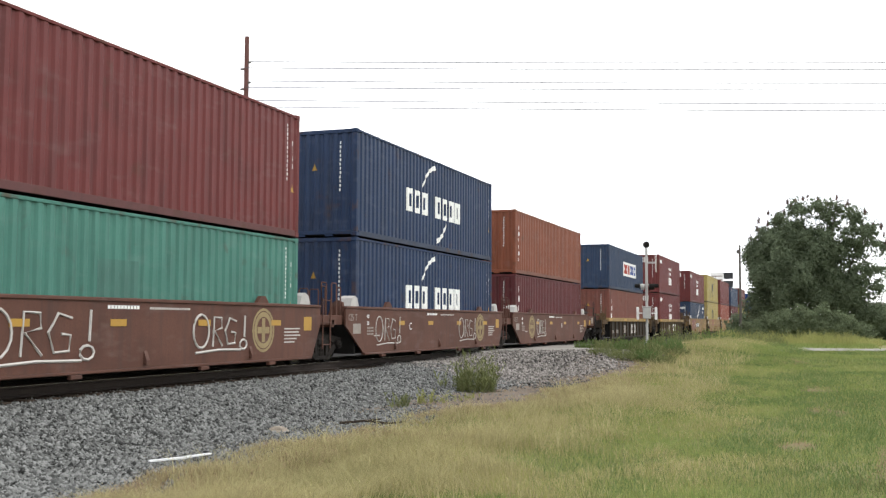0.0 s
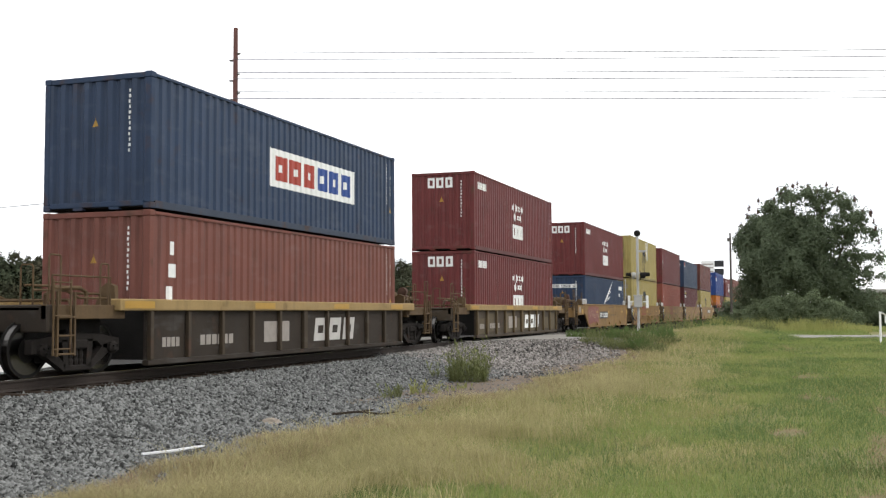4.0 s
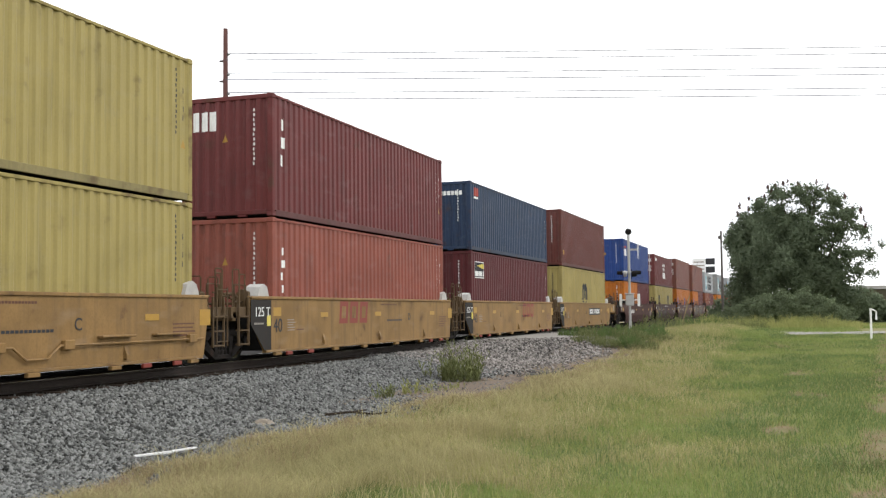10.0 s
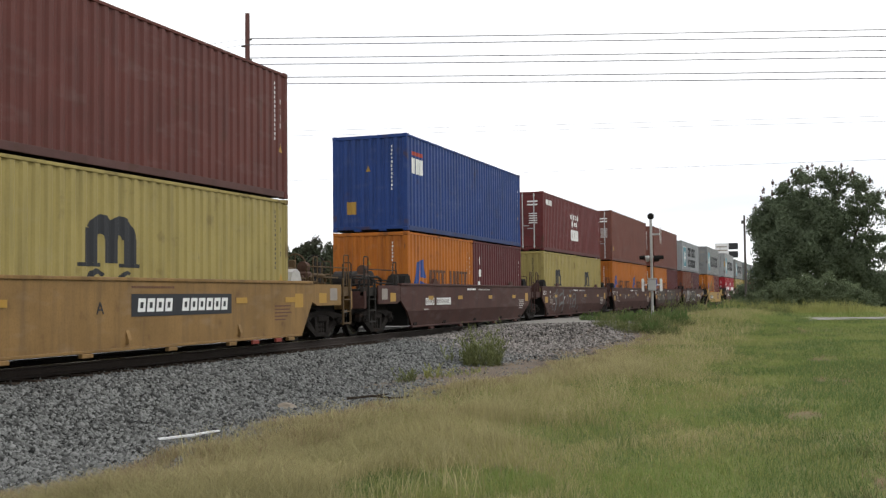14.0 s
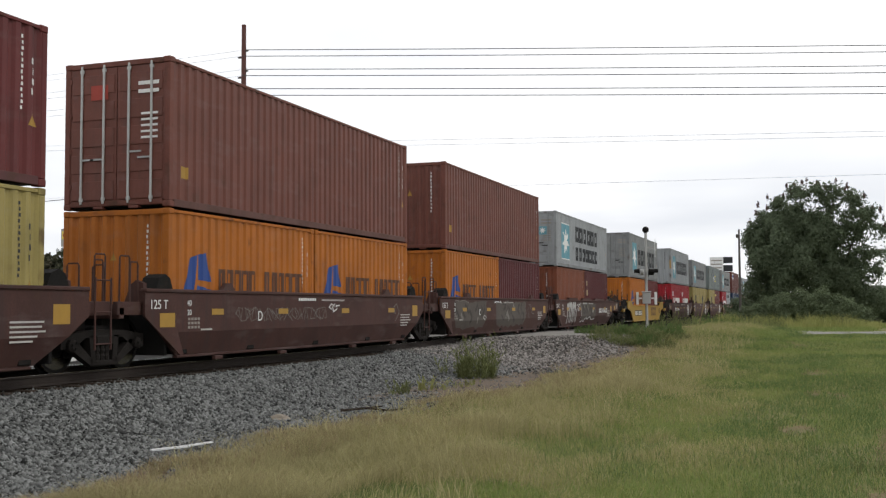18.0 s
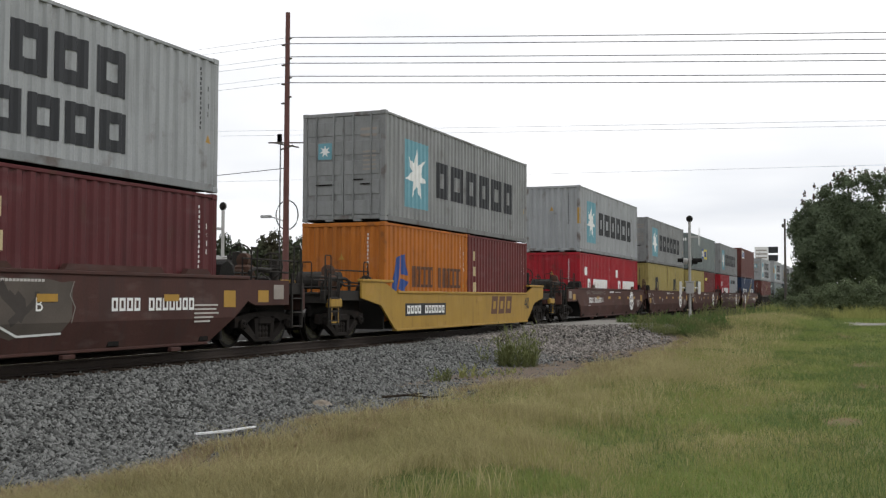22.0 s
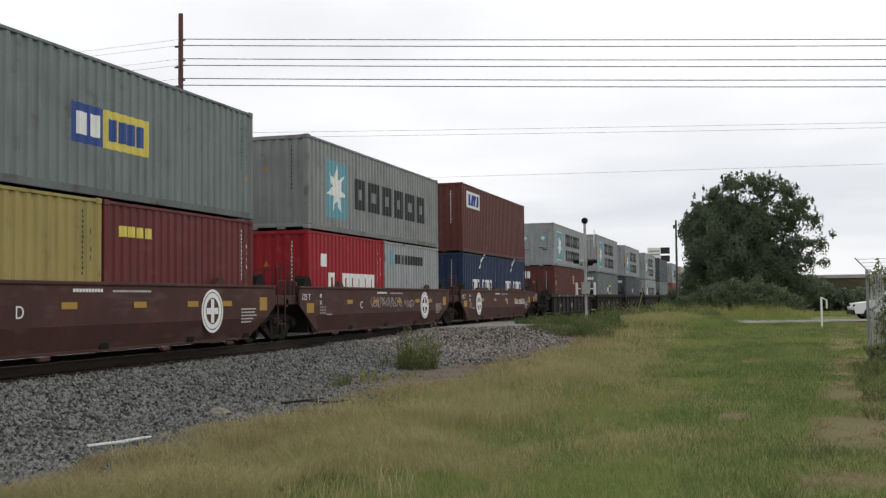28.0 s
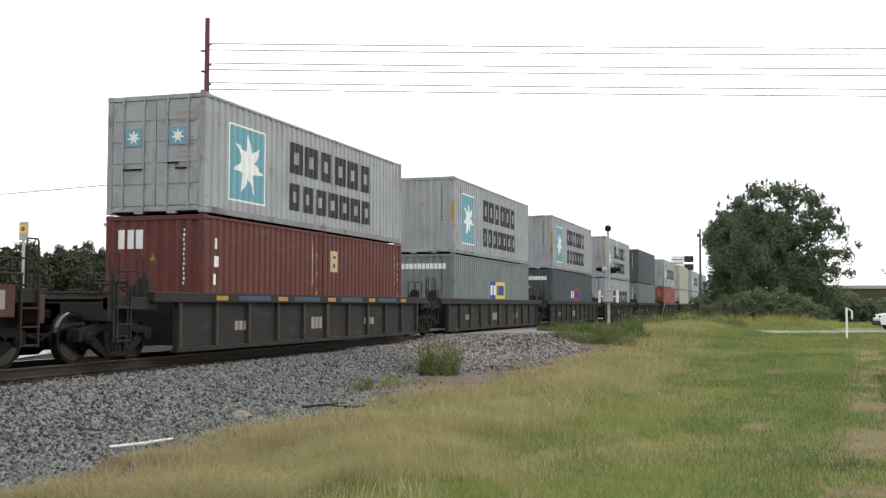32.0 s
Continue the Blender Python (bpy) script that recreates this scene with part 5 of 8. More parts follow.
        if "tag" in extra:
            for y, k, kz in (((2.0, 1.38, 0.92), (7.6, 1.05, 0.78)) if letter is None else ((1.0, 0.95, 0.82), (8.0, 0.95, 0.80))) if "near" not in extra else ((2.8, 0.8, 0.8),):
                zc = zt - 0.50
                def stroke(pts, w=0.035):
                    return Shape().tube([(CX + 0.004, y + a * k, zc + b * kz) for a, b in pts], w * (0.75 if letter is None else 0.5), 5)
                part("spray_stroke", stroke([(0.28 + 0.26 * math.cos(a), 0.04 + 0.42 * math.sin(a)) for a in [0.4 * i for i in range(17)]]), MARK["chalk"], face)
                part("spray_stroke", stroke([(0.68, -0.35), (0.72, 0.4), (0.98, 0.38), (1.0, 0.12), (0.74, 0.05), (1.02, -0.34)]), MARK["chalk"], face)
                part("spray_stroke", stroke([(1.52, 0.30), (1.28, 0.38), (1.12, 0.05), (1.22, -0.30), (1.48, -0.28), (1.50, 0.0), (1.34, 0.02)]), MARK["chalk"], face)
                part("spray_stroke", stroke([(1.86, 0.45), (1.84, -0.12)]), MARK["chalk"], face)
                part("spray_stroke", stroke([(1.80 + 0.13 * math.cos(a), -0.32 + 0.13 * math.sin(a)) for a in [0.7 * i for i in range(10)]]), MARK["chalk"], face)
                part("spray_stroke", stroke([(0.1, -0.50), (0.9, -0.44), (1.7, -0.46)]), MARK["chalk"], face)
        if "blue" in extra:
            def hoop_at(y, z, a, b, t0=0.0, t1=6.6):
                return [(y + a * math.cos(t0 + (t1 - t0) * k / 14), z + b * math.sin(t0 + (t1 - t0) * k / 14)) for k in range(15)]
            strokes = [(hoop_at(1.20, 0.66, 0.26, 0.27), 0.035), ([(0.55, 0.42), (0.62, 0.56), (0.80, 0.60), (0.98, 0.52)], 0.03), ([(1.45, 0.98), (1.55, 0.75), (1.60, 0.32)], 0.17), ([(1.55, 1.12), (1.64, 1.26), (1.9, 1.32)], 0.05),
                       ([(2.12, 0.36), (2.12, 0.62), (2.16, 1.04)], 0.04), ([(2.14, 1.02), (2.5, 1.10), (2.85, 1.14)], 0.10), ([(2.92, 0.32), (2.92, 0.70), (2.95, 1.28)], 0.14), ([(2.16, 0.58), (2.4, 0.68), (2.85, 0.72)], 0.13),
                       ([(2.80, 1.34), (2.90, 1.16), (3.05, 1.34)], 0.04), (hoop_at(3.70, 0.86, 0.19, 0.17), 0.06), ([(4.30, 0.36), (4.34, 0.62), (4.36, 0.92)], 0.09), ([(4.1, 1.26), (4.3, 1.20), (4.5, 1.30)], 0.04), ([(4.20, 1.30), (4.30, 1.12), (4.36, 1.3)], 0.04),
                       ([(4.72, 0.44), (4.75, 0.66), (5.0, 0.84), (5.28, 0.84)], 0.09), ([(5.30, 0.34), (5.36, 0.66), (5.38, 1.06)], 0.12), ([(4.74, 1.02), (5.0, 1.10), (5.36, 1.08)], 0.06), ([(4.74, 0.86), (4.72, 1.02)], 0.08), ([(4.76, 0.46), (5.0, 0.52), (5.3, 0.46)], 0.04),
                       ([(5.85, 0.34), (5.92, 0.56), (6.02, 0.40)], 0.06), (hoop_at(7.15, 0.92, 0.52, 0.34, -1.2, 2.9), 0.028), ([(6.65, 0.98), (6.52, 0.84), (6.8, 0.72), (6.86, 0.40)], 0.028), (hoop_at(8.0, 1.12, 0.22, 0.18, -1.5, 0.6), 0.028), (hoop_at(7.1, 0.80, 0.22, 0.10), 0.03)]
            for n, (pts, w) in enumerate(strokes):
                sill_paint("spray_stroke", ribbon(pts, w), SCRAWL, face, z0, 0.003 + 0.0004 * n)
            scribble(0.9, 1.9, 1.05, 0.26, 3, z0, face, RIM)
        elif "scrawl" in extra:
            if style == "brown_mid":
                scribble(4.4, 7.2, 0.98, 0.34, 5, z0, face, MARK["chalk"])
                scribble(7.65, 8.7, 0.92, 0.26, 6, z0, face, MARK["chalk"])
            else:
                scribble(2.2, 6.2, 0.95, 0.30, 8, z0, face, RIM, 0.016)
                scribble(6.6, 7.0, 1.08, 0.22, 9, z0, face, WHITE, 0.03)
                sill_paint("spray_stroke", ribbon([(10.9, 0.70), (11.2, 0.95), (11.0, 1.2), (10.8, 1.1), (10.9, 0.9)], 0.03), RIM, face, z0)
        if "mural" in extra:
            sprayed_field(0.5, 3.95, 4, z0, face, PATCH)
            sprayed_field(5.2, 9.35, 5, z0, face, PATCH)
            sill_paint("spray_outline", ribbon([(9.9, 0.62), (9.75, 0.95), (9.9, 1.22), (10.15, 1.18), (10.2, 1.0), (10.35, 0.86), (10.6, 0.80)], 0.025), RIM, face, z0, 0.005)
            sill_paint("spray_outline", ribbon([(3.55, 0.72), (3.75, 0.80), (3.95, 0.70), (3.75, 0.64), (3.55, 0.72)], 0.03), MARK["chalk"], face, z0, 0.012)
        if "throw" in extra:
            for i, (a, zc, rr) in enumerate(((1.62, 1.10, 0.20), (2.0, 1.20, 0.16), (2.30, 1.12, 0.22), (2.72, 1.16, 0.18), (3.12, 1.14, 0.22))):
                sill_paint("spray_blob", ring(a, zc, 0.0, rr, 12), GUIDE, face, z0, 0.003 + 0.0006 * i)
            for i, (a, top, low) in enumerate(((1.50, 1.05, 0.30), (1.85, 1.02, 0.36), (2.18, 1.0, 0.34), (2.50, 1.05, 0.40), (2.72, 1.0, 0.34), (3.02, 1.04, 0.42), (3.30, 1.0, 0.36))):
                sill_paint("spray_stroke", ribbon([(a + 0.05, top), (a - 0.06, (top + low) / 2), (a + 0.03, low)], 0.15 - 0.03 * (i % 2)), GUIDE, face, z0, 0.007 + 0.0005 * i)
            for i, a in enumerate((1.72, 2.02, 2.36, 2.62, 2.90, 3.18)):
                sill_paint("spray_shade", ribbon([(a + 0.06, 1.0), (a - 0.03, 0.75), (a + 0.04, 0.45)], 0.07), SHADE, face, z0, 0.0115 + 0.0004 * i)
            scribble(3.6, 4.05, 1.16, 0.16, 11, z0, face, WHITE, 0.03)
            scribble(3.6, 4.05, 0.98, 0.14, 12, z0, face, WHITE, 0.03)
            sprayed_field(4.45, 8.1, 13, z0, face, PATCH, 0.36)
            rim = [(4.3, 1.30), (4.45, 1.10), (4.5, 0.75), (4.25, 0.34), (4.9, 0.40), (5.2, 0.36), (5.7, 0.56), (6.0, 0.46), (6.6, 0.60), (7.0, 0.44), (7.9, 0.46)]
            sill_paint("spray_outline", ribbon(rim, 0.035), WHITE, face, z0, 0.014)
        if "toploop" in extra:
            scribble(0.5, 4.0, 1.24, 0.16, 17, z0, face, RIM)
        if "number" in extra:
            y = 1.05 if "number_near" in extra else 9.0
            car_paint(ob, "plate_bars", "white", word(y, y + 2.3, zt - 0.52, zt - 0.30, 11, (4,), stroke=0.24), face, bars=4)
    return ob


def ribbed_car(style, reach_near, reach_far, near, far, label, long_well=LONG, mark=False, stripes=False):
    """An older well unit: a heavy top chord over a plate with upright ribs."""
    ob = thing("well_car", label, "railcar", "cars of the train")
    m = CAR[style]
    # Ribs are painted paler than the plate for relief that the even light lacks.
    rib_m = RIB_TAN if style == "old_yellow" else CAR["old_yellow"] if style == "old_grimy" else RIB_GREY
    top = CHORD if style.startswith("old") else m
    z0, z1 = 0.20, 1.10
    extra = (long_well - LONG) / 2
    y0, y1 = -0.5 - extra, LONG + 0.5 + extra
    for sx in (-1, 1):
        xo, xi = sx * (CX - 0.06), sx * (CX - 0.11)
        plate = part("side_plate", Shape().box(min(xo, xi), max(xo, xi), y0 + 0.3, y1 - 0.3, z0, z1), m, ob)
        part("top_chord", Shape().box(min(sx * (CX - 0.2), sx * (CX + 0.05)), max(sx * (CX - 0.2), sx * (CX + 0.05)), y0 - 0.6, y1 + 0.6, z1, z1 + 0.21, 0.015), top, ob)
        part("bottom_chord", Shape().box(min(sx * (CX - 0.14), sx * (CX + 0.0)), max(sx * (CX - 0.14), sx * (CX + 0.0)), y0 + 0.3, y1 - 0.3, z0 - 0.10, z0 - 0.002, 0.01), m, ob)
        n = 10
        for i in range(n + 1):
            y = y0 + 0.38 + i * (y1 - y0 - 0.76) / n
            w = 0.09 if i == n // 2 else 0.05
            part("rib", Shape().box(min(sx * (CX - 0.058), sx * (CX + 0.03)), max(sx * (CX - 0.058), sx * (CX + 0.03)), y - w, y + w, z0 + 0.002, z1 - 0.002, 0.01), rib_m, ob)
        if sx == 1:
            face = plate
            for i in range(n):
                if style == "old_yellow" and i not in (2, 7):
                    a, b = (y0 + 0.38 + (i + e) * (y1 - y0 - 0.76) / n for e in (0.16, 0.84))
                    part("plate_panel", Shape().box(CX - 0.059, CX - 0.054, a, b, 0.30 if i % 3 else 0.24, 0.98 if i % 2 else 0.80, 0.002), PANEL_TAN, face, "dusty tan panel")
    x = CX - 0.054 if style == "old_yellow" else CX - 0.06
    if mark:
        y = 6.6
        car_paint(ob, "brand_mark", "white" if style == "old_yellow" else "chalk", word(y, y + 2.5, 0.36, 0.92, 3, (), 0.2, stroke=0.22), face, x, bars=4)
        car_paint(ob, "number_bars", "faded", word(1.6, 2.9, 0.42, 0.62, 6) + word(0.3, 0.9, 0.42, 0.60, 4), face, x)
        car_paint(ob, "faded_patch", "faded", [rect(4.2, 5.4, 0.40, 0.86)], face, x)
        car_paint(ob, "reflector_strips", "yellow", [rect(a, a + 0.9, z1 + 0.04, z1 + 0.17) for a in (-1.0, 3.6, 7.6, 11.4)], ob.children[1], CX + 0.05)
    else:
        car_paint(ob, "stencil_lettering", "faded", word(1.2, 1.8, 0.5, 0.7, 3) + word(5.2, 5.9, 0.45, 0.75, 3) + word(8.8, 9.6, 0.5, 0.7, 3), face, x)
        if stripes:
            car_paint(ob, "reflector_strips", "yellow", [rect(a, a + 0.5, z1 + 0.05, z1 + 0.15) for a in (0.2, 3.1, 6.0, 8.9, 11.6)], ob.children[1], CX + 0.05)
            car_paint(ob, "chord_strips", "slate", [rect(a, a + 1.5, z1 + 0.05, z1 + 0.16) for a in (1.2, 4.0, 6.9, 9.7)], ob.children[1], CX + 0.05)
    well_floor(ob, STEEL)
    for way, yy, kind, reach in ((-1, y0 - 0.3, near, reach_near), (1, y1 + 0.3, far, reach_far)):
        end_gear(ob, yy, yy + way * reach, way, m if not style.startswith("old") else END_TAN, z1 + 0.06, kind == "end" and way == 1)
        if kind == "end":
            truck(ob, yy + way * 1.0)
            coupler(ob, yy + way * reach, way)
            part("end_sill", Shape().box(-1.3, 1.3, min(yy + way * (reach - 0.15), yy + way * reach), max(yy + way * (reach - 0.15), yy + way * reach), 0.75, z1 + 0.1, 0.02), m, ob)
        elif way == -1:
            truck(ob, yy - reach - 0.1)
    return ob


def taper_car(label):
    """A newer single yellow well car, its side sills deep in the middle and cut up towards raised ends."""
    ob = thing("well_car", label, "railcar", "cars of the train")
    m = CAR["bright_yellow"]
    for sx in (-1, 1):
        a, b = sorted((sx * CX, sx * (CX - 0.05)))
        plate = Shape()
        for q in ([(-1.6, 1.0), (-0.5, 0.82), (-0.3, 1.40), (-1.6, 1.40)], [(-0.5, 0.82), (0.35, 0.20), (0.6, 1.12), (-0.3, 1.40)],
                  [(0.35, 0.20), (LONG - 0.35, 0.20), (LONG - 0.6, 1.12), (0.6, 1.12)],
                  [(LONG - 0.35, 0.20), (LONG + 0.5, 0.82), (LONG + 0.3, 1.40), (LONG - 0.6, 1.12)], [(LONG + 0.5, 0.82), (LONG + 1.6, 1.0), (LONG + 1.6, 1.40), (LONG + 0.3, 1.40)]):
            plate.prism(q, "x", a, b)
        p = part("side_sill", plate, m, ob)
        if sx == 1:
            face = p
        c0, c1 = sorted((sx * (CX - 0.12), sx * (CX + 0.035)))
        part("top_chord", Shape().box(c0, c1, 0.5, LONG - 0.5, 1.122, 1.19, 0.012), m, ob)
        part("end_chord", Shape().box(c0, c1, -1.6, 0.2, 1.402, 1.47, 0.012), m, ob)
        part("end_chord", Shape().box(c0, c1, LONG - 0.2, LONG + 1.6, 1.402, 1.47, 0.012), m, ob)
        part("bottom_chord", Shape().box(c0, c1, 0.4, LONG - 0.4, 0.14, 0.198, 0.01), m, ob)
    well_floor(ob, STEEL)
    for way, y0 in ((-1, -1.6), (1, LONG + 1.6)):
        end_gear(ob, y0 + way * -1.0, y0 + way * 1.75, way, CAR["black"], 1.14, way == -1)
        part("end_step", Shape().box(1.22, 1.36, min(y0 + way * 1.0, y0 + way * 1.6), max(y0 + way * 1.0, y0 + way * 1.6), 0.78, 1.0, 0.03), m, ob)
        part("step_bar", Shape().box(1.28, 1.34, min(y0 + way * 1.1, y0 + way * 1.5), max(y0 + way * 1.1, y0 + way * 1.5), 0.42, 0.46, 0.01), m, ob)
        for d in (1.13, 1.45):
            part("step_hanger", Shape().box(1.29, 1.33, min(y0 + way * d, y0 + way * (d + 0.04)), max(y0 + way * d, y0 + way * (d + 0.04)), 0.45, 0.79), m, ob)
        truck(ob, y0 + way * 0.45)
        coupler(ob, y0 + way * 1.75, way)
    car_paint(ob, "number_panel", "dark", [rect(1.0, 3.9, 0.52, 0.86)], face)
    car_paint(ob, "plate_bars", "white", word(1.1, 3.8, 0.58, 0.80, 10, (4,), stroke=0.24), face, CX, 0.008, bars=4)
    y = 7.8
    car_paint(ob, "brand_mark", "brown", word(y, y + 2.2, 0.48, 1.06, 3, (), 0.2, stroke=0.22), face, bars=4)
    car_paint(ob, "warning_panel", "yellow", [rect(-1.4, -0.9, 1.08, 1.34), rect(6.6, 7.0, 0.9, 1.05)], face)
    car_text(face, "40", 0.58, LONG - 0.75, 0.62, "dark")
    return ob


MOVING = []               # (thing, along the train, height above the rail)


def load(s, bottom, top):
    """Sets one unit's containers: bottom row in the well, top on it. Each: colour, length, height, livery, doors, label."""
    y, h = s, 0
    for colour, length, height, kind, doors, label in bottom:
        MOVING.append((container("shipping_container", colour, length, height, kind, doors, label), y, FLOOR_Z))
        y += length + 0.076
        h = max(h, height)
    for colour, length, height, kind, doors, label in top:
        MOVING.append((container("shipping_container", colour, length, height, kind, doors, label), s, FLOOR_Z + h + 0.025))


def box40(colour, height, kind, doors, label):
    return (colour, LONG, height, kind, doors, label)


def box20(colour, kind, label, doors=False):
    return (colour, SHORT, LOW, kind, doors, label)


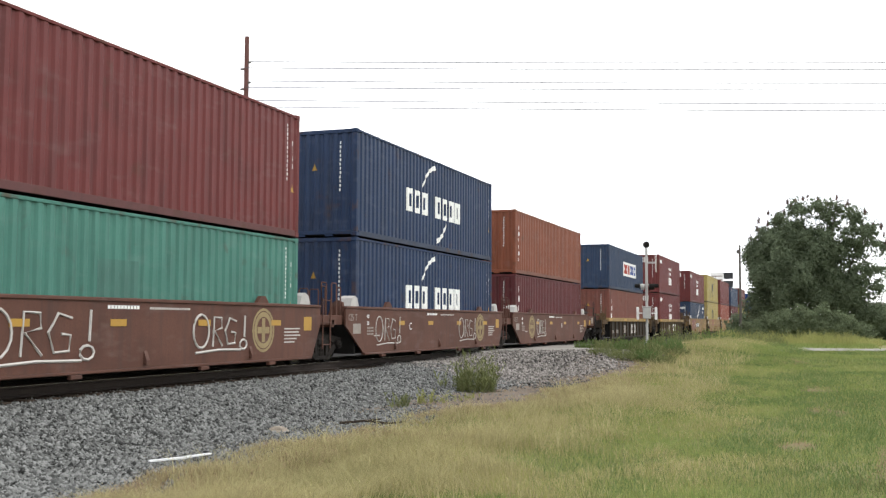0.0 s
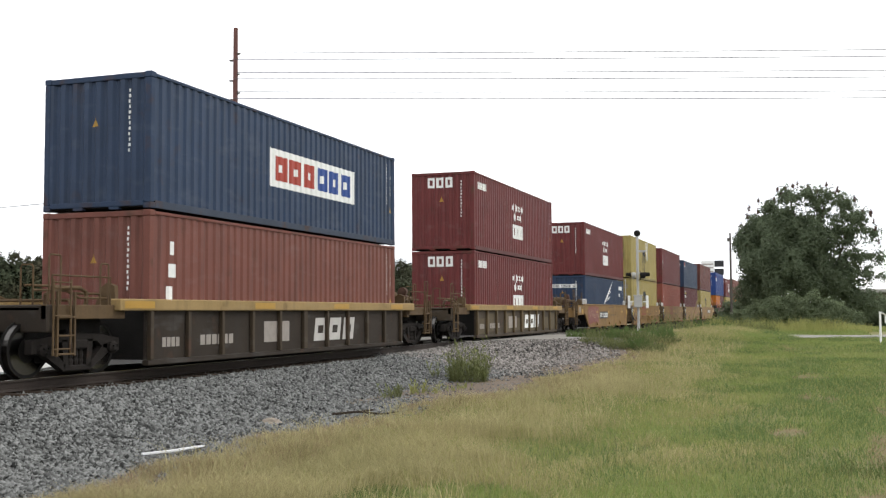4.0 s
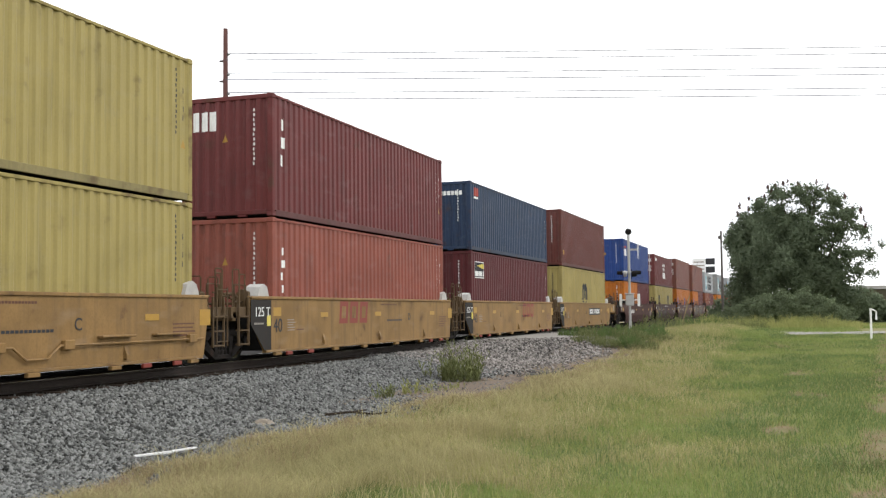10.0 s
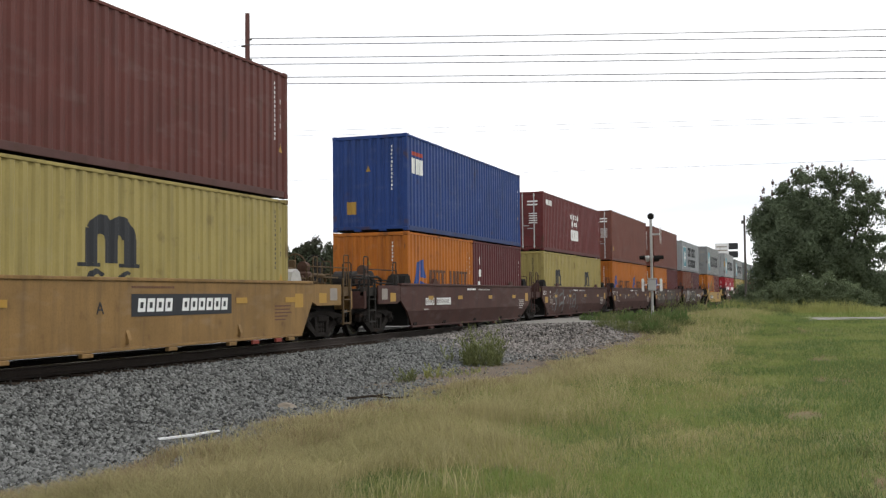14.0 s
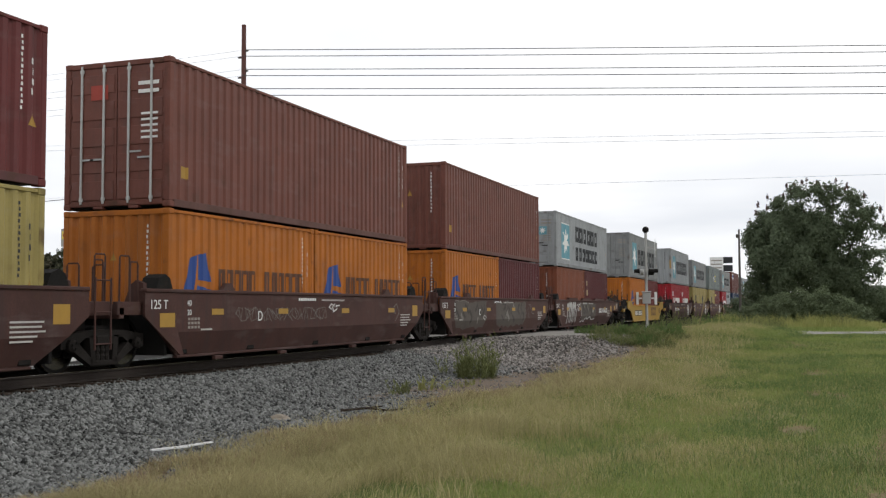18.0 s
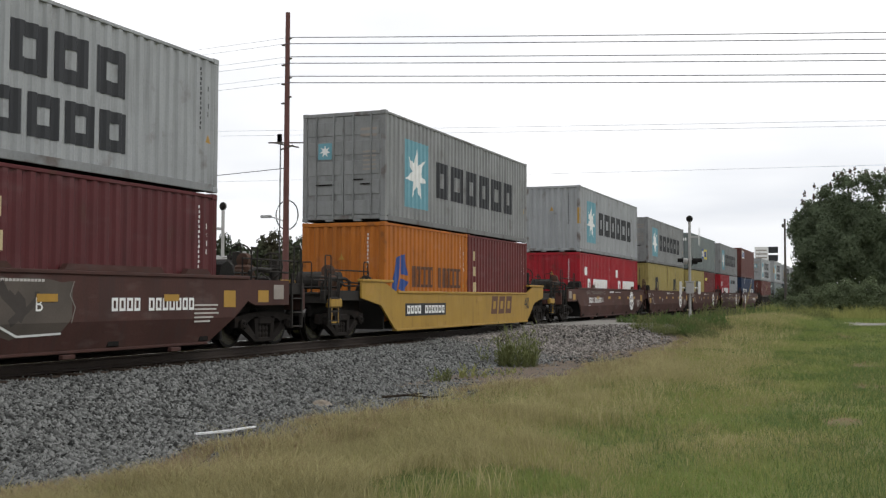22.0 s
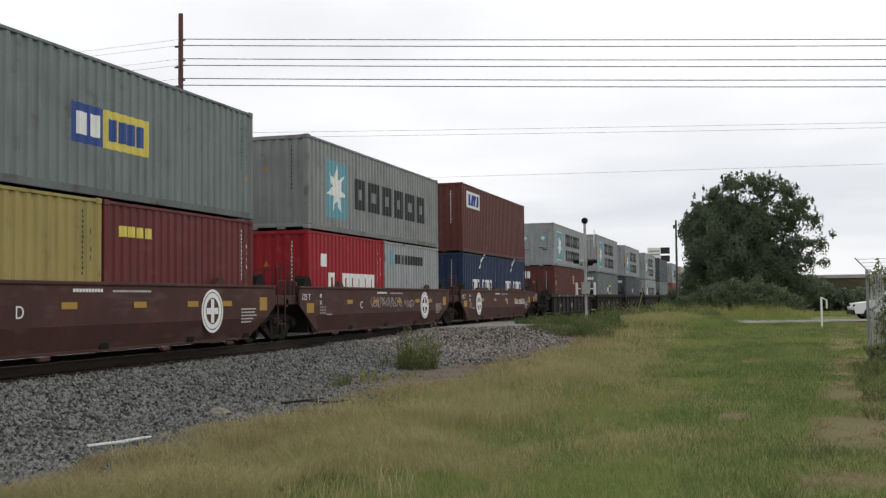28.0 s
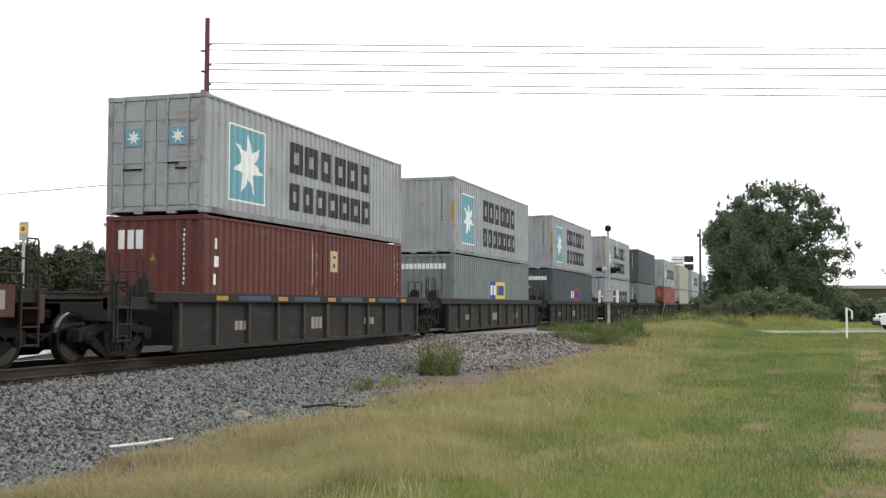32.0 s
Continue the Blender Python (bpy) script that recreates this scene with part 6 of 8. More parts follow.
GREY_STAR = "light grey container with white star and dark blocks"
train = [
    (-164.95, well_car("brown", None, "joint", "joint", False, "weathered brown well car with white spray tags and cream seal", "tag seal_far old"),
     [box40("teal", LOW, "patched", False, "teal green ribbed steel container with faded patches")], [box40("maroon", TALL, "plain", False, "maroon ribbed steel container with yellow notices")]),
    (-149.48, well_car("brown", "C", "joint", "joint", False, "weathered brown well car with white spray tags and cream seal", "tag seal_far old"),
     [box40("navy", TALL, "swoosh", False, "navy blue ribbed container with white letter bars and arcs")], [box40("navy", TALL, "swoosh", False, "navy blue ribbed container with white letter bars and arcs")]),
    (-134.02, well_car("brown", "B", "joint", "end", True, "weathered brown well car with a small white spray tag", "tag near seal old"),
     [box40("dark_maroon", LOW, "column", False, "dark maroon container with white upright marking bars")], [box40("rust_orange", LOW, "slab", False, "faded rust orange container with white upright marking bars")]),
    (-114.1, ribbed_car("old_grimy", 2.05, 2.05, "end", "end", "blackened old yellow well car with upright side ribs", mark=True),
     [box40("faded_brown", LOW, "stripe", False, "faded brown red ribbed container with scuffed sides")], [box40("steel_blue", LOW, "panel", False, "steel blue container with a white panel of red and blue bars")]),
    (-94.15, ribbed_car("old_yellow", 2.05, 2.05, "end", "end", "old faded yellow well car with upright side ribs", mark=True),
     [box40("maroon", TALL, "seven", False, "maroon container with seven white stars and letter bars")], [box40("maroon", TALL, "seven", False, "maroon container with seven white stars and letter bars")]),
    (-74.35, well_car("yellow", "B", "end", "joint", True, "dirty yellow well car with red bubble graffiti", "bubble"),
     [box40("steel_blue", LOW, "wing", False, "dark blue container with a white wing mark")], [box40("maroon", TALL, "seven", False, "maroon container with seven white stars and letter bars")]),
    (-58.88, well_car("yellow", "C", "joint", "joint", False, "dirty yellow well car with a black end plate and side pipe", "wordmark piped"),
     [box40("yellow", TALL, "crescent", True, "pale yellow container with dark arches")], [box40("yellow", TALL, "crescent", False, "pale yellow container with dark arches mark")]),
    (-43.29, well_car("yellow", "D", "joint", "joint", False, "dirty yellow well car with a black end plate", "wordmark"),
     [box40("brick", TALL, "slab", False, "brick red container with white upright marking bars")], [box40("maroon", TALL, "column", False, "maroon container with white upright marking bars")]),
    (-27.84, well_car("yellow", "E", "joint", "joint", False, "dirty yellow well car with a black end plate", "wordmark_far"),
     [box40("dark_maroon", TALL, "beacon", False, "dark maroon container with a black and yellow panel")], [box40("steel_blue", LOW, "small_red", False, "dark steel blue container with a small red panel")]),
    (-12.35, well_car("yellow", "A", "joint", "end", True, "dirty yellow well car with a black number panel", "plate"),
     [box40("yellow", TALL, "crescent", False, "pale yellow container with dark arches mark")], [box40("brown_red", TALL, "plain", False, "brown red ribbed steel container with yellow notices")]),
    (7.18, well_car("brown_dark", "A", "end", "joint", True, "grimy brown steel well car with white number bars", "number_near"),
     [box20("orange", "lion", "orange short container with a blue mark and brown bars"), box20("dark_maroon", "stripe", "dark maroon short container")], [box40("blue", TALL, "eagle", False, "royal blue container with a white and red mark")]),
    (23.03, well_car("brown_dark", "E", "joint", "joint", False, "grimy brown well car covered in pale blue scrawls", "scrawl blue"),
     [box20("yellow", "crescent_low", "pale yellow short container with dark arches mark"), box20("yellow", "crescent_low", "pale yellow short container with dark arches mark")], [box40("maroon", LOW, "seven", True, "maroon container with seven white stars and closed doors")]),
    (38.60, well_car("brown_dark", "D", "joint", "joint", False, "grimy brown well car with faint chalky scrawls", "scrawl"),
     [box20("orange", "lion", "orange short container with a blue mark and brown bars"), box20("orange", "lion", "orange short container with a blue mark and brown bars")], [box40("faded_brown", TALL, "plain", True, "dull brown red container with closed doors and bright locking bars")]),
    (54.20, well_car("brown_dark", "C", "joint", "joint", False, "grimy brown well car with painted-over grey patches", "mural"),
     [box20("orange", "lion", "orange short container with a blue mark and brown bars"), box20("dark_maroon", "plain", "dark maroon short container")], [box40("faded_brown", TALL, "plain", False, "dull brown red ribbed steel container with yellow notices")]),
    (69.66, well_car("brown_dark", "B", "joint", "end", True, "grimy brown well car with white and grey graffiti", "throw number"),
     [box20("rust_orange", "plain", "rust orange short container"), box20("dark_maroon", "gold", "dark maroon short container with upright bars")], [box40("grey", LOW, "star_tall", True, GREY_STAR)]),
    (89.42, taper_car("bright yellow single well car with tapered side sills"),
     [box20("orange", "lion", "orange short container with a blue mark and brown bars"), box20("maroon", "gold", "maroon short container with cream upright bars")], [box40("old_grey", TALL, "star", True, GREY_STAR)]),
    (109.24, well_car("brown_mid", "A", "end", "joint", True, "weathered brown well car with a white round seal", "seal_far number_near toploop"),
     [box20("red", "k", "bright red short container with white letter bars"), box20("red", "k", "bright red short container with white letter bars")], [box40("grey", TALL, "star", False, GREY_STAR)]),
    (124.50, well_car("brown_mid", "E", "joint", "joint", False, "weathered brown well car with a white round seal", "seal_far"),
     [box20("yellow", "crescent_low", "pale yellow short container with dark arches mark"), box20("yellow", "crescent_low", "pale yellow short container with dark arches mark")], [box40("old_grey", LOW, "star", True, GREY_STAR)]),
    (140.09, well_car("brown_mid", "D", "joint", "joint", False, "weathered brown well car with a white round seal", "seal_far"),
     [box20("yellow", "crescent_low", "pale yellow short container with dark arches mark"), box20("maroon", "yellow_tag", "maroon short container with small yellow bars")], [box40("green_grey", LOW, "sign", False, "green grey container with a blue and yellow sign panel")]),
    (155.55, well_car("brown_mid", "C", "joint", "joint", False, "weathered brown well car with seal and faint scrawls", "seal_far scrawl"),
     [box20("red", "k", "bright red short container with white letter bars"), box20("grey", "line", "light grey short container with small dark bars")], [box40("old_grey", LOW, "star", False, GREY_STAR)]),
    (171.25, well_car("brown_mid", "B", "joint", "end", True, "weathered brown well car with a white round seal", "seal number"),
     [box20("navy", "swoosh", "navy blue short container with white letter bars"), box20("navy", "swoosh", "navy blue short container with white letter bars")], [box40("brown_red", TALL, "plate", False, "brown red container with a white and blue brand plate")]),
    (191.86, ribbed_car("black", 1.6, 1.0, "end", "joint", "weathered black well car with upright side ribs", 14.2, stripes=True),
     [box20("brown_red", "column", "brown red short container with white bars"), box20("brown_red", "mini", "brown red short container with a small cream panel")], [box40("grey", LOW, "star_tall", True, GREY_STAR)]),
    (209.82, ribbed_car("black", 1.0, 1.0, "joint", "joint", "weathered black well car with upright side ribs", 14.2),
     [box40("green_grey", LOW, "sign", False, "green grey container with a blue and yellow sign panel")], [box40("grey", TALL, "star_tall", False, GREY_STAR)]),
    (227.7, ribbed_car("black", 1.0, 1.0, "joint", "joint", "weathered black well car with upright side ribs", 14.2),
     [box40("slate", LOW, "sign_red", False, "slate grey container with a blue and red sign panel")], [box40("grey", TALL, "star_tall", False, GREY_STAR)]),
    (245.6, ribbed_car("black", 1.0, 1.0, "joint", "joint", "weathered black well car with upright side ribs", 14.2),
     [box40("grey", LOW, "star", False, GREY_STAR)], [box40("grey", TALL, "star_tall", False, GREY_STAR)]),
    (263.5, ribbed_car("black", 1.0, 1.6, "joint", "end", "weathered black well car with upright side ribs", 14.2),
     [box40("green_grey", LOW, "plain", False, "green grey ribbed steel container")], [box40("slate", TALL, "plain", False, "slate grey ribbed steel container")]),
    (284.0, ribbed_car("black", 1.6, 1.0, "end", "joint", "weathered black well car with upright side ribs", 14.2),
     [box40("brick", LOW, "plain", False, "brick red ribbed steel container")], [box40("grey", TALL, "star", False, GREY_STAR)]),
    (302.0, ribbed_car("black", 1.0, 1.0, "joint", "joint", "weathered black well car with upright side ribs", 14.2),
     [box40("cream", LOW, "plain", False, "cream white ribbed steel container")], [box40("cream", TALL, "plain", False, "cream white ribbed steel container")]),
    (320.0, ribbed_car("black", 1.0, 1.0, "joint", "joint", "weathered black well car with upright side ribs", 14.2),
     [box40("grey", LOW, "star", False, GREY_STAR)], [box40("grey", TALL, "star", False, GREY_STAR)]),
    (338.0, ribbed_car("black", 1.0, 1.6, "joint", "end", "weathered black well car with upright side ribs", 14.2),
     [box40("steel_blue", LOW, "plain", False, "steel blue ribbed steel container")], [box40("grey", TALL, "star", False, GREY_STAR)]),
]
for s, car_thing, bottom, top in train:
    MOVING.append((car_thing, s, 0.0))
    load(s, bottom, top)


# ---- the ground ----
def smooth(a, b, v):
    k = min(max((v - a) / (b - a), 0.0), 1.0)
    return k * k * (3 - 2 * k)


ROAD = [(-60.0, 22.0), (-30.0, 31.5), (-20.0, 37.0), (TRACK_X, 42.2), (-8.0, 48.6), (-3.0, 56.3), (2.0, 60.3), (8.0, 63.6), (30.0, 74.0), (70.0, 92.0)]    # the road's centre line


def road_y(x):
    """The road's centre and the cosine of its slope at x."""
    for (x0, y0), (x1, y1) in zip(ROAD, ROAD[1:]):
        if x <= x1 or (x1, y1) == ROAD[-1]:
            k = (x - x0) / (x1 - x0)
            return y0 + (y1 - y0) * k, (x1 - x0) / math.hypot(x1 - x0, y1 - y0)


def ground_z(x, y):
    """Height of the natural ground: low by the camera, rising to the road and level with the rails at the crossing."""
    z = -0.75 + 0.35 * smooth(30, 52, y)
    near_track = 1 - smooth(1.6, 4.6, abs(x - TRACK_X))
    z += near_track * (-0.27 - z)
    yc, cs = road_y(x)
    off = abs(y - yc) * cs
    k = (1 - smooth(3.2, 7.5, off)) * (1 - smooth(4.0, 16.0, abs(x - TRACK_X)))
    z += k * (-0.10 - z)
    if x > -7.5:
        z += 0.05 * noise.noise(Vector((x * 0.35, y * 0.22, 3.0)))
    return z


def axis_lines(lo, hi, fine_lo, fine_hi, step):
    vals = list(np.arange(fine_lo, fine_hi + step, step))
    v, d = fine_hi + step, step
    while v < hi:
        d *= 1.35
        v += d
        vals.append(v)
    v, d = fine_lo, step
    while v > lo:
        d *= 1.35
        v -= d
        vals.insert(0, v)
    return vals


xs, ys = axis_lines(-1800, 1800, -20, 12, 0.5), axis_lines(-600, 2600, 4, 80, 0.7)
gv = np.array([(x, y, ground_z(x, y)) for y in ys for x in xs])
nx = len(xs)
gf = np.array([(j * nx + i, j * nx + i + 1, (j + 1) * nx + i + 1, (j + 1) * nx + i) for j in range(len(ys) - 1) for i in range(nx - 1)])
ground = soup("ground", gv, gf, SOIL)
tagged(ground, "rough green and straw grass over soil", "ground", kind="structure")


def strip(name, mat, x0, x1, y0, y1, lift, label, step=0.8, rough=0.0, edge=0.0):
    """A sheet that follows the ground a little above it."""
    nxs, nys = max(2, int((x1 - x0) / 0.35)), max(2, int((y1 - y0) / step))
    vs = []
    for j in range(nys + 1):
        for i in range(nxs + 1):
            x, y = x0 + (x1 - x0) * i / nxs, y0 + (y1 - y0) * j / nys
            if edge and i in (0, nxs):
                x += edge * noise.noise(Vector((i * 3.1, y * 0.5, 0)))
            vs.append((x, y, ground_z(x, y) + lift + rough * noise.noise(Vector((x * 1.3, y * 1.3, 7)))))
    fs = [(j * (nxs + 1) + i, j * (nxs + 1) + i + 1, (j + 1) * (nxs + 1) + i + 1, (j + 1) * (nxs + 1) + i) for j in range(nys) for i in range(nxs)]
    return tagged(soup(name, np.array(vs), np.array(fs), mat), label, name, kind="structure")


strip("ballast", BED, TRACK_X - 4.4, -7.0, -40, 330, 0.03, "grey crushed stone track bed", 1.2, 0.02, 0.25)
strip("dirt_verge", DUST, -8.6, -5.9, 19.2, 44, 0.05, "dusty bare soil beside the ballast", 0.6, 0.02, 0.45)

# the road over the crossing
rv, rf = [], []
for j in range(181):
    px = -58 + j * 0.7
    py = sum(road_y(px + d)[0] for d in (-3, -1.5, 0, 1.5, 3)) / 5
    slope = (road_y(px + 2)[0] - road_y(px - 2)[0]) / 4
    out_way = Vector((-slope, 1)).normalized()
    for o in (-3.7, -1.8, 0, 1.8, 3.7):
        o *= 1 - 0.35 * smooth(-6, 0, px)
        qx, qy = px + out_way.x * o, py + out_way.y * o
        rv.append((qx, qy, max(ground_z(qx, qy), -0.42) + 0.08 - 0.02 * abs(o) / 3))
for j in range(180):
    for i in range(4):
        rf.append((j * 5 + i, j * 5 + i + 1, j * 5 + i + 6, j * 5 + i + 5))
tagged(soup("road", np.array(rv), np.array(rf), ASPHALT), "worn pale asphalt road over the level crossing", "road", kind="structure")

# rails and sleepers
RAIL = [(-0.075, -0.18), (0.075, -0.18), (0.07, -0.165), (0.012, -0.145), (0.010, -0.045), (0.036, -0.035), (0.036, -0.004), (-0.036, -0.004), (-0.036, -0.035), (-0.010, -0.045), (-0.012, -0.145), (-0.07, -0.165)]
for sx in (-1, 1):
    x = TRACK_X + sx * 0.7535
    r = thing("rail", "rusty steel rail with a polished running surface", "rail", "rails of the track", "structure")
    part("rail_web", Shape().prism([(x + a, b) for a, b in RAIL], "y", -40, 330), RAIL_WEB, r)
    part("rail_head", Shape().box(x - 0.03, x + 0.03, -40, 330, -0.0035, 0.0), RAIL_TOP, r, "bright polished rail head")
tie_mesh = Shape().box(-1.3, 1.3, -0.11, 0.11, -0.36, -0.185, 0.02).mesh("sleeper")
track_bed = thing("sleepers", "dark timber sleepers under the rails", "sleepers", kind="structure")
for i in range(150):
    t = part("sleeper", tie_mesh, TIE, track_bed, "", (TRACK_X + random.uniform(-0.03, 0.03), 4 + i * 0.55, 0))
    t.rotation_euler = (0, 0, random.uniform(-0.015, 0.015))

# crossing planks between and beside the rails
cross_y = 42.2
planks = thing("crossing_panels", "grey timber panels filling the level crossing", "crossing", kind="structure")
for o in (-0.45, 0.0, 0.45, 1.15, -1.15):
    part("panel", Shape().box(TRACK_X + o - 0.19, TRACK_X + o + 0.19, cross_y - 6.0, cross_y + 6.0, -0.2, -0.012, 0.01), ASPHALT, planks)


# ---- stones, grass and weeds ----
rs = np.random.RandomState(4)


def heights(x, y):
    return np.array([ground_z(a, b) for a, b in zip(x, y)])


def stones(name, count, x0, x1, y0, y1, size, mat, label, power=1.0, deep=0.0):
    """Broken stones: octahedra pushed out of shape, lying on the bed."""
    base = np.array([(1, 0, 0), (-1, 0, 0), (0, 1, 0), (0, -1, 0), (0, 0, 1), (0, 0, -1)], float)
    faces = np.array([(0, 2, 4), (2, 1, 4), (1, 3, 4), (3, 0, 4), (2, 0, 5), (1, 2, 5), (3, 1, 5), (0, 3, 5)])
    y = y0 + (y1 - y0) * rs.rand(count) ** power
    x = x0 + (x1 - x0) * rs.rand(count)
    # bare dirt past the ballast's shoulder beyond 19 m: only a scatter of stones lies there
    lim = -6.6 - 1.6 * np.clip((y - 17.5) / 4.0, 0, 1) + 1.3 * np.clip((y - 31) / 6.0, 0, 1) + 0.22 * np.sin(y * 1.7) + 0.12 * np.sin(y * 4.1)
    clear = np.array([abs(b - road_y(a)[0]) * road_y(a)[1] > 3.6 for a, b in zip(x, y)])
    keep = clear & ((x < lim + 0.25 * rs.randn(count)) | (rs.rand(count) < 0.07))
    x, y = x[keep], y[keep]
    count = len(x)
    z = heights(x, y) + 0.03 + 0.01 * rs.rand(count) + 0.03 * np.clip(y - 27, 0, 1)
    s = size * (0.6 + 0.8 * rs.rand(count))
    v = base[None] * (0.55 + 0.6 * rs.rand(count, 6, 1)) + 0.22 * rs.randn(count, 6, 3)
    v *= np.stack([0.5 + 0.4 * rs.rand(count), 0.5 + 0.4 * rs.rand(count), 0.35 + 0.3 * rs.rand(count)], 1)[:, None]
    a = rs.rand(count) * 6.283
    c, sn = np.cos(a)[:, None], np.sin(a)[:, None]
    v = np.stack([v[..., 0] * c - v[..., 1] * sn, v[..., 0] * sn + v[..., 1] * c, v[..., 2]], -1) * s[:, None, None]
    v += np.stack([x, y, z], 1)[:, None]
    f = faces[None] + 6 * np.arange(count)[:, None, None]
    return tagged(soup(name, v.reshape(-1, 3), f.reshape(-1, 3), mat), label, "stones", kind="stuff")


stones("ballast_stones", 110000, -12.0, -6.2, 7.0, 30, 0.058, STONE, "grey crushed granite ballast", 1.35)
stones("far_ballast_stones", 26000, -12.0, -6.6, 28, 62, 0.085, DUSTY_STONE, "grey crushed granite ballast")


def blades(name, x, y, h, wide, mat, label, lean=0.5):
    """Grass: narrow bent blades of three faces, combed one way within a tuft."""
    n = len(x)
    z = heights(x, y)
    h = h * (0.55 + 0.75 * rs.rand(n))
    a = rs.rand(n) * 6.283
    ca, sa = np.cos(a), np.sin(a)
    w = wide * (0.6 + 0.8 * rs.rand(n)) * (0.6 + y / 22.0)
    bend = h * lean * (0.2 + rs.rand(n))
    b = 9.0 * patchy(x, y, 0.45, 3) + 1.6 * rs.randn(n)
    bx, by = np.cos(b) * bend, np.sin(b) * bend
    def row(k, width, up):
        return [np.stack([x + bx * k * k + s * ca * w * width, y + by * k * k + s * sa * w * width, z + h * up], 1) for s in (-0.5, 0.5)]
    p0, p1 = row(0, 1, -0.05)
    p2, p3 = row(0.55, 0.8, 0.55)
    p4 = np.stack([x + bx, y + by, z + h * (1 - 0.25 * lean)], 1)
    v = np.stack([p0, p1, p2, p3, p4], 1).reshape(-1, 3)
    k = 5 * np.arange(n)[:, None]
    f = np.concatenate([k + np.array([[0, 1, 3]]), k + np.array([[0, 3, 2]]), k + np.array([[2, 3, 4]])])
    return tagged(soup(name, v, f, mat), label, "grass", kind="stuff")


LATTICE = np.random.RandomState(11).rand(4, 96, 96)


def patchy(x, y, size, layer):
    """Soft patches about size metres across, from 0 to 1."""
    u, v = x / size + 400.0, y / (1.5 * size) + 400.0
    i, j = np.floor(u).astype(int), np.floor(v).astype(int)
    fu, fv = u - i, v - j
    fu, fv = fu * fu * (3 - 2 * fu), fv * fv * (3 - 2 * fv)
    g = LATTICE[layer]
    def at(di, dj):
        return g[(i + di) % 96, (j + dj) % 96]
    return (at(0, 0) * (1 - fu) + at(1, 0) * fu) * (1 - fv) + (at(0, 1) * (1 - fu) + at(1, 1) * fu) * fv


def lawn_edge(y):
    """Where the grass begins beside the ballast."""
    return -6.75 + 0.55 * np.clip((y - 17) / 5, 0, 1) + 0.2 * np.sin(y * 0.9) + 0.15 * np.sin(y * 2.3)


def worn(x, y):
    """How bare the ground is: a trodden strip along the fence and a few scars in the lawn."""
    k = np.clip((x - (0.07 * y - 0.55)) / 0.5, 0, 1) * np.clip((patchy(x, y, 0.9, 0) * 0.7 + patchy(x, y, 0.28, 1) * 0.3 - 0.40) / 0.28, 0, 1)
    for px, py, r in ((-0.38, 16.5, 0.22), (0.05, 22.6, 0.3), (-0.1, 30.0, 0.4), (-1.3, 44.0, 0.5)):
        k = np.maximum(k, np.clip(1.6 - np.sqrt(((x - px) / r) ** 2 + ((y - py) / (2.2 * r)) ** 2), 0, 1) * (patchy(x, y, 0.3, 1) > 0.35))
    return k


LAWN = 420000
gy = 6.2 + 54.5 * rs.rand(LAWN) ** 1.85
share = rs.rand(LAWN)
gx = lawn_edge(gy) + np.where(share < 0.05, -0.35 * rs.rand(LAWN) ** 2, (share ** 1.25) * (7.3 + 0.13 * gy))
off = gx - lawn_edge(gy)                      # metres in from the ballast
broad, fine = patchy(gx, gy, 1.5, 2), patchy(gx, gy, 0.42, 3)
dry = np.clip(1.08 + 0.22 * np.clip((16 - gy) / 6, 0, 1) - (off - 0.9) / 3.7 + 1.3 * (broad - 0.5) + 0.55 * (fine - 0.5) - 0.45 * np.clip((gy - 15) / 30, 0, 1), 0, 1)
dry = np.where((gx + 3.3) ** 2 / 0.7 + (gy - 9.2) ** 2 / 1.6 < 0.6 + fine, dry * 0.1, dry)
bare = worn(gx, gy)
luck = rs.rand(LAWN)
thinned = luck < 1 - 0.62 * bare
high = 0.06 + 0.07 * fine + 0.21 * dry * np.clip(0.35 + off / 1.2, 0.3, 1) * np.clip(1 - (off - 2.4) / 3.0, 0.15, 1) * np.clip(1 - (gy - 24) / 40, 0.7, 1) * (0.6 + 0.8 * fine)
high *= 1 - 0.45 * bare
high += (0.10 + 0.16 * broad) * np.clip((gy - 40) / 8, 0, 1) * np.clip((-0.6 - gx) / 1.5, 0, 1)      # left long below the road
kind_of = rs.rand(LAWN) * 0.8 + 0.1
dead_luck = rs.rand(LAWN)
straw = (kind_of < dry * (0.90 - 0.30 * np.clip((gy - 22) / 25, 0, 1))) & (dead_luck > bare)
matted = straw & (rs.rand(LAWN) < 0.55 * np.clip(1.15 - off / 1.5, 0, 1) * (0.5 + fine))      # dead thatch next to the stones
straw &= ~matted
olive = ~straw & ~matted & (kind_of < dry * 0.9 + 0.25) & (dead_luck > bare)
deep = np.clip(1.6 * patchy(gx, gy, 1.1, 0) - 0.45 + 0.6 * np.clip((gx + 1.6) / 1.2, 0, 1) * np.clip((40 - gy) / 15, 0, 1), 0, 0.9)
lush = ~straw & ~matted & ~olive & (rs.rand(LAWN) < deep) & (dead_luck > bare)
dead = matted | (~straw & ~olive & ~lush & (dead_luck < 0.92 * bare))
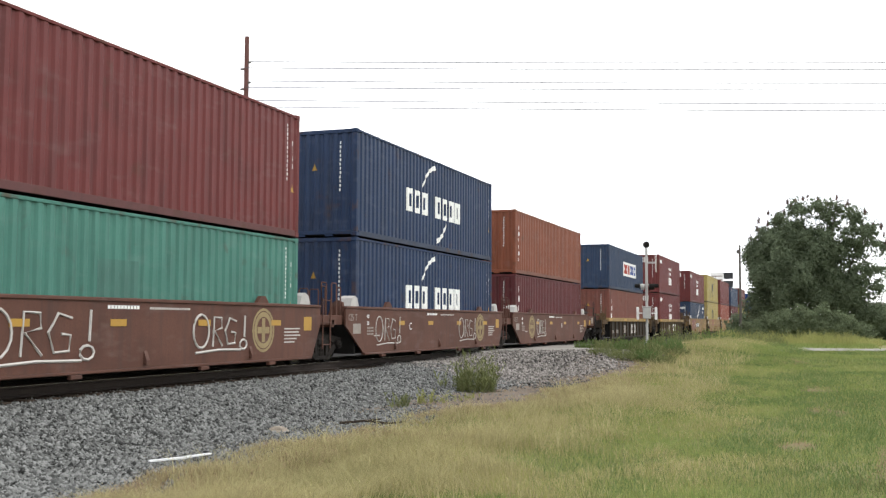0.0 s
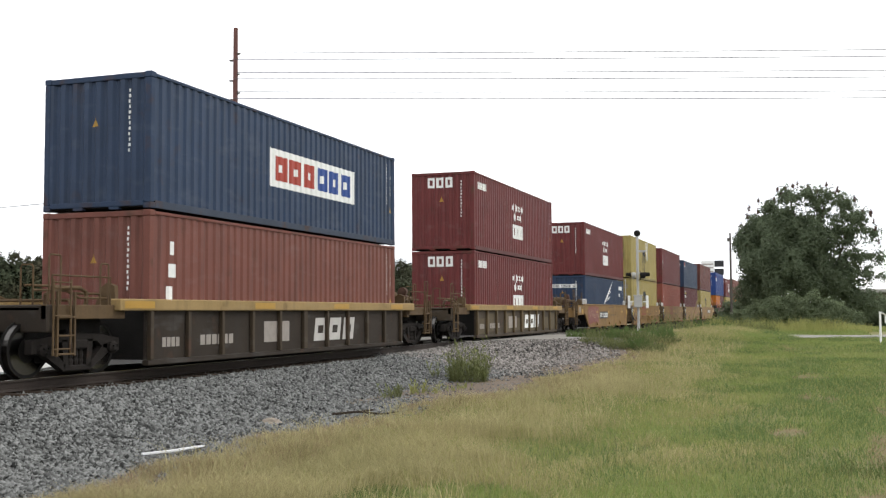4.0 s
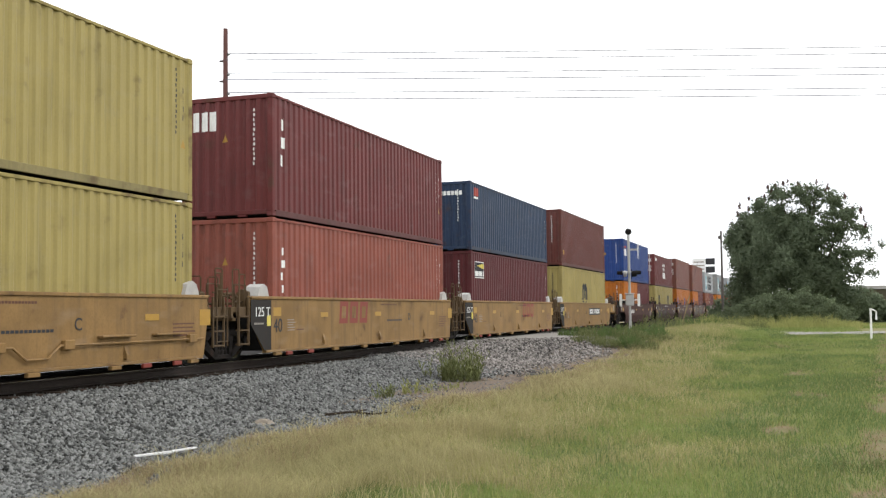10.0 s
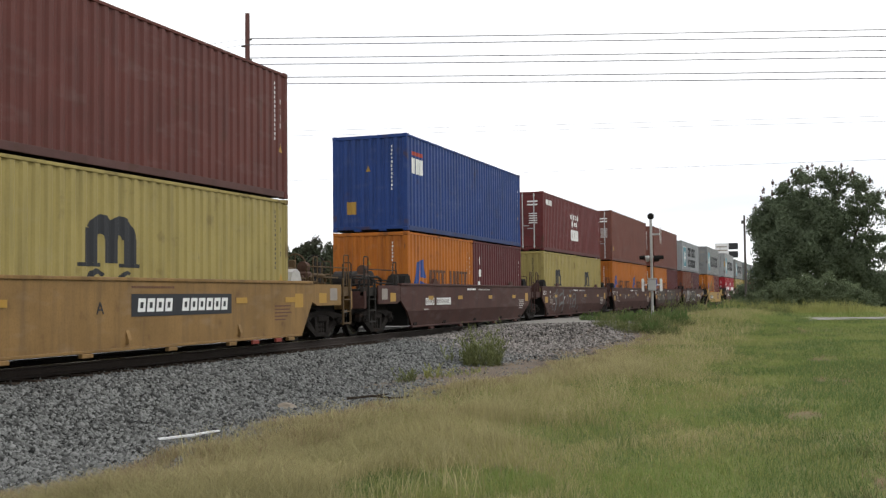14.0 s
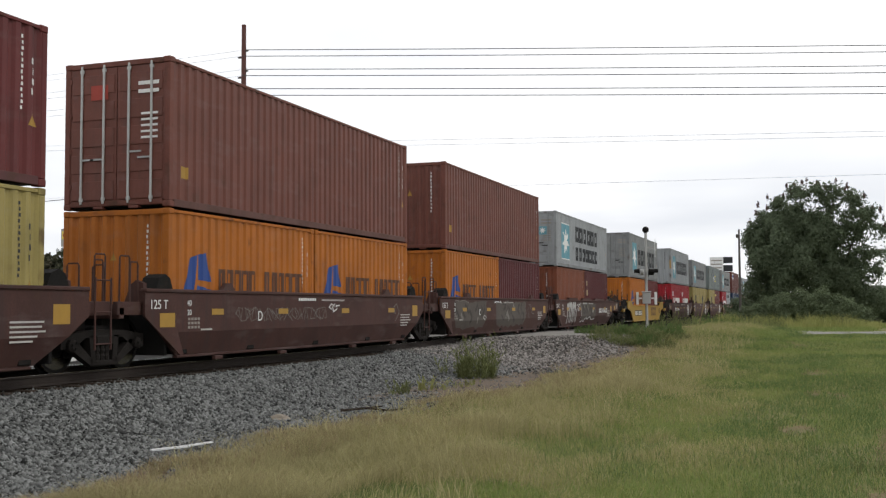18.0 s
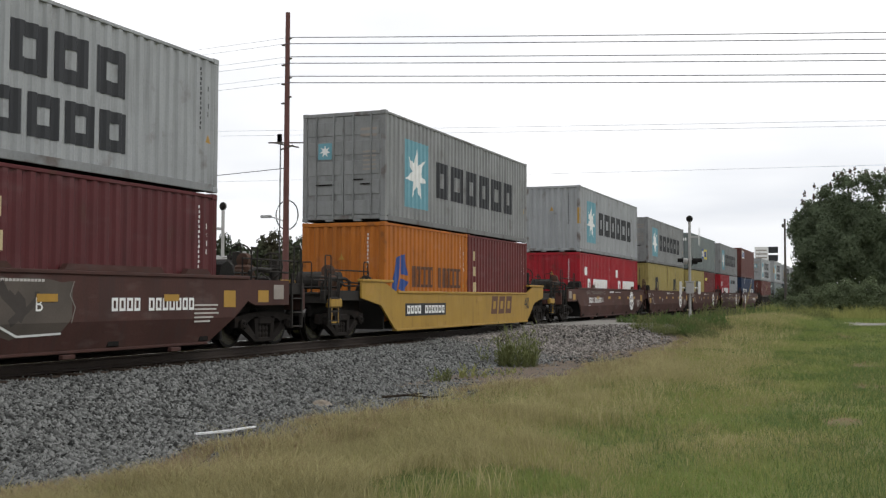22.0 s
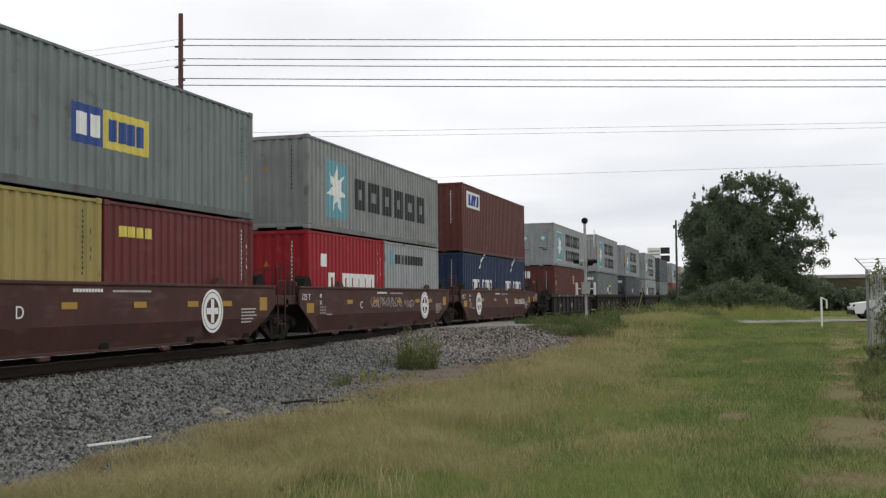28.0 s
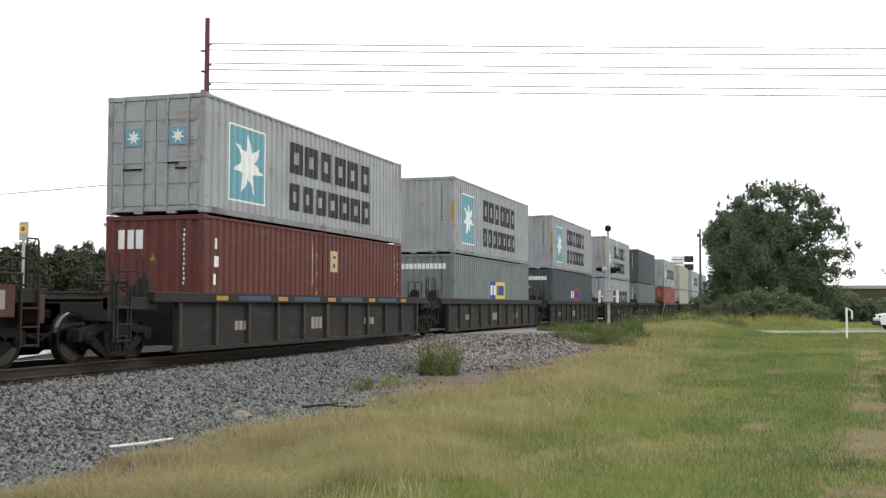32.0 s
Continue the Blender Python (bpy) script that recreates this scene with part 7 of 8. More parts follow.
for nm, mask, mat, lean, label in (("dry_grass", straw, STRAW, 0.8, "tall dry straw-coloured grass along the ballast"), ("olive_grass", olive, OLIVE, 0.8, "half-dry olive grass"),
                                   ("green_grass", ~straw & ~olive & ~lush & ~dead, GREEN, 0.9, "short green mown grass"), ("lush_grass", lush, LUSH, 0.8, "darker green tufts of grass"),
                                   ("dead_grass", dead, DEAD, 1.2, "patches of dead brown grass")):
    m = mask & thinned
    blades(nm, gx[m], gy[m], high[m] * (1.15 if nm == "lush_grass" else 1.0), 0.0056 if nm in ("dry_grass", "dead_grass") else 0.0048, mat, label, lean)
sy = 6.5 + 42 * rs.rand(9000) ** 1.6
sx = lawn_edge(sy) + 0.1 + 3.4 * rs.rand(9000) ** 1.3
m = patchy(sx, sy, 0.8, 0) > 0.42
blades("seed_stalks", sx[m], sy[m], 0.32 + 0.22 * patchy(sx[m], sy[m], 0.6, 1), 0.0060, STRAW, "thin dry seed stalks over the grass", 0.9)
fx, fy = -9 + 25 * rs.rand(26000), 62 + 30 * rs.rand(26000)
m = ~((fx > 3.0) & (fy < 74))
fx, fy = fx[m], fy[m]
blades("far_grass", fx, fy, 0.22 + 0 * fx, 0.006, GREEN, "longer grass beyond the road", 0.7)
# tall seeding weeds before the shrubs, and dry thatch on the bare verge
wx, wy = -9.0 + 17.5 * rs.rand(14000), 72 + 11 * rs.rand(14000)
m = (patchy(wx, wy, 1.3, 1) > 0.45) & ~((wx > 3.5) & (wy < 77))
blades("tall_dry_weeds", wx[m], wy[m], (0.30 + 0.9 * patchy(wx[m], wy[m], 0.9, 2)) * np.clip(1 - (wx[m] - 0.5) / 6, 0.25, 1), 0.006, OLIVE, "tall seeding grass before the shrubs", 0.5)
vy = 18.5 + 24 * rs.rand(9000)
vx = -8.6 + 2.2 * rs.rand(9000)
m = patchy(vx, vy, 0.5, 2) > 0.5
blades("verge_thatch", vx[m], vy[m], 0.05 + 0.07 * patchy(vx[m], vy[m], 0.4, 0), 0.005, DEAD, "thin dry thatch on the dusty verge", 1.2)
# bare soil under the worn strip
bare_x, bare_y = np.arange(-0.6, 4.4, 0.09), np.arange(7.0, 32.0, 0.22)
BX, BY = np.meshgrid(bare_x, bare_y)
BW = worn(BX, BY)
pv = np.stack([BX.ravel(), BY.ravel(), heights(BX.ravel(), BY.ravel()) + 0.03 * np.clip(BW.ravel() * 1.6, 0, 1) - 0.015], 1)
w = len(bare_x)
pf = np.array([(j * w + i, j * w + i + 1, (j + 1) * w + i + 1, (j + 1) * w + i) for j in range(len(bare_y) - 1) for i in range(w - 1) if BW[j:j + 2, i:i + 2].max() > 0.05])
tagged(soup("bare_strip", pv, pf, BARE), "bare tan trodden soil along the fence", "ground", kind="structure")


def weed_clump(name, x, y, spread, high, count, label, mat=WEEDS, seed=1):
    """Leafy weeds: thin stems with pointed leaves."""
    r = random.Random(seed)
    ob = thing(name, label, "weeds")
    z0 = ground_z(x, y)
    stems, leaves = Shape(), Shape()
    for _ in range(count):
        a, d = r.random() * 6.283, math.sqrt(r.random())
        px, py = x + spread * d * math.cos(a), y + spread * d * math.sin(a) * 1.2
        h = high * (1.1 - 0.45 * d * d) * (0.35 + 0.75 * r.random())
        lx, ly = 0.35 * h * r.uniform(-1, 1) + 0.15 * h * math.cos(a), 0.35 * h * r.uniform(-1, 1)
        stems.tube([(px, py, z0 - 0.03), (px + lx * 0.4, py + ly * 0.4, z0 + h * 0.5), (px + lx, py + ly, z0 + h)], 0.006, 3, 0.002)
        for k in range(13):
            t = 0.05 + 0.95 * r.random()
            b, ln = r.random() * 6.283, (0.08 + 0.16 * r.random()) * min(1.0, high / 0.5)
            cx, cy, cz = px + lx * t * t, py + ly * t * t, z0 + h * t
            dx, dy, up = math.cos(b) * ln * 0.55, math.sin(b) * ln * 0.55, ln * r.uniform(0.1, 1.1)
            leaves.add([(cx, cy, cz), (cx + dx * 0.5 - dy * 0.16, cy + dy * 0.5 + dx * 0.16, cz + up * 0.7), (cx + dx, cy + dy, cz + up), (cx + dx * 0.5 + dy * 0.16, cy + dy * 0.5 - dx * 0.16, cz + up * 0.6)], [(0, 1, 2, 3)])
    tagged(part("stem", stems, mat, ob), kind="stuff")
    tagged(part("foliage", leaves, mat, ob), kind="stuff")
    return ob


# ---- trees and shrubs ----
def crown(name, lobes, count, leaf, mat, seed, shell=0.55):
    """Many small leaf clumps in uneven lobes: (x, y, z, rx, ry, rz) each, denser towards the outside."""
    r = np.random.RandomState(seed)
    vol = np.array([l[3] * l[4] * l[5] for l in lobes]) ** 0.8
    pick = r.choice(len(lobes), count, p=vol / vol.sum())
    L = np.array(lobes)[pick]
    d = r.randn(count, 3)
    d /= np.linalg.norm(d, axis=1)[:, None]
    rad = (shell + (1 - shell) * r.rand(count)) * (0.86 + 0.22 * np.sin(d[:, 0] * 7 + pick) * np.cos(d[:, 2] * 6 + pick * 2))
    c = L[:, :3] + d * rad[:, None] * L[:, 3:]
    n = r.randn(count, 3) * 0.8 + d + np.array([0, 0, 0.5])
    n /= np.linalg.norm(n, axis=1)[:, None]
    u = np.cross(n, r.randn(count, 3))
    u /= np.linalg.norm(u, axis=1)[:, None]
    w = np.cross(n, u)
    s = leaf * (0.6 + 0.8 * r.rand(count))[:, None]
    v = np.stack([c - u * s, c + w * s * 0.55 + n * s * 0.15, c + u * s, c - w * s * 0.55 - n * s * 0.1], 1).reshape(-1, 3)
    f = (4 * np.arange(count)[:, None] + np.array([[0, 1, 2, 3]]))
    me_ob = soup(name, v, f, mat)
    return me_ob


def tree(name, label, place, height, lobes, count, leaf, mat, seed, trunk_r, tips=0, tip_lobes=()):
    x, y, z = place
    ob = thing(name, label, "tree", place=place)
    r = random.Random(seed)
    part("trunk", Shape().tube([(0, 0, -0.3), (0.1, 0, height * 0.2), (-0.1, 0.1, height * 0.42)], trunk_r, 10, trunk_r * 0.6), BARK, ob)
    for lobe in lobes:
        tx, ty, tz = lobe[:3]
        k = 0.15 + 0.2 * r.random()
        part("limb", Shape().tube([(0, 0, height * k), (tx * 0.4 + r.uniform(-0.4, 0.4), ty * 0.4, height * k + (tz - height * k) * 0.55), (tx * 0.9, ty * 0.9, tz)], trunk_r * 0.45, 6, trunk_r * 0.1), BARK, ob)
    c = crown("crown", lobes, count, leaf, mat, seed)
    c.parent = ob
    if tips:
        c = crown("seed_head", tip_lobes, tips, leaf * 0.9, LEAF_TIP, seed + 1, 0.2)
        tagged(c, kind="stuff")
        c.parent = ob
    return ob


TREE_LOBES = [(-3.0, 0, 5.5, 4.2, 4.0, 4.4), (-3.4, 0, 8.1, 3.3, 3.0, 2.6), (-5.4, 0, 6.2, 1.8, 2.0, 2.8), (-0.8, 0, 7.4, 2.7, 2.6, 2.8), (0.1, 0, 4.6, 2.4, 2.4, 3.2), (-5.6, 0, 3.2, 1.8, 1.8, 2.2),
              (-6.0, 0, 7.4, 1.4, 1.5, 1.9), (1.7, 0, 4.0, 1.9, 2.0, 2.4), (3.2, 0, 2.2, 2.0, 1.6, 1.5), (-5.0, 0, 8.9, 1.0, 1.0, 1.0), (-3.2, 0, 9.0, 1.7, 1.7, 1.5)]
rm = random.Random(33)
MID_LOBES = []            # separate leafy sprays with sky between them
for k in range(150):
    a, d = radians(-8 + 150 * rm.random()), 0.50 + 0.52 * rm.random() ** 0.8
    e = 0.34 + 0.34 * rm.random()
    MID_LOBES.append((-0.9 + 5.3 * d * math.cos(a), rm.uniform(-1.6, 1.6), 5.6 + 5.9 * d * max(math.sin(a), 0.0) ** 0.85 - (1.6 * rm.random() if a < 0.35 else 0), e * 1.2, e, e * 0.85))
AIRY_LOBES = [(-2.6, 0, 11.2, 1.1, 1.0, 1.0), (-1.0, 0, 11.3, 1.2, 1.0, 1.0), (0.6, 0, 10.9, 1.3, 1.0, 1.1), (2.0, 0, 10.2, 1.2, 1.0, 1.1), (3.0, 0, 9.1, 1.0, 1.0, 1.1), (2.1, 0, 7.6, 1.3, 1.2, 1.4),
              (3.9, 0, 7.6, 0.9, 0.9, 1.0), (4.3, 0, 5.6, 0.8, 0.8, 1.2), (3.4, 0, 4.2, 1.0, 0.9, 1.2), (4.6, 0, 4.0, 0.6, 0.6, 0.7), (2.6, 0, 5.6, 0.9, 1.0, 1.2), (5.2, 0, 6.4, 0.5, 0.5, 0.5)]
rp = random.Random(12)
POD_LOBES = []            # upright seed heads standing out of the crown's rim
for k in range(30):
    a = radians(8 + 160 * (k + rp.random() * 0.8) / 30)
    POD_LOBES.append((-1.1 + (5.9 if a < 1.6 else 5.2) * math.cos(a) + rp.uniform(-0.4, 0.2), rp.uniform(-0.6, 0.6), 6.4 + 5.8 * math.sin(a) ** 0.8 + rp.uniform(-0.8, 0.3), 0.13, 0.13, 0.36))
broad = tree("broad_tree", "broad dark green tree with a ragged crown", (0.6, 95, -0.45), 11.0, TREE_LOBES + AIRY_LOBES[::2], 9000, 0.12, LEAF, 5, 0.32, 900, POD_LOBES)
for nm, lb, n, leaf, shell, seed in (("inner_crown", TREE_LOBES, 105000, 0.10, 0.35, 6), ("upper_crown", MID_LOBES, 16000, 0.10, 0.15, 8), ("outer_crown", [(x * 1.06 + 0.15, y, z + 0.25, a, b, c) for x, y, z, a, b, c in AIRY_LOBES], 5200, 0.11, 0.10, 7)):
    c = crown(nm, lb, n, leaf, LEAF, seed, shell)
    c.parent = broad
under = thing("shrub_thicket", "dark undergrowth behind the tree's trunk", "shrub", place=(-3.4, 101, -0.45))
part("stem", Shape().tube([(0, 0, -0.2), (0.3, 0, 1.2)], 0.08, 6, 0.03).tube([(3, 0, -0.2), (3.2, 0.2, 1.4)], 0.08, 6, 0.03), BARK, under)
c = crown("foliage", [(-3.4, 0, 1.0, 2.2, 1.6, 2.0), (-0.6, 0, 1.4, 2.6, 1.6, 2.4), (2.4, 0, 1.5, 2.6, 1.6, 2.4), (5.2, 0, 1.2, 2.4, 1.6, 2.2)], 16000, 0.16, LEAF, 19, 0.2)
c.parent = under
thicket = thing("shrub_thicket", "dark leafy thicket at the foot of the tree", "shrub", place=(5.4, 103, -0.45))
part("stem", Shape().tube([(0, 0, -0.2), (0.3, 0, 1.2)], 0.08, 6, 0.03).tube([(1.5, 0, -0.2), (1.8, 0.2, 1.2)], 0.08, 6, 0.03), BARK, thicket)
c = crown("foliage", [(-2.5, 0, 1.0, 2.6, 1.6, 2.0), (0.5, 0, 1.0, 2.6, 1.6, 2.1), (3.0, 0, 0.8, 2.0, 1.6, 1.6)], 7000, 0.16, LEAF, 18, 0.4)
c.parent = thicket
shrub = thing("shrub_thicket", "dense grey-green shrub thicket at the road's far edge", "shrub", place=(-1.9, 87, -0.45))
part("stem", Shape().tube([(0, 0, -0.2), (0.3, 0, 1.2)], 0.08, 6, 0.03).tube([(2, 0, -0.2), (1.8, 0.2, 1.2)], 0.08, 6, 0.03).tube([(-2, 0, -0.2), (-2.2, 0.2, 1.0)], 0.08, 6, 0.03), BARK, shrub)
c = crown("foliage", [(-3.2, 0, 0.7, 2.0, 1.6, 1.3), (-1.0, 0, 1.2, 2.3, 1.8, 1.7), (1.2, 0, 1.4, 2.4, 1.9, 1.8), (3.3, 0, 1.1, 2.1, 1.7, 1.5), (4.7, 0, 0.6, 1.2, 1.2, 1.0), (-4.6, 0, 0.4, 1.2, 1.2, 0.9)], 34000, 0.085, SHRUB, 8)
c.parent = shrub

# woods beyond the track
WOOD_LOBES = [(0, 0, 4.5, 3.2, 3.2, 3.6), (1.6, 0, 6.3, 2.2, 2.2, 2.4), (-1.8, 0.4, 5.8, 2.0, 2.0, 2.2), (0.3, 0, 8.2, 1.2, 1.2, 1.9), (1.9, 0, 8.0, 0.7, 0.7, 1.3), (-1.7, 0, 7.6, 0.7, 0.7, 1.4), (2.4, 0, 3.0, 1.8, 1.8, 2.0), (-2.4, 0, 2.8, 1.8, 1.8, 2.2)]
rw = random.Random(21)
far_tree = tree("woodland_tree", "dark green tree in the woods beyond the tracks", (-95, 112, -0.5), 9.5, WOOD_LOBES, 12000, 0.20, FAR_LEAF, 31, 0.25)
tagged(far_tree, group="trees of the far woods")
for i in range(120):
    az = radians(11 + 42 * (i + rw.random() * 0.8) / 120)
    d = 138 + 26 * rw.random() + (0 if i % 2 else 12)
    k = 0.80 + 0.26 * rw.random()
    m = pose(-d * math.sin(az), d * math.cos(az), -0.6, 0, 0, rw.uniform(0, 360))
    t = copy_thing(far_tree, m @ Matrix.Diagonal((k, k, k * rw.uniform(0.85, 1.1), 1)))
    t.scale = (k, k, k * rw.uniform(0.85, 1.1))
far_tree.scale = (0.9, 0.9, 0.9)

# ---- crossing signals ----
def signal(name, place, turn, label, side, out=0.20):
    """A level crossing signal: mast, bell, cross-arm with lamps, crossbuck boards and relay boxes. side: how far the boards stand off the mast."""
    ob = thing(name, label, "crossing signal", "crossing signals", place=place, turn=turn)
    part("base", Shape().box(-0.3, 0.3, -0.3, 0.3, -0.4, 0.12, 0.03), CONCRETE, ob)
    part("mast", Shape().tube([(0, 0, 0.1), (0, 0, 5.25)], 0.072, 12), MAST, ob)
    part("bell", Shape().lathe([(-0.09, 0.08), (-0.06, 0.15), (0.03, 0.17), (0.09, 0.10), (0.11, 0.03)], (0, 0, 5.42), "x", 18).tube([(0, 0, 5.25), (0, 0, 5.40)], 0.05, 8), STEEL, ob, "dark round bell")
    part("bell_rim", Shape().lathe([(-0.02, 0.155), (-0.02, 0.185), (0.03, 0.185), (0.03, 0.155)], (0, 0, 5.42), "x", 18), MAST, ob)
    part("cross_arm", Shape().tube([(-0.78, 0, 3.16), (0.78, 0, 3.16)], 0.045, 8).tube([(0, -0.55, 3.25), (0, 0.62, 3.25)], 0.045, 8), MAST, ob)
    for sx in (-1, 1):
        lamp = part("lamp_target", Shape().lathe([(-0.015, 0.24), (0.015, 0.24)], (sx * 0.6, -0.13, 3.14), "y", 20), STEEL, ob, "round black lamp background")
        part("lamp_hood", Shape().lathe([(-0.28, 0.12), (-0.26, 0.14), (-0.02, 0.15)], (sx * 0.6, -0.13, 3.14), "y", 16), STEEL, lamp)
        part("lamp_lens", Shape().lathe([(-0.10, 0.10), (-0.05, 0.11)], (sx * 0.6, -0.14, 3.14), "y", 16), LENS_RED, lamp)
        part("rear_lamp", Shape().lathe([(0.06, 0.06), (0.10, 0.15), (0.24, 0.15), (0.26, 0.05)], (sx * 0.6, 0.05, 3.14), "y", 16), MAST, ob)
    part("relay_box", Shape().box(-0.24, 0.24, -0.22, 0.22, 1.42, 2.02, 0.03).box(-0.28, 0.28, -0.26, 0.26, 2.03, 2.09, 0.02), MAST, ob)
    for sy in (-1, 1):
        part("side_box", Shape().box(-0.06, 0.06, sy * 0.48 - 0.07, sy * 0.48 + 0.07, 1.38, 2.06, 0.02).box(-0.03, 0.03, min(sy * 0.25, sy * 0.41), max(sy * 0.25, sy * 0.41), 1.7, 1.76), WHITE, ob, "narrow white junction box")
    for sx in (-1, 1):
        b = part("crossbuck_board", Shape().box(-0.61, 0.61, -0.012, 0.012, -0.115, 0.115, 0.006), WHITE, ob, "white crossbuck board", (side, -out - 0.03 * sx, 4.45))
        b.rotation_euler = (0, radians(sx * 45), 0)
    part("board_bracket", Shape().box(min(0, side) - 0.03, max(0, side) + 0.03, 0.04 - out, 0.0, 4.40, 4.50), MAST, ob)
    for k in (-1, 1):
        part("side_lamp", Shape().lathe([(0, 0.04), (k * 0.02, 0.16), (k * 0.05, 0.16), (k * 0.06, 0.11), (k * 0.30, 0.10), (k * 0.29, 0.08), (k * 0.10, 0.07)], (0.0, k * 0.34, 3.2), "y", 16), STEEL, ob, "black hooded signal lamp")
    return ob


signal("crossing_signal", (-8.9, 57.2, -0.18), 99, "pale grey crossing signal mast with bell beside the road", 0.0, 0.50)
signal("crossing_signal", (-25.6, 38.2, -0.55), 266, "pale grey crossing signal mast with white crossbuck beyond the tracks", 0.70)

# ---- poles and wires ----
pole = thing("utility_pole", "tall reddish monopole carrying power lines", "utility pole", place=(-26.4, 44.8, -0.6))
part("shaft", Shape().tube([(0, 0, -0.5), (0, 0, 15.6)], 0.17, 12, 0.11), POLE_RED, pole)
for z in (11.4, 12.35, 13.3, 14.3):
    part("insulator", Shape().lathe([(-0.22, 0.03), (-0.16, 0.06), (-0.10, 0.035), (-0.04, 0.06), (0.12, 0.04)], (0.12, 0, z), "x", 10), WOOD_GREY, pole)
    part("insulator", Shape().lathe([(-0.12, 0.04), (0.04, 0.06), (0.10, 0.035), (0.16, 0.06), (0.22, 0.03)], (-0.2, 0, z - 0.3), "x", 10), WOOD_GREY, pole)
for k in range(3):
    a = radians(60 * k + 20)
    part("cross_arm", Shape().tube([(-0.9 * math.cos(a), -0.9 * math.sin(a), 9.15 - 0.12 * k), (0.9 * math.cos(a), 0.9 * math.sin(a), 9.15 - 0.12 * k)], 0.04, 6).box(-0.5, -0.3, -0.08, 0.08, 9.1, 9.6, 0.02), WOOD_GREY, pole)
part("cable_riser", Shape().tube([(-0.35, 0, 0), (-0.35, 0, 9.2)], 0.03, 6), WIRE, pole)
part("cable_loop", Shape().tube([(0.62 * math.cos(a), 0.1, 5.6 + 0.72 * math.sin(a)) for a in [2 * math.pi * i / 20 for i in range(21)]], 0.03, 6), WIRE, pole)
part("street_light", Shape().tube([(-0.1, 0, 5.3), (-0.9, 0, 5.55)], 0.03, 6).box(-1.4, -0.85, -0.12, 0.12, 5.48, 5.62, 0.03), GALV, pole)


def wire(name, a, b, sag, r, label):
    a, b = Vector(a), Vector(b)
    pts = []
    for i in range(25):
        k = i / 24
        p = a.lerp(b, k)
        pts.append((p.x, p.y, p.z - 4 * sag * k * (1 - k)))
    ob = part(name, Shape().tube(pts, r, 5), WIRE)
    return tagged(ob, label, "wire", "power lines")


for z, zz in ((13.78, 12.58), (12.82, 11.62), (11.86, 10.66)):
    for dz, off in ((-0.03, 0.0), (-0.41, 0.3)):
        wire("power_line", (-26.3, 44.8 - off, z + dz), (32.0, 59.0 - off, zz + dz), 0.12, 0.021, "thin power line strung over the tracks")
        wire("power_line", (-26.4, 44.8 - off, z + dz), (-78.0, 46.0 - off, z + dz + 0.6), 0.5, 0.007, "thin power line leading into the distance")
for dz in (0.0, -0.8):
    wire("power_line", (-140, 93, 21.8 + dz * 0.75), (52, 141.6, 21.2 + dz * 0.75), 0.3, 0.016, "thin distant power line")
wire("power_line", (-140, 93.2, 14.5), (60, 143, 17.0), 0.3, 0.014, "thin distant power line")
wire("telephone_cable", (-26.4, 44.8, 7.3), (-78, 46, 6.4), 0.4, 0.02, "thin cable strung to the pole")

for x, y in ((32.0, 59.0), (-78.0, 46.0), (52, 141.6), (60, 143), (-140, 93.1)):
    q = thing("utility_pole", "grey timber power pole", "utility pole", place=(x, y, -0.6))
    part("shaft", Shape().tube([(0, 0, -0.3), (0, 0, 22.6 if y > 90 else 14.2)], 0.16, 8, 0.10), WOOD_GREY, q)
post = thing("utility_pole", "thin grey timber pole in front of the tree", "utility pole", place=(-6.35, 90, -0.45))
part("shaft", Shape().tube([(0, 0, -0.3), (0, 0, 7.9)], 0.12, 10, 0.08), WOOD_GREY, post)
part("marker_band", Shape().lathe([(0.9, 0.125), (1.35, 0.123)], (0, 0, 0), "z", 12), CONCRETE, post)
part("bracket", Shape().box(-0.25, 0.0, -0.05, 0.05, 7.2, 7.5, 0.02), WOOD_GREY, post)
guy = thing("guy_wire_marker", "leaning yellow guy wire guard", "guy wire", place=(-7.3, 68, -0.45))
part("guard", Shape().tube([(-0.15, 0, 0), (0.42, 0.5, 2.3)], 0.03, 8), MARK["old"], guy)
part("strand", Shape().tube([(-0.2, 0, -0.1), (0.95, 1.0, 4.5)], 0.008, 5), WIRE, guy)

# ---- right-hand side: sign frame, fence, car, distance ----
frame_post = thing("white_post", "white painted pipe frame standing in the grass", "post", place=(2.75, 50.0, -0.45))
part("upright", Shape().tube([(0, 0, -0.3), (0, 0, 1.42)], 0.048, 10), WHITE, frame_post)
part("cross_pipe", Shape().tube([(0, 0, 1.40), (0.27, 0.8, 1.28)], 0.03, 8), WHITE, frame_post)
part("rear_upright", Shape().tube([(0.27, 0.8, 1.28), (0.27, 0.8, 0.90)], 0.04, 8), WHITE, frame_post)

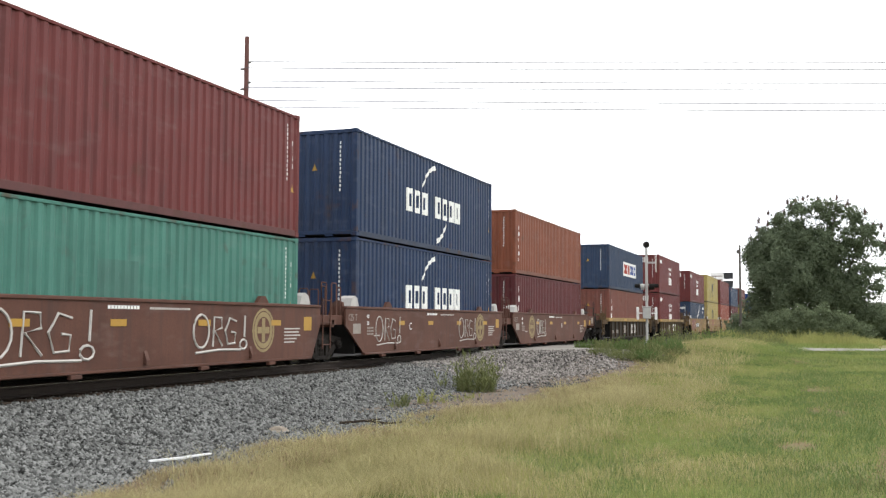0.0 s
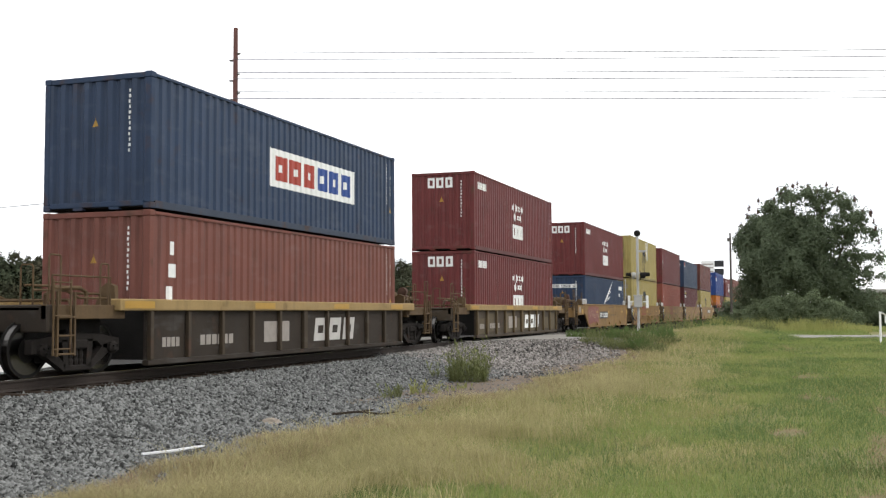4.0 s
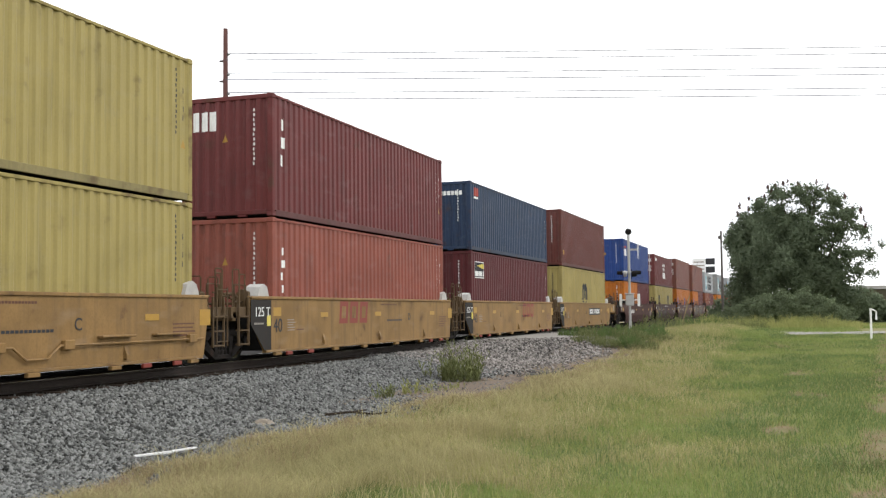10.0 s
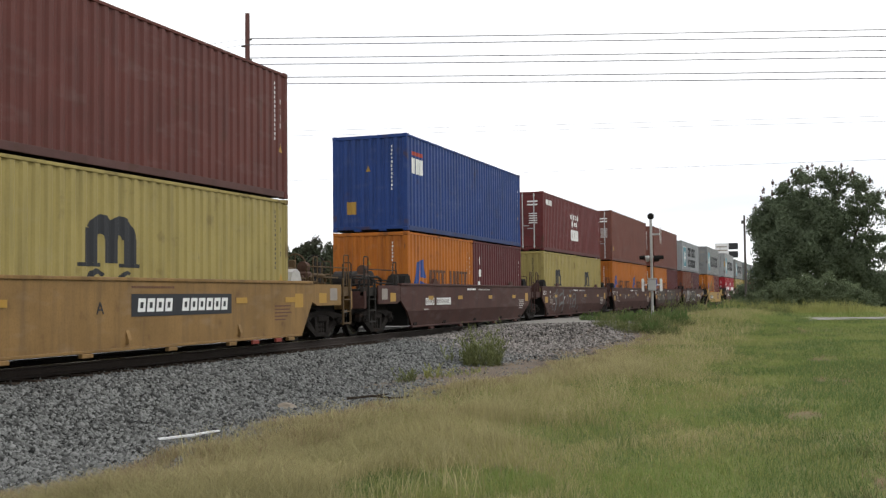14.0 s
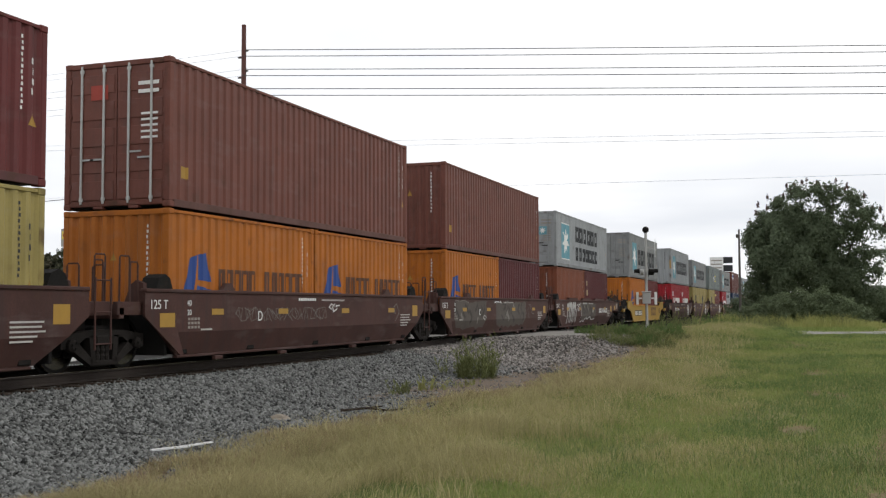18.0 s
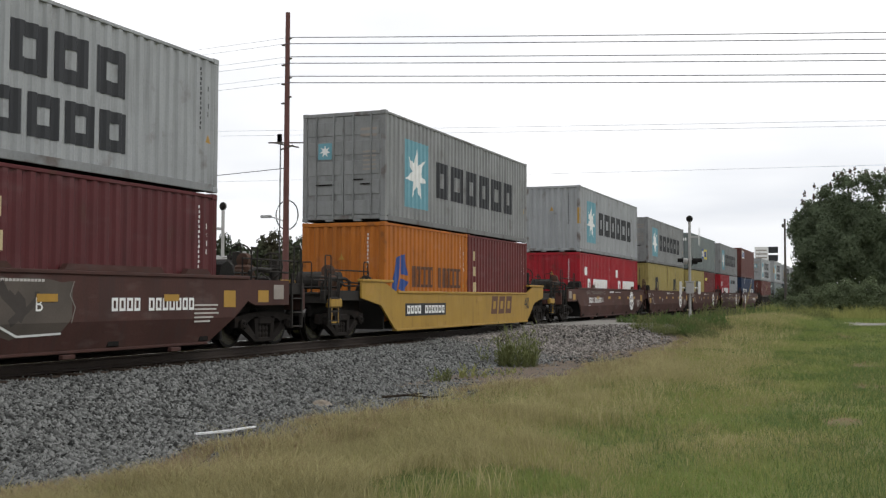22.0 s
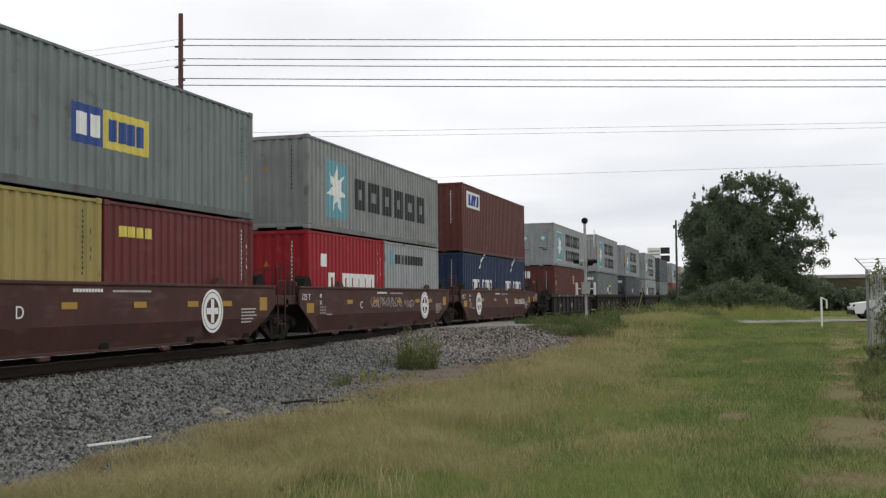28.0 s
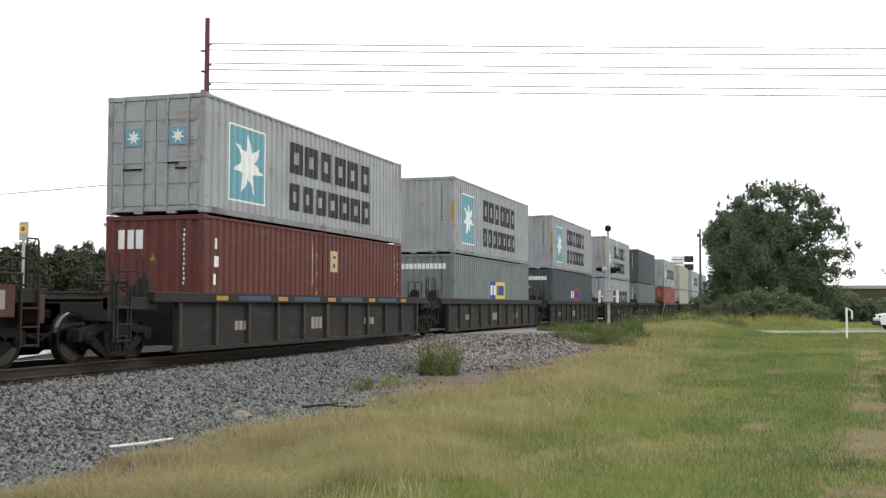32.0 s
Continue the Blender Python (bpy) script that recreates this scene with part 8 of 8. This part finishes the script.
fence = thing("chain_link_fence", "weathered chain-link fence with barbed arms and vines", "fence", place=(2.72, 29.0, -0.72))
for i in range(5):
    x, y = i * 1.0 * 2.4, i * -0.35 * 2.4
    p = part("post", Shape().tube([(x, y, -0.3), (x, y, 2.42)], 0.042, 8), GALV, fence)
    part("barb_arm", Shape().tube([(x, y, 2.40), (x - 0.28, y + 0.05, 2.72)], 0.018, 6), GALV, p)
for z in (0.12, 2.35):
    part("rail_pipe", Shape().tube([(0, 0, z), (9.6, -3.36, z)], 0.022, 6), GALV, fence)
mesh_lines = Shape()
for i in range(190):
    a = i * 0.053
    for dirn in (1, -1):
        b = a + dirn * 1.15
        q0, q1 = (a, 0.14), (b, 2.33)
        if 0 <= b <= 10.0:
            mesh_lines.tube([(q0[0] * 0.944, -q0[0] * 0.33, q0[1]), (q1[0] * 0.944, -q1[0] * 0.33, q1[1])], 0.006, 3)
roll = Shape()
for k in range(16):
    a = 6.283 * k / 16
    roll.tube([(0.22 + 0.16 * math.cos(a), -0.10 + 0.16 * math.sin(a), 0.05), (0.22 + 0.16 * math.cos(a + 0.5), -0.10 + 0.16 * math.sin(a + 0.5), 2.3)], 0.008, 3)
    roll.tube([(0.22 + 0.16 * math.cos(a), -0.10 + 0.16 * math.sin(a), 0.05), (0.22 + 0.16 * math.cos(a - 3), -0.10 + 0.16 * math.sin(a - 3), 1.2), (0.22 + 0.16 * math.cos(a - 6), -0.10 + 0.16 * math.sin(a - 6), 2.3)], 0.008, 3)
tagged(part("rolled_mesh", roll, CHAIN, fence), "roll of loose chain-link mesh", kind="stuff")
tagged(part("chain_link", mesh_lines, CHAIN, fence), kind="stuff")
for k in range(3):
    part("barbed_wire", Shape().tube([(-0.08 - 0.08 * k, 0.03, 2.50 + 0.09 * k), (9.5 - 0.08 * k, -3.33, 2.50 + 0.09 * k)], 0.006, 4), GALV, fence)
vine = crown("vine_leaves", [(1.0, -0.3, 1.2, 0.8, 0.35, 1.3), (2.6, -0.9, 1.2, 1.3, 0.45, 1.35), (4.6, -1.6, 1.2, 1.5, 0.5, 1.4), (1.9, -0.7, 2.4, 0.9, 0.4, 0.6), (0.4, -0.15, 0.3, 0.6, 0.6, 0.4), (0.3, -0.1, 2.2, 0.4, 0.2, 0.5), (0.5, -0.2, 1.1, 0.5, 0.25, 1.0)], 8500, 0.055, WEEDS, 14)
vine.parent = fence

suv = thing("parked_car", "white parked car seen from its front corner", "car", place=(7.75, 69.0, -0.42), turn=8)
part("body", Shape().prism([(-2.25, 0.35), (-2.32, 0.70), (-2.18, 0.96), (-1.15, 1.08), (2.2, 1.10), (2.3, 0.9), (2.28, 0.35)], "y", -0.9, 0.9), CAR_WHITE, suv)
part("cabin", Shape().prism([(-1.10, 1.082), (-0.45, 1.60), (0.0, 1.70), (1.6, 1.70), (2.15, 1.102)], "y", -0.80, 0.80), CAR_WHITE, suv)
part("side_window", Shape().prism([(-0.85, 1.14), (-0.38, 1.54), (0.5, 1.58), (0.5, 1.14)], "y", -0.812, -0.80), GLASS, suv)
part("side_window", Shape().prism([(0.58, 1.14), (0.58, 1.58), (1.5, 1.58), (1.85, 1.14)], "y", -0.812, -0.80), GLASS, suv)
part("windscreen", Shape().prism([(-1.07, 1.12), (-0.46, 1.58), (-0.50, 1.60), (-1.12, 1.13)], "y", -0.70, 0.70), GLASS, suv)
part("bumper", Shape().box(-2.40, -2.15, -0.86, 0.86, 0.30, 0.58, 0.06), RUBBER, suv)
for sy in (-1, 1):
    part("headlight", Shape().box(-2.30, -2.0, sy * 0.66 - 0.18, sy * 0.66 + 0.18, 0.72, 0.90, 0.05), GLASS, suv)
for x in (-1.45, 1.45):
    for sy in (-1, 1):
        w = part("wheel", Shape().lathe([(-0.11, 0.20), (-0.11, 0.33), (0.11, 0.33), (0.11, 0.20)], (x, sy * 0.82, 0.33), "y", 18), RUBBER, suv)
        part("rim", Shape().lathe([(-0.115, 0.05), (-0.115, 0.19), (0.115, 0.19), (0.115, 0.05)], (x, sy * 0.82, 0.33), "y", 14), GALV, w)

billboard = thing("billboard", "white and black roadside billboard on a steel pole", "billboard", place=(-21.0, 240, -0.5))
part("white_panel", Shape().box(-2.3, 0.6, -0.15, 0.15, 9.6, 12.6, 0.03), CAR_WHITE, billboard)
part("black_panel", Shape().box(0.62, 2.6, -0.15, 0.15, 11.2, 12.6, 0.03), DARK, billboard)
part("black_panel", Shape().box(0.62, 2.6, -0.15, 0.15, 9.4, 10.8, 0.03), DARK, billboard)
for k in range(3):
    part("lettering_bar", Shape().box(-2.0, 0.3, -0.17, -0.152, 10.1 + 0.8 * k, 10.35 + 0.8 * k), MARK["faded"], billboard)
part("pole", Shape().tube([(0, 0.3, -0.3), (0, 0.3, 12.0)], 0.3, 12), STEEL, billboard)

bank = thing("embankment", "grassy road embankment with a concrete parapet", "embankment", kind="structure")
part("slope", Shape().prism([(-8.0, -0.6), (0.0, 3.9), (8.0, 3.9), (16, -0.6)], "x", 6, 140), EARTH, bank, "", (0, 190, 0))
part("parapet", Shape().box(6, 140, -0.3, 0.0, 3.9, 4.5, 0.03), CONCRETE, bank, "", (0, 190, 0))
rail_fence = thing("dark_guard_fence", "dark low steel barrier below the embankment", "barrier", place=(0, 150, -0.5))
for i in range(24):
    part("post", Shape().box(5 + i * 2, 5.12 + i * 2, -0.06, 0.06, 0, 1.2), STEEL, rail_fence)
part("beam", Shape().box(4, 54, -0.08, 0.08, 0.55, 1.25, 0.02), STEEL, rail_fence)
unit = thing("utility_cabinet", "grey steel utility cabinet on the grass", "cabinet", place=(4.0, 120, -0.5))
part("body", Shape().box(-1.0, 1.0, -0.6, 0.6, 0.15, 1.5, 0.05), GALV, unit)
part("plinth", Shape().box(-1.1, 1.1, -0.7, 0.7, 0, 0.15, 0.02), CONCRETE, unit)
part("vent", Shape().box(-0.9, -0.2, -0.62, -0.6, 0.5, 1.2), STEEL, unit)

# Added strip: the shade beyond the train is put into its dark colour.
strip("dark_verge", BED, -23.2, TRACK_X - 4.45, 4, 110, 0.05, "gravel verge beyond the track, coloured dark for shade", 2.0, 0.03, 0.3)
strip("gravel_yard", CONCRETE, -52, -22.9, 6, 100, 0.04, "pale gravel yard beyond the tracks", 4.0, 0.03, 1.0)

# things beyond the tracks
def lamp_mast(x, y, high):
    ob = thing("floodlight_mast", "slim steel mast with a cluster of floodlights", "floodlight", "floodlight masts", place=(x, y, -0.6))
    part("shaft", Shape().tube([(0, 0, -0.2), (0, 0, high)], 0.10, 8, 0.06), GALV, ob)
    part("cross_arm", Shape().box(-1.0, 1.0, -0.04, 0.04, high - 0.1, high).box(-0.6, 0.6, -0.04, 0.04, high - 1.3, high - 1.2), GALV, ob)
    for k in (-0.9, 0.0, 0.9):
        part("floodlight", Shape().box(k - 0.18, k + 0.18, -0.2, 0.2, high, high + 0.35, 0.05), GALV, ob)
    for k in (-0.5, 0.5):
        part("floodlight", Shape().box(k - 0.18, k + 0.18, -0.2, 0.2, high - 1.2, high - 0.85, 0.05), GALV, ob)


lamp_mast(-80.0, 113.2, 11.6)
lamp_mast(-68.0, 106.0, 6.5)
pylon = thing("roadside_sign", "tall roadside sign with red and yellow panels", "sign", place=(-78.8, 95.7, -0.49))
part("shaft", Shape().tube([(0, 0, -12), (0, 0, 8.6)], 0.16, 8), GALV, pylon)
part("panel", Shape().box(-0.55, 0.55, -0.12, 0.12, 8.6, 10.6, 0.03), CONCRETE, pylon)
part("yellow_field", Shape().box(-0.40, 0.40, -0.14, -0.122, 9.4, 10.3), MARK["lemon"], pylon)
part("red_field", Shape().lathe([(-0.15, 0.1), (-0.143, 0.28)], (0, 0, 9.85), "y", 16), MARK["red"], pylon)
depot = thing("low_white_building", "long low white building beyond the tracks", "building", place=(-100, 118, -0.6))
part("wall", Shape().box(-24, 22, -3, 3, 0, 2.5, 0.05), CAR_WHITE, depot)
part("roof", Shape().prism([(-24.4, 2.5), (22.4, 2.5), (22.0, 2.9), (-24.0, 2.9)], "y", -3.4, 3.4), GALV, depot)
for k in range(7):
    part("window", Shape().box(-21 + k * 6, -19.6 + k * 6, -3.04, -2.98, 1.1, 2.0), GLASS, depot)

# ---- small things by the track ----
weed_clump("weed_clump", -8.2, 25.4, 0.48, 0.95, 120, "green leafy weeds growing from the ballast", seed=2)
weed_clump("weed_clump", -8.95, 25.6, 0.35, 0.75, 12, "low green weeds at the ballast's edge", seed=3)
weed_clump("weed_clump", -8.2, 20.1, 0.20, 0.34, 18, "low green weeds at the ballast's edge", seed=4)
weed_clump("weed_clump", -8.0, 21.4, 0.30, 0.36, 16, "low straggling weeds at the ballast's edge", OLIVE, 5)
weed_clump("weed_clump", -7.6, 22.6, 0.45, 0.22, 22, "low half-dry weeds on the dusty verge", OLIVE, 6)
for i, (x, y, s, h) in enumerate(((-9.3, 44.6, 0.8, 0.36), (-8.3, 44.0, 0.9, 0.42), (-7.9, 40.6, 0.7, 0.30), (-7.3, 43.2, 0.9, 0.48), (-7.2, 39.8, 0.6, 0.34), (-6.6, 42.2, 0.8, 0.45), (-6.4, 40.4, 0.6, 0.4), (-5.8, 40.2, 0.6, 0.38),
                                  (-5.6, 43.4, 0.6, 0.36), (-6.2, 44.4, 0.8, 0.5), (-8.9, 58.6, 0.9, 0.6), (-7.0, 56, 1.2, 0.8), (-5.6, 62, 1.3, 0.9), (-3.5, 70, 1.4, 0.9))):
    weed_clump("weed_clump", x, y, s, h, 120, "tangle of green weeds beside the crossing", WEEDS if i % 3 else LUSH, 10 + i)
for i, (x, y, s, h) in enumerate(((2.5, 26.9, 0.35, 0.30), (2.6, 24.9, 0.5, 0.36), (2.3, 22.0, 0.5, 0.30), (2.1, 19.4, 0.45, 0.34), (1.75, 16.8, 0.35, 0.20), (0.45, 12.5, 0.34, 0.13), (0.78, 12.9, 0.25, 0.12), (0.2, 9.7, 0.25, 0.11))):
    weed_clump("weed_clump", x, y, s, h, 45 if y > 15 else 26, "leafy green weeds along the fence", seed=40 + i)
board = thing("white_board", "broken white board lying on the ballast edge", "board", place=(-7.45, 11.29, ground_z(-7.45, 11.29) + 0.09))
part("plank", Shape().prism([(-0.46, 0.01), (0.05, -0.01), (0.02, 0.04), (-0.46, 0.05)], "z", 0, 0.02), CAR_WHITE, board)
part("splinter", Shape().prism([(0.06, 0.0), (0.46, 0.05), (0.44, 0.09), (0.05, 0.05)], "z", 0.004, 0.02), CAR_WHITE, board)
board.matrix_basis = board.matrix_basis @ pose(0, 0, 0, 6, 0, 68)
PALE_ROCK = material("pale tan rock", (0.30, 0.26, 0.21), 0.9, scale=8, mix=0.5, spec=0.1)
rock = thing("pale_rock", "pale angular stone among the ballast", "rock", place=(-8.15, 15.05, ground_z(-8.15, 15.05) + 0.05))
stone_bm = bmesh.new()
bmesh.ops.create_icosphere(stone_bm, subdivisions=2, radius=0.14)
for v in stone_bm.verts:
    v.co *= 0.85 + 0.5 * noise.noise(v.co * 9)
    v.co.z = max(v.co.z * 0.7, -0.06)
    v.co.x *= 1.25
stone_me = bpy.data.meshes.new("stone")
stone_bm.to_mesh(stone_me)
stone_bm.free()
part("stone", stone_me, PALE_ROCK, rock)
stick = thing("dark_branch", "dark fallen branch on the gravel", "branch", place=(-7.2, 16.4, ground_z(-7.2, 16.4) + 0.07))
part("branch", Shape().tube([(-0.5, -0.1, 0.0), (-0.1, 0.05, 0.04), (0.35, 0.0, 0.02), (0.62, 0.12, 0.05)], 0.025, 6, 0.012).tube([(-0.1, 0.05, 0.04), (0.1, 0.25, 0.06)], 0.014, 5), TIE, stick)


# ---- what moves ----
def wheels_pose(y, angle):
    return pose(0, y, 0.46, math.degrees(angle) % 360)


def motions():
    for ob, s, z in MOVING:
        walk(ob, [(t, pose(TRACK_X, s - travelled(t), z)) for t in range(0, 33, 4)])
    along = {ob: s for ob, s, z in MOVING}
    for wheels, car, y in WHEELS:
        def spin(t):
            return wheels_pose(y, travelled(t) / 0.46)
        # the wheels roll on the rail from the crossing until they have passed the camera
        near = [0.05 * k for k in range(641) if 7.0 < along[car] + y - travelled(0.05 * k) < 62]
        if near:
            rows = ([] if near[0] == 0 else [(0, spin(near[0]))]) + [(t, spin(t)) for t in near] + ([] if near[-1] >= 31.99 else [(32, spin(near[-1]))])
            walk(wheels, rows)


motions()
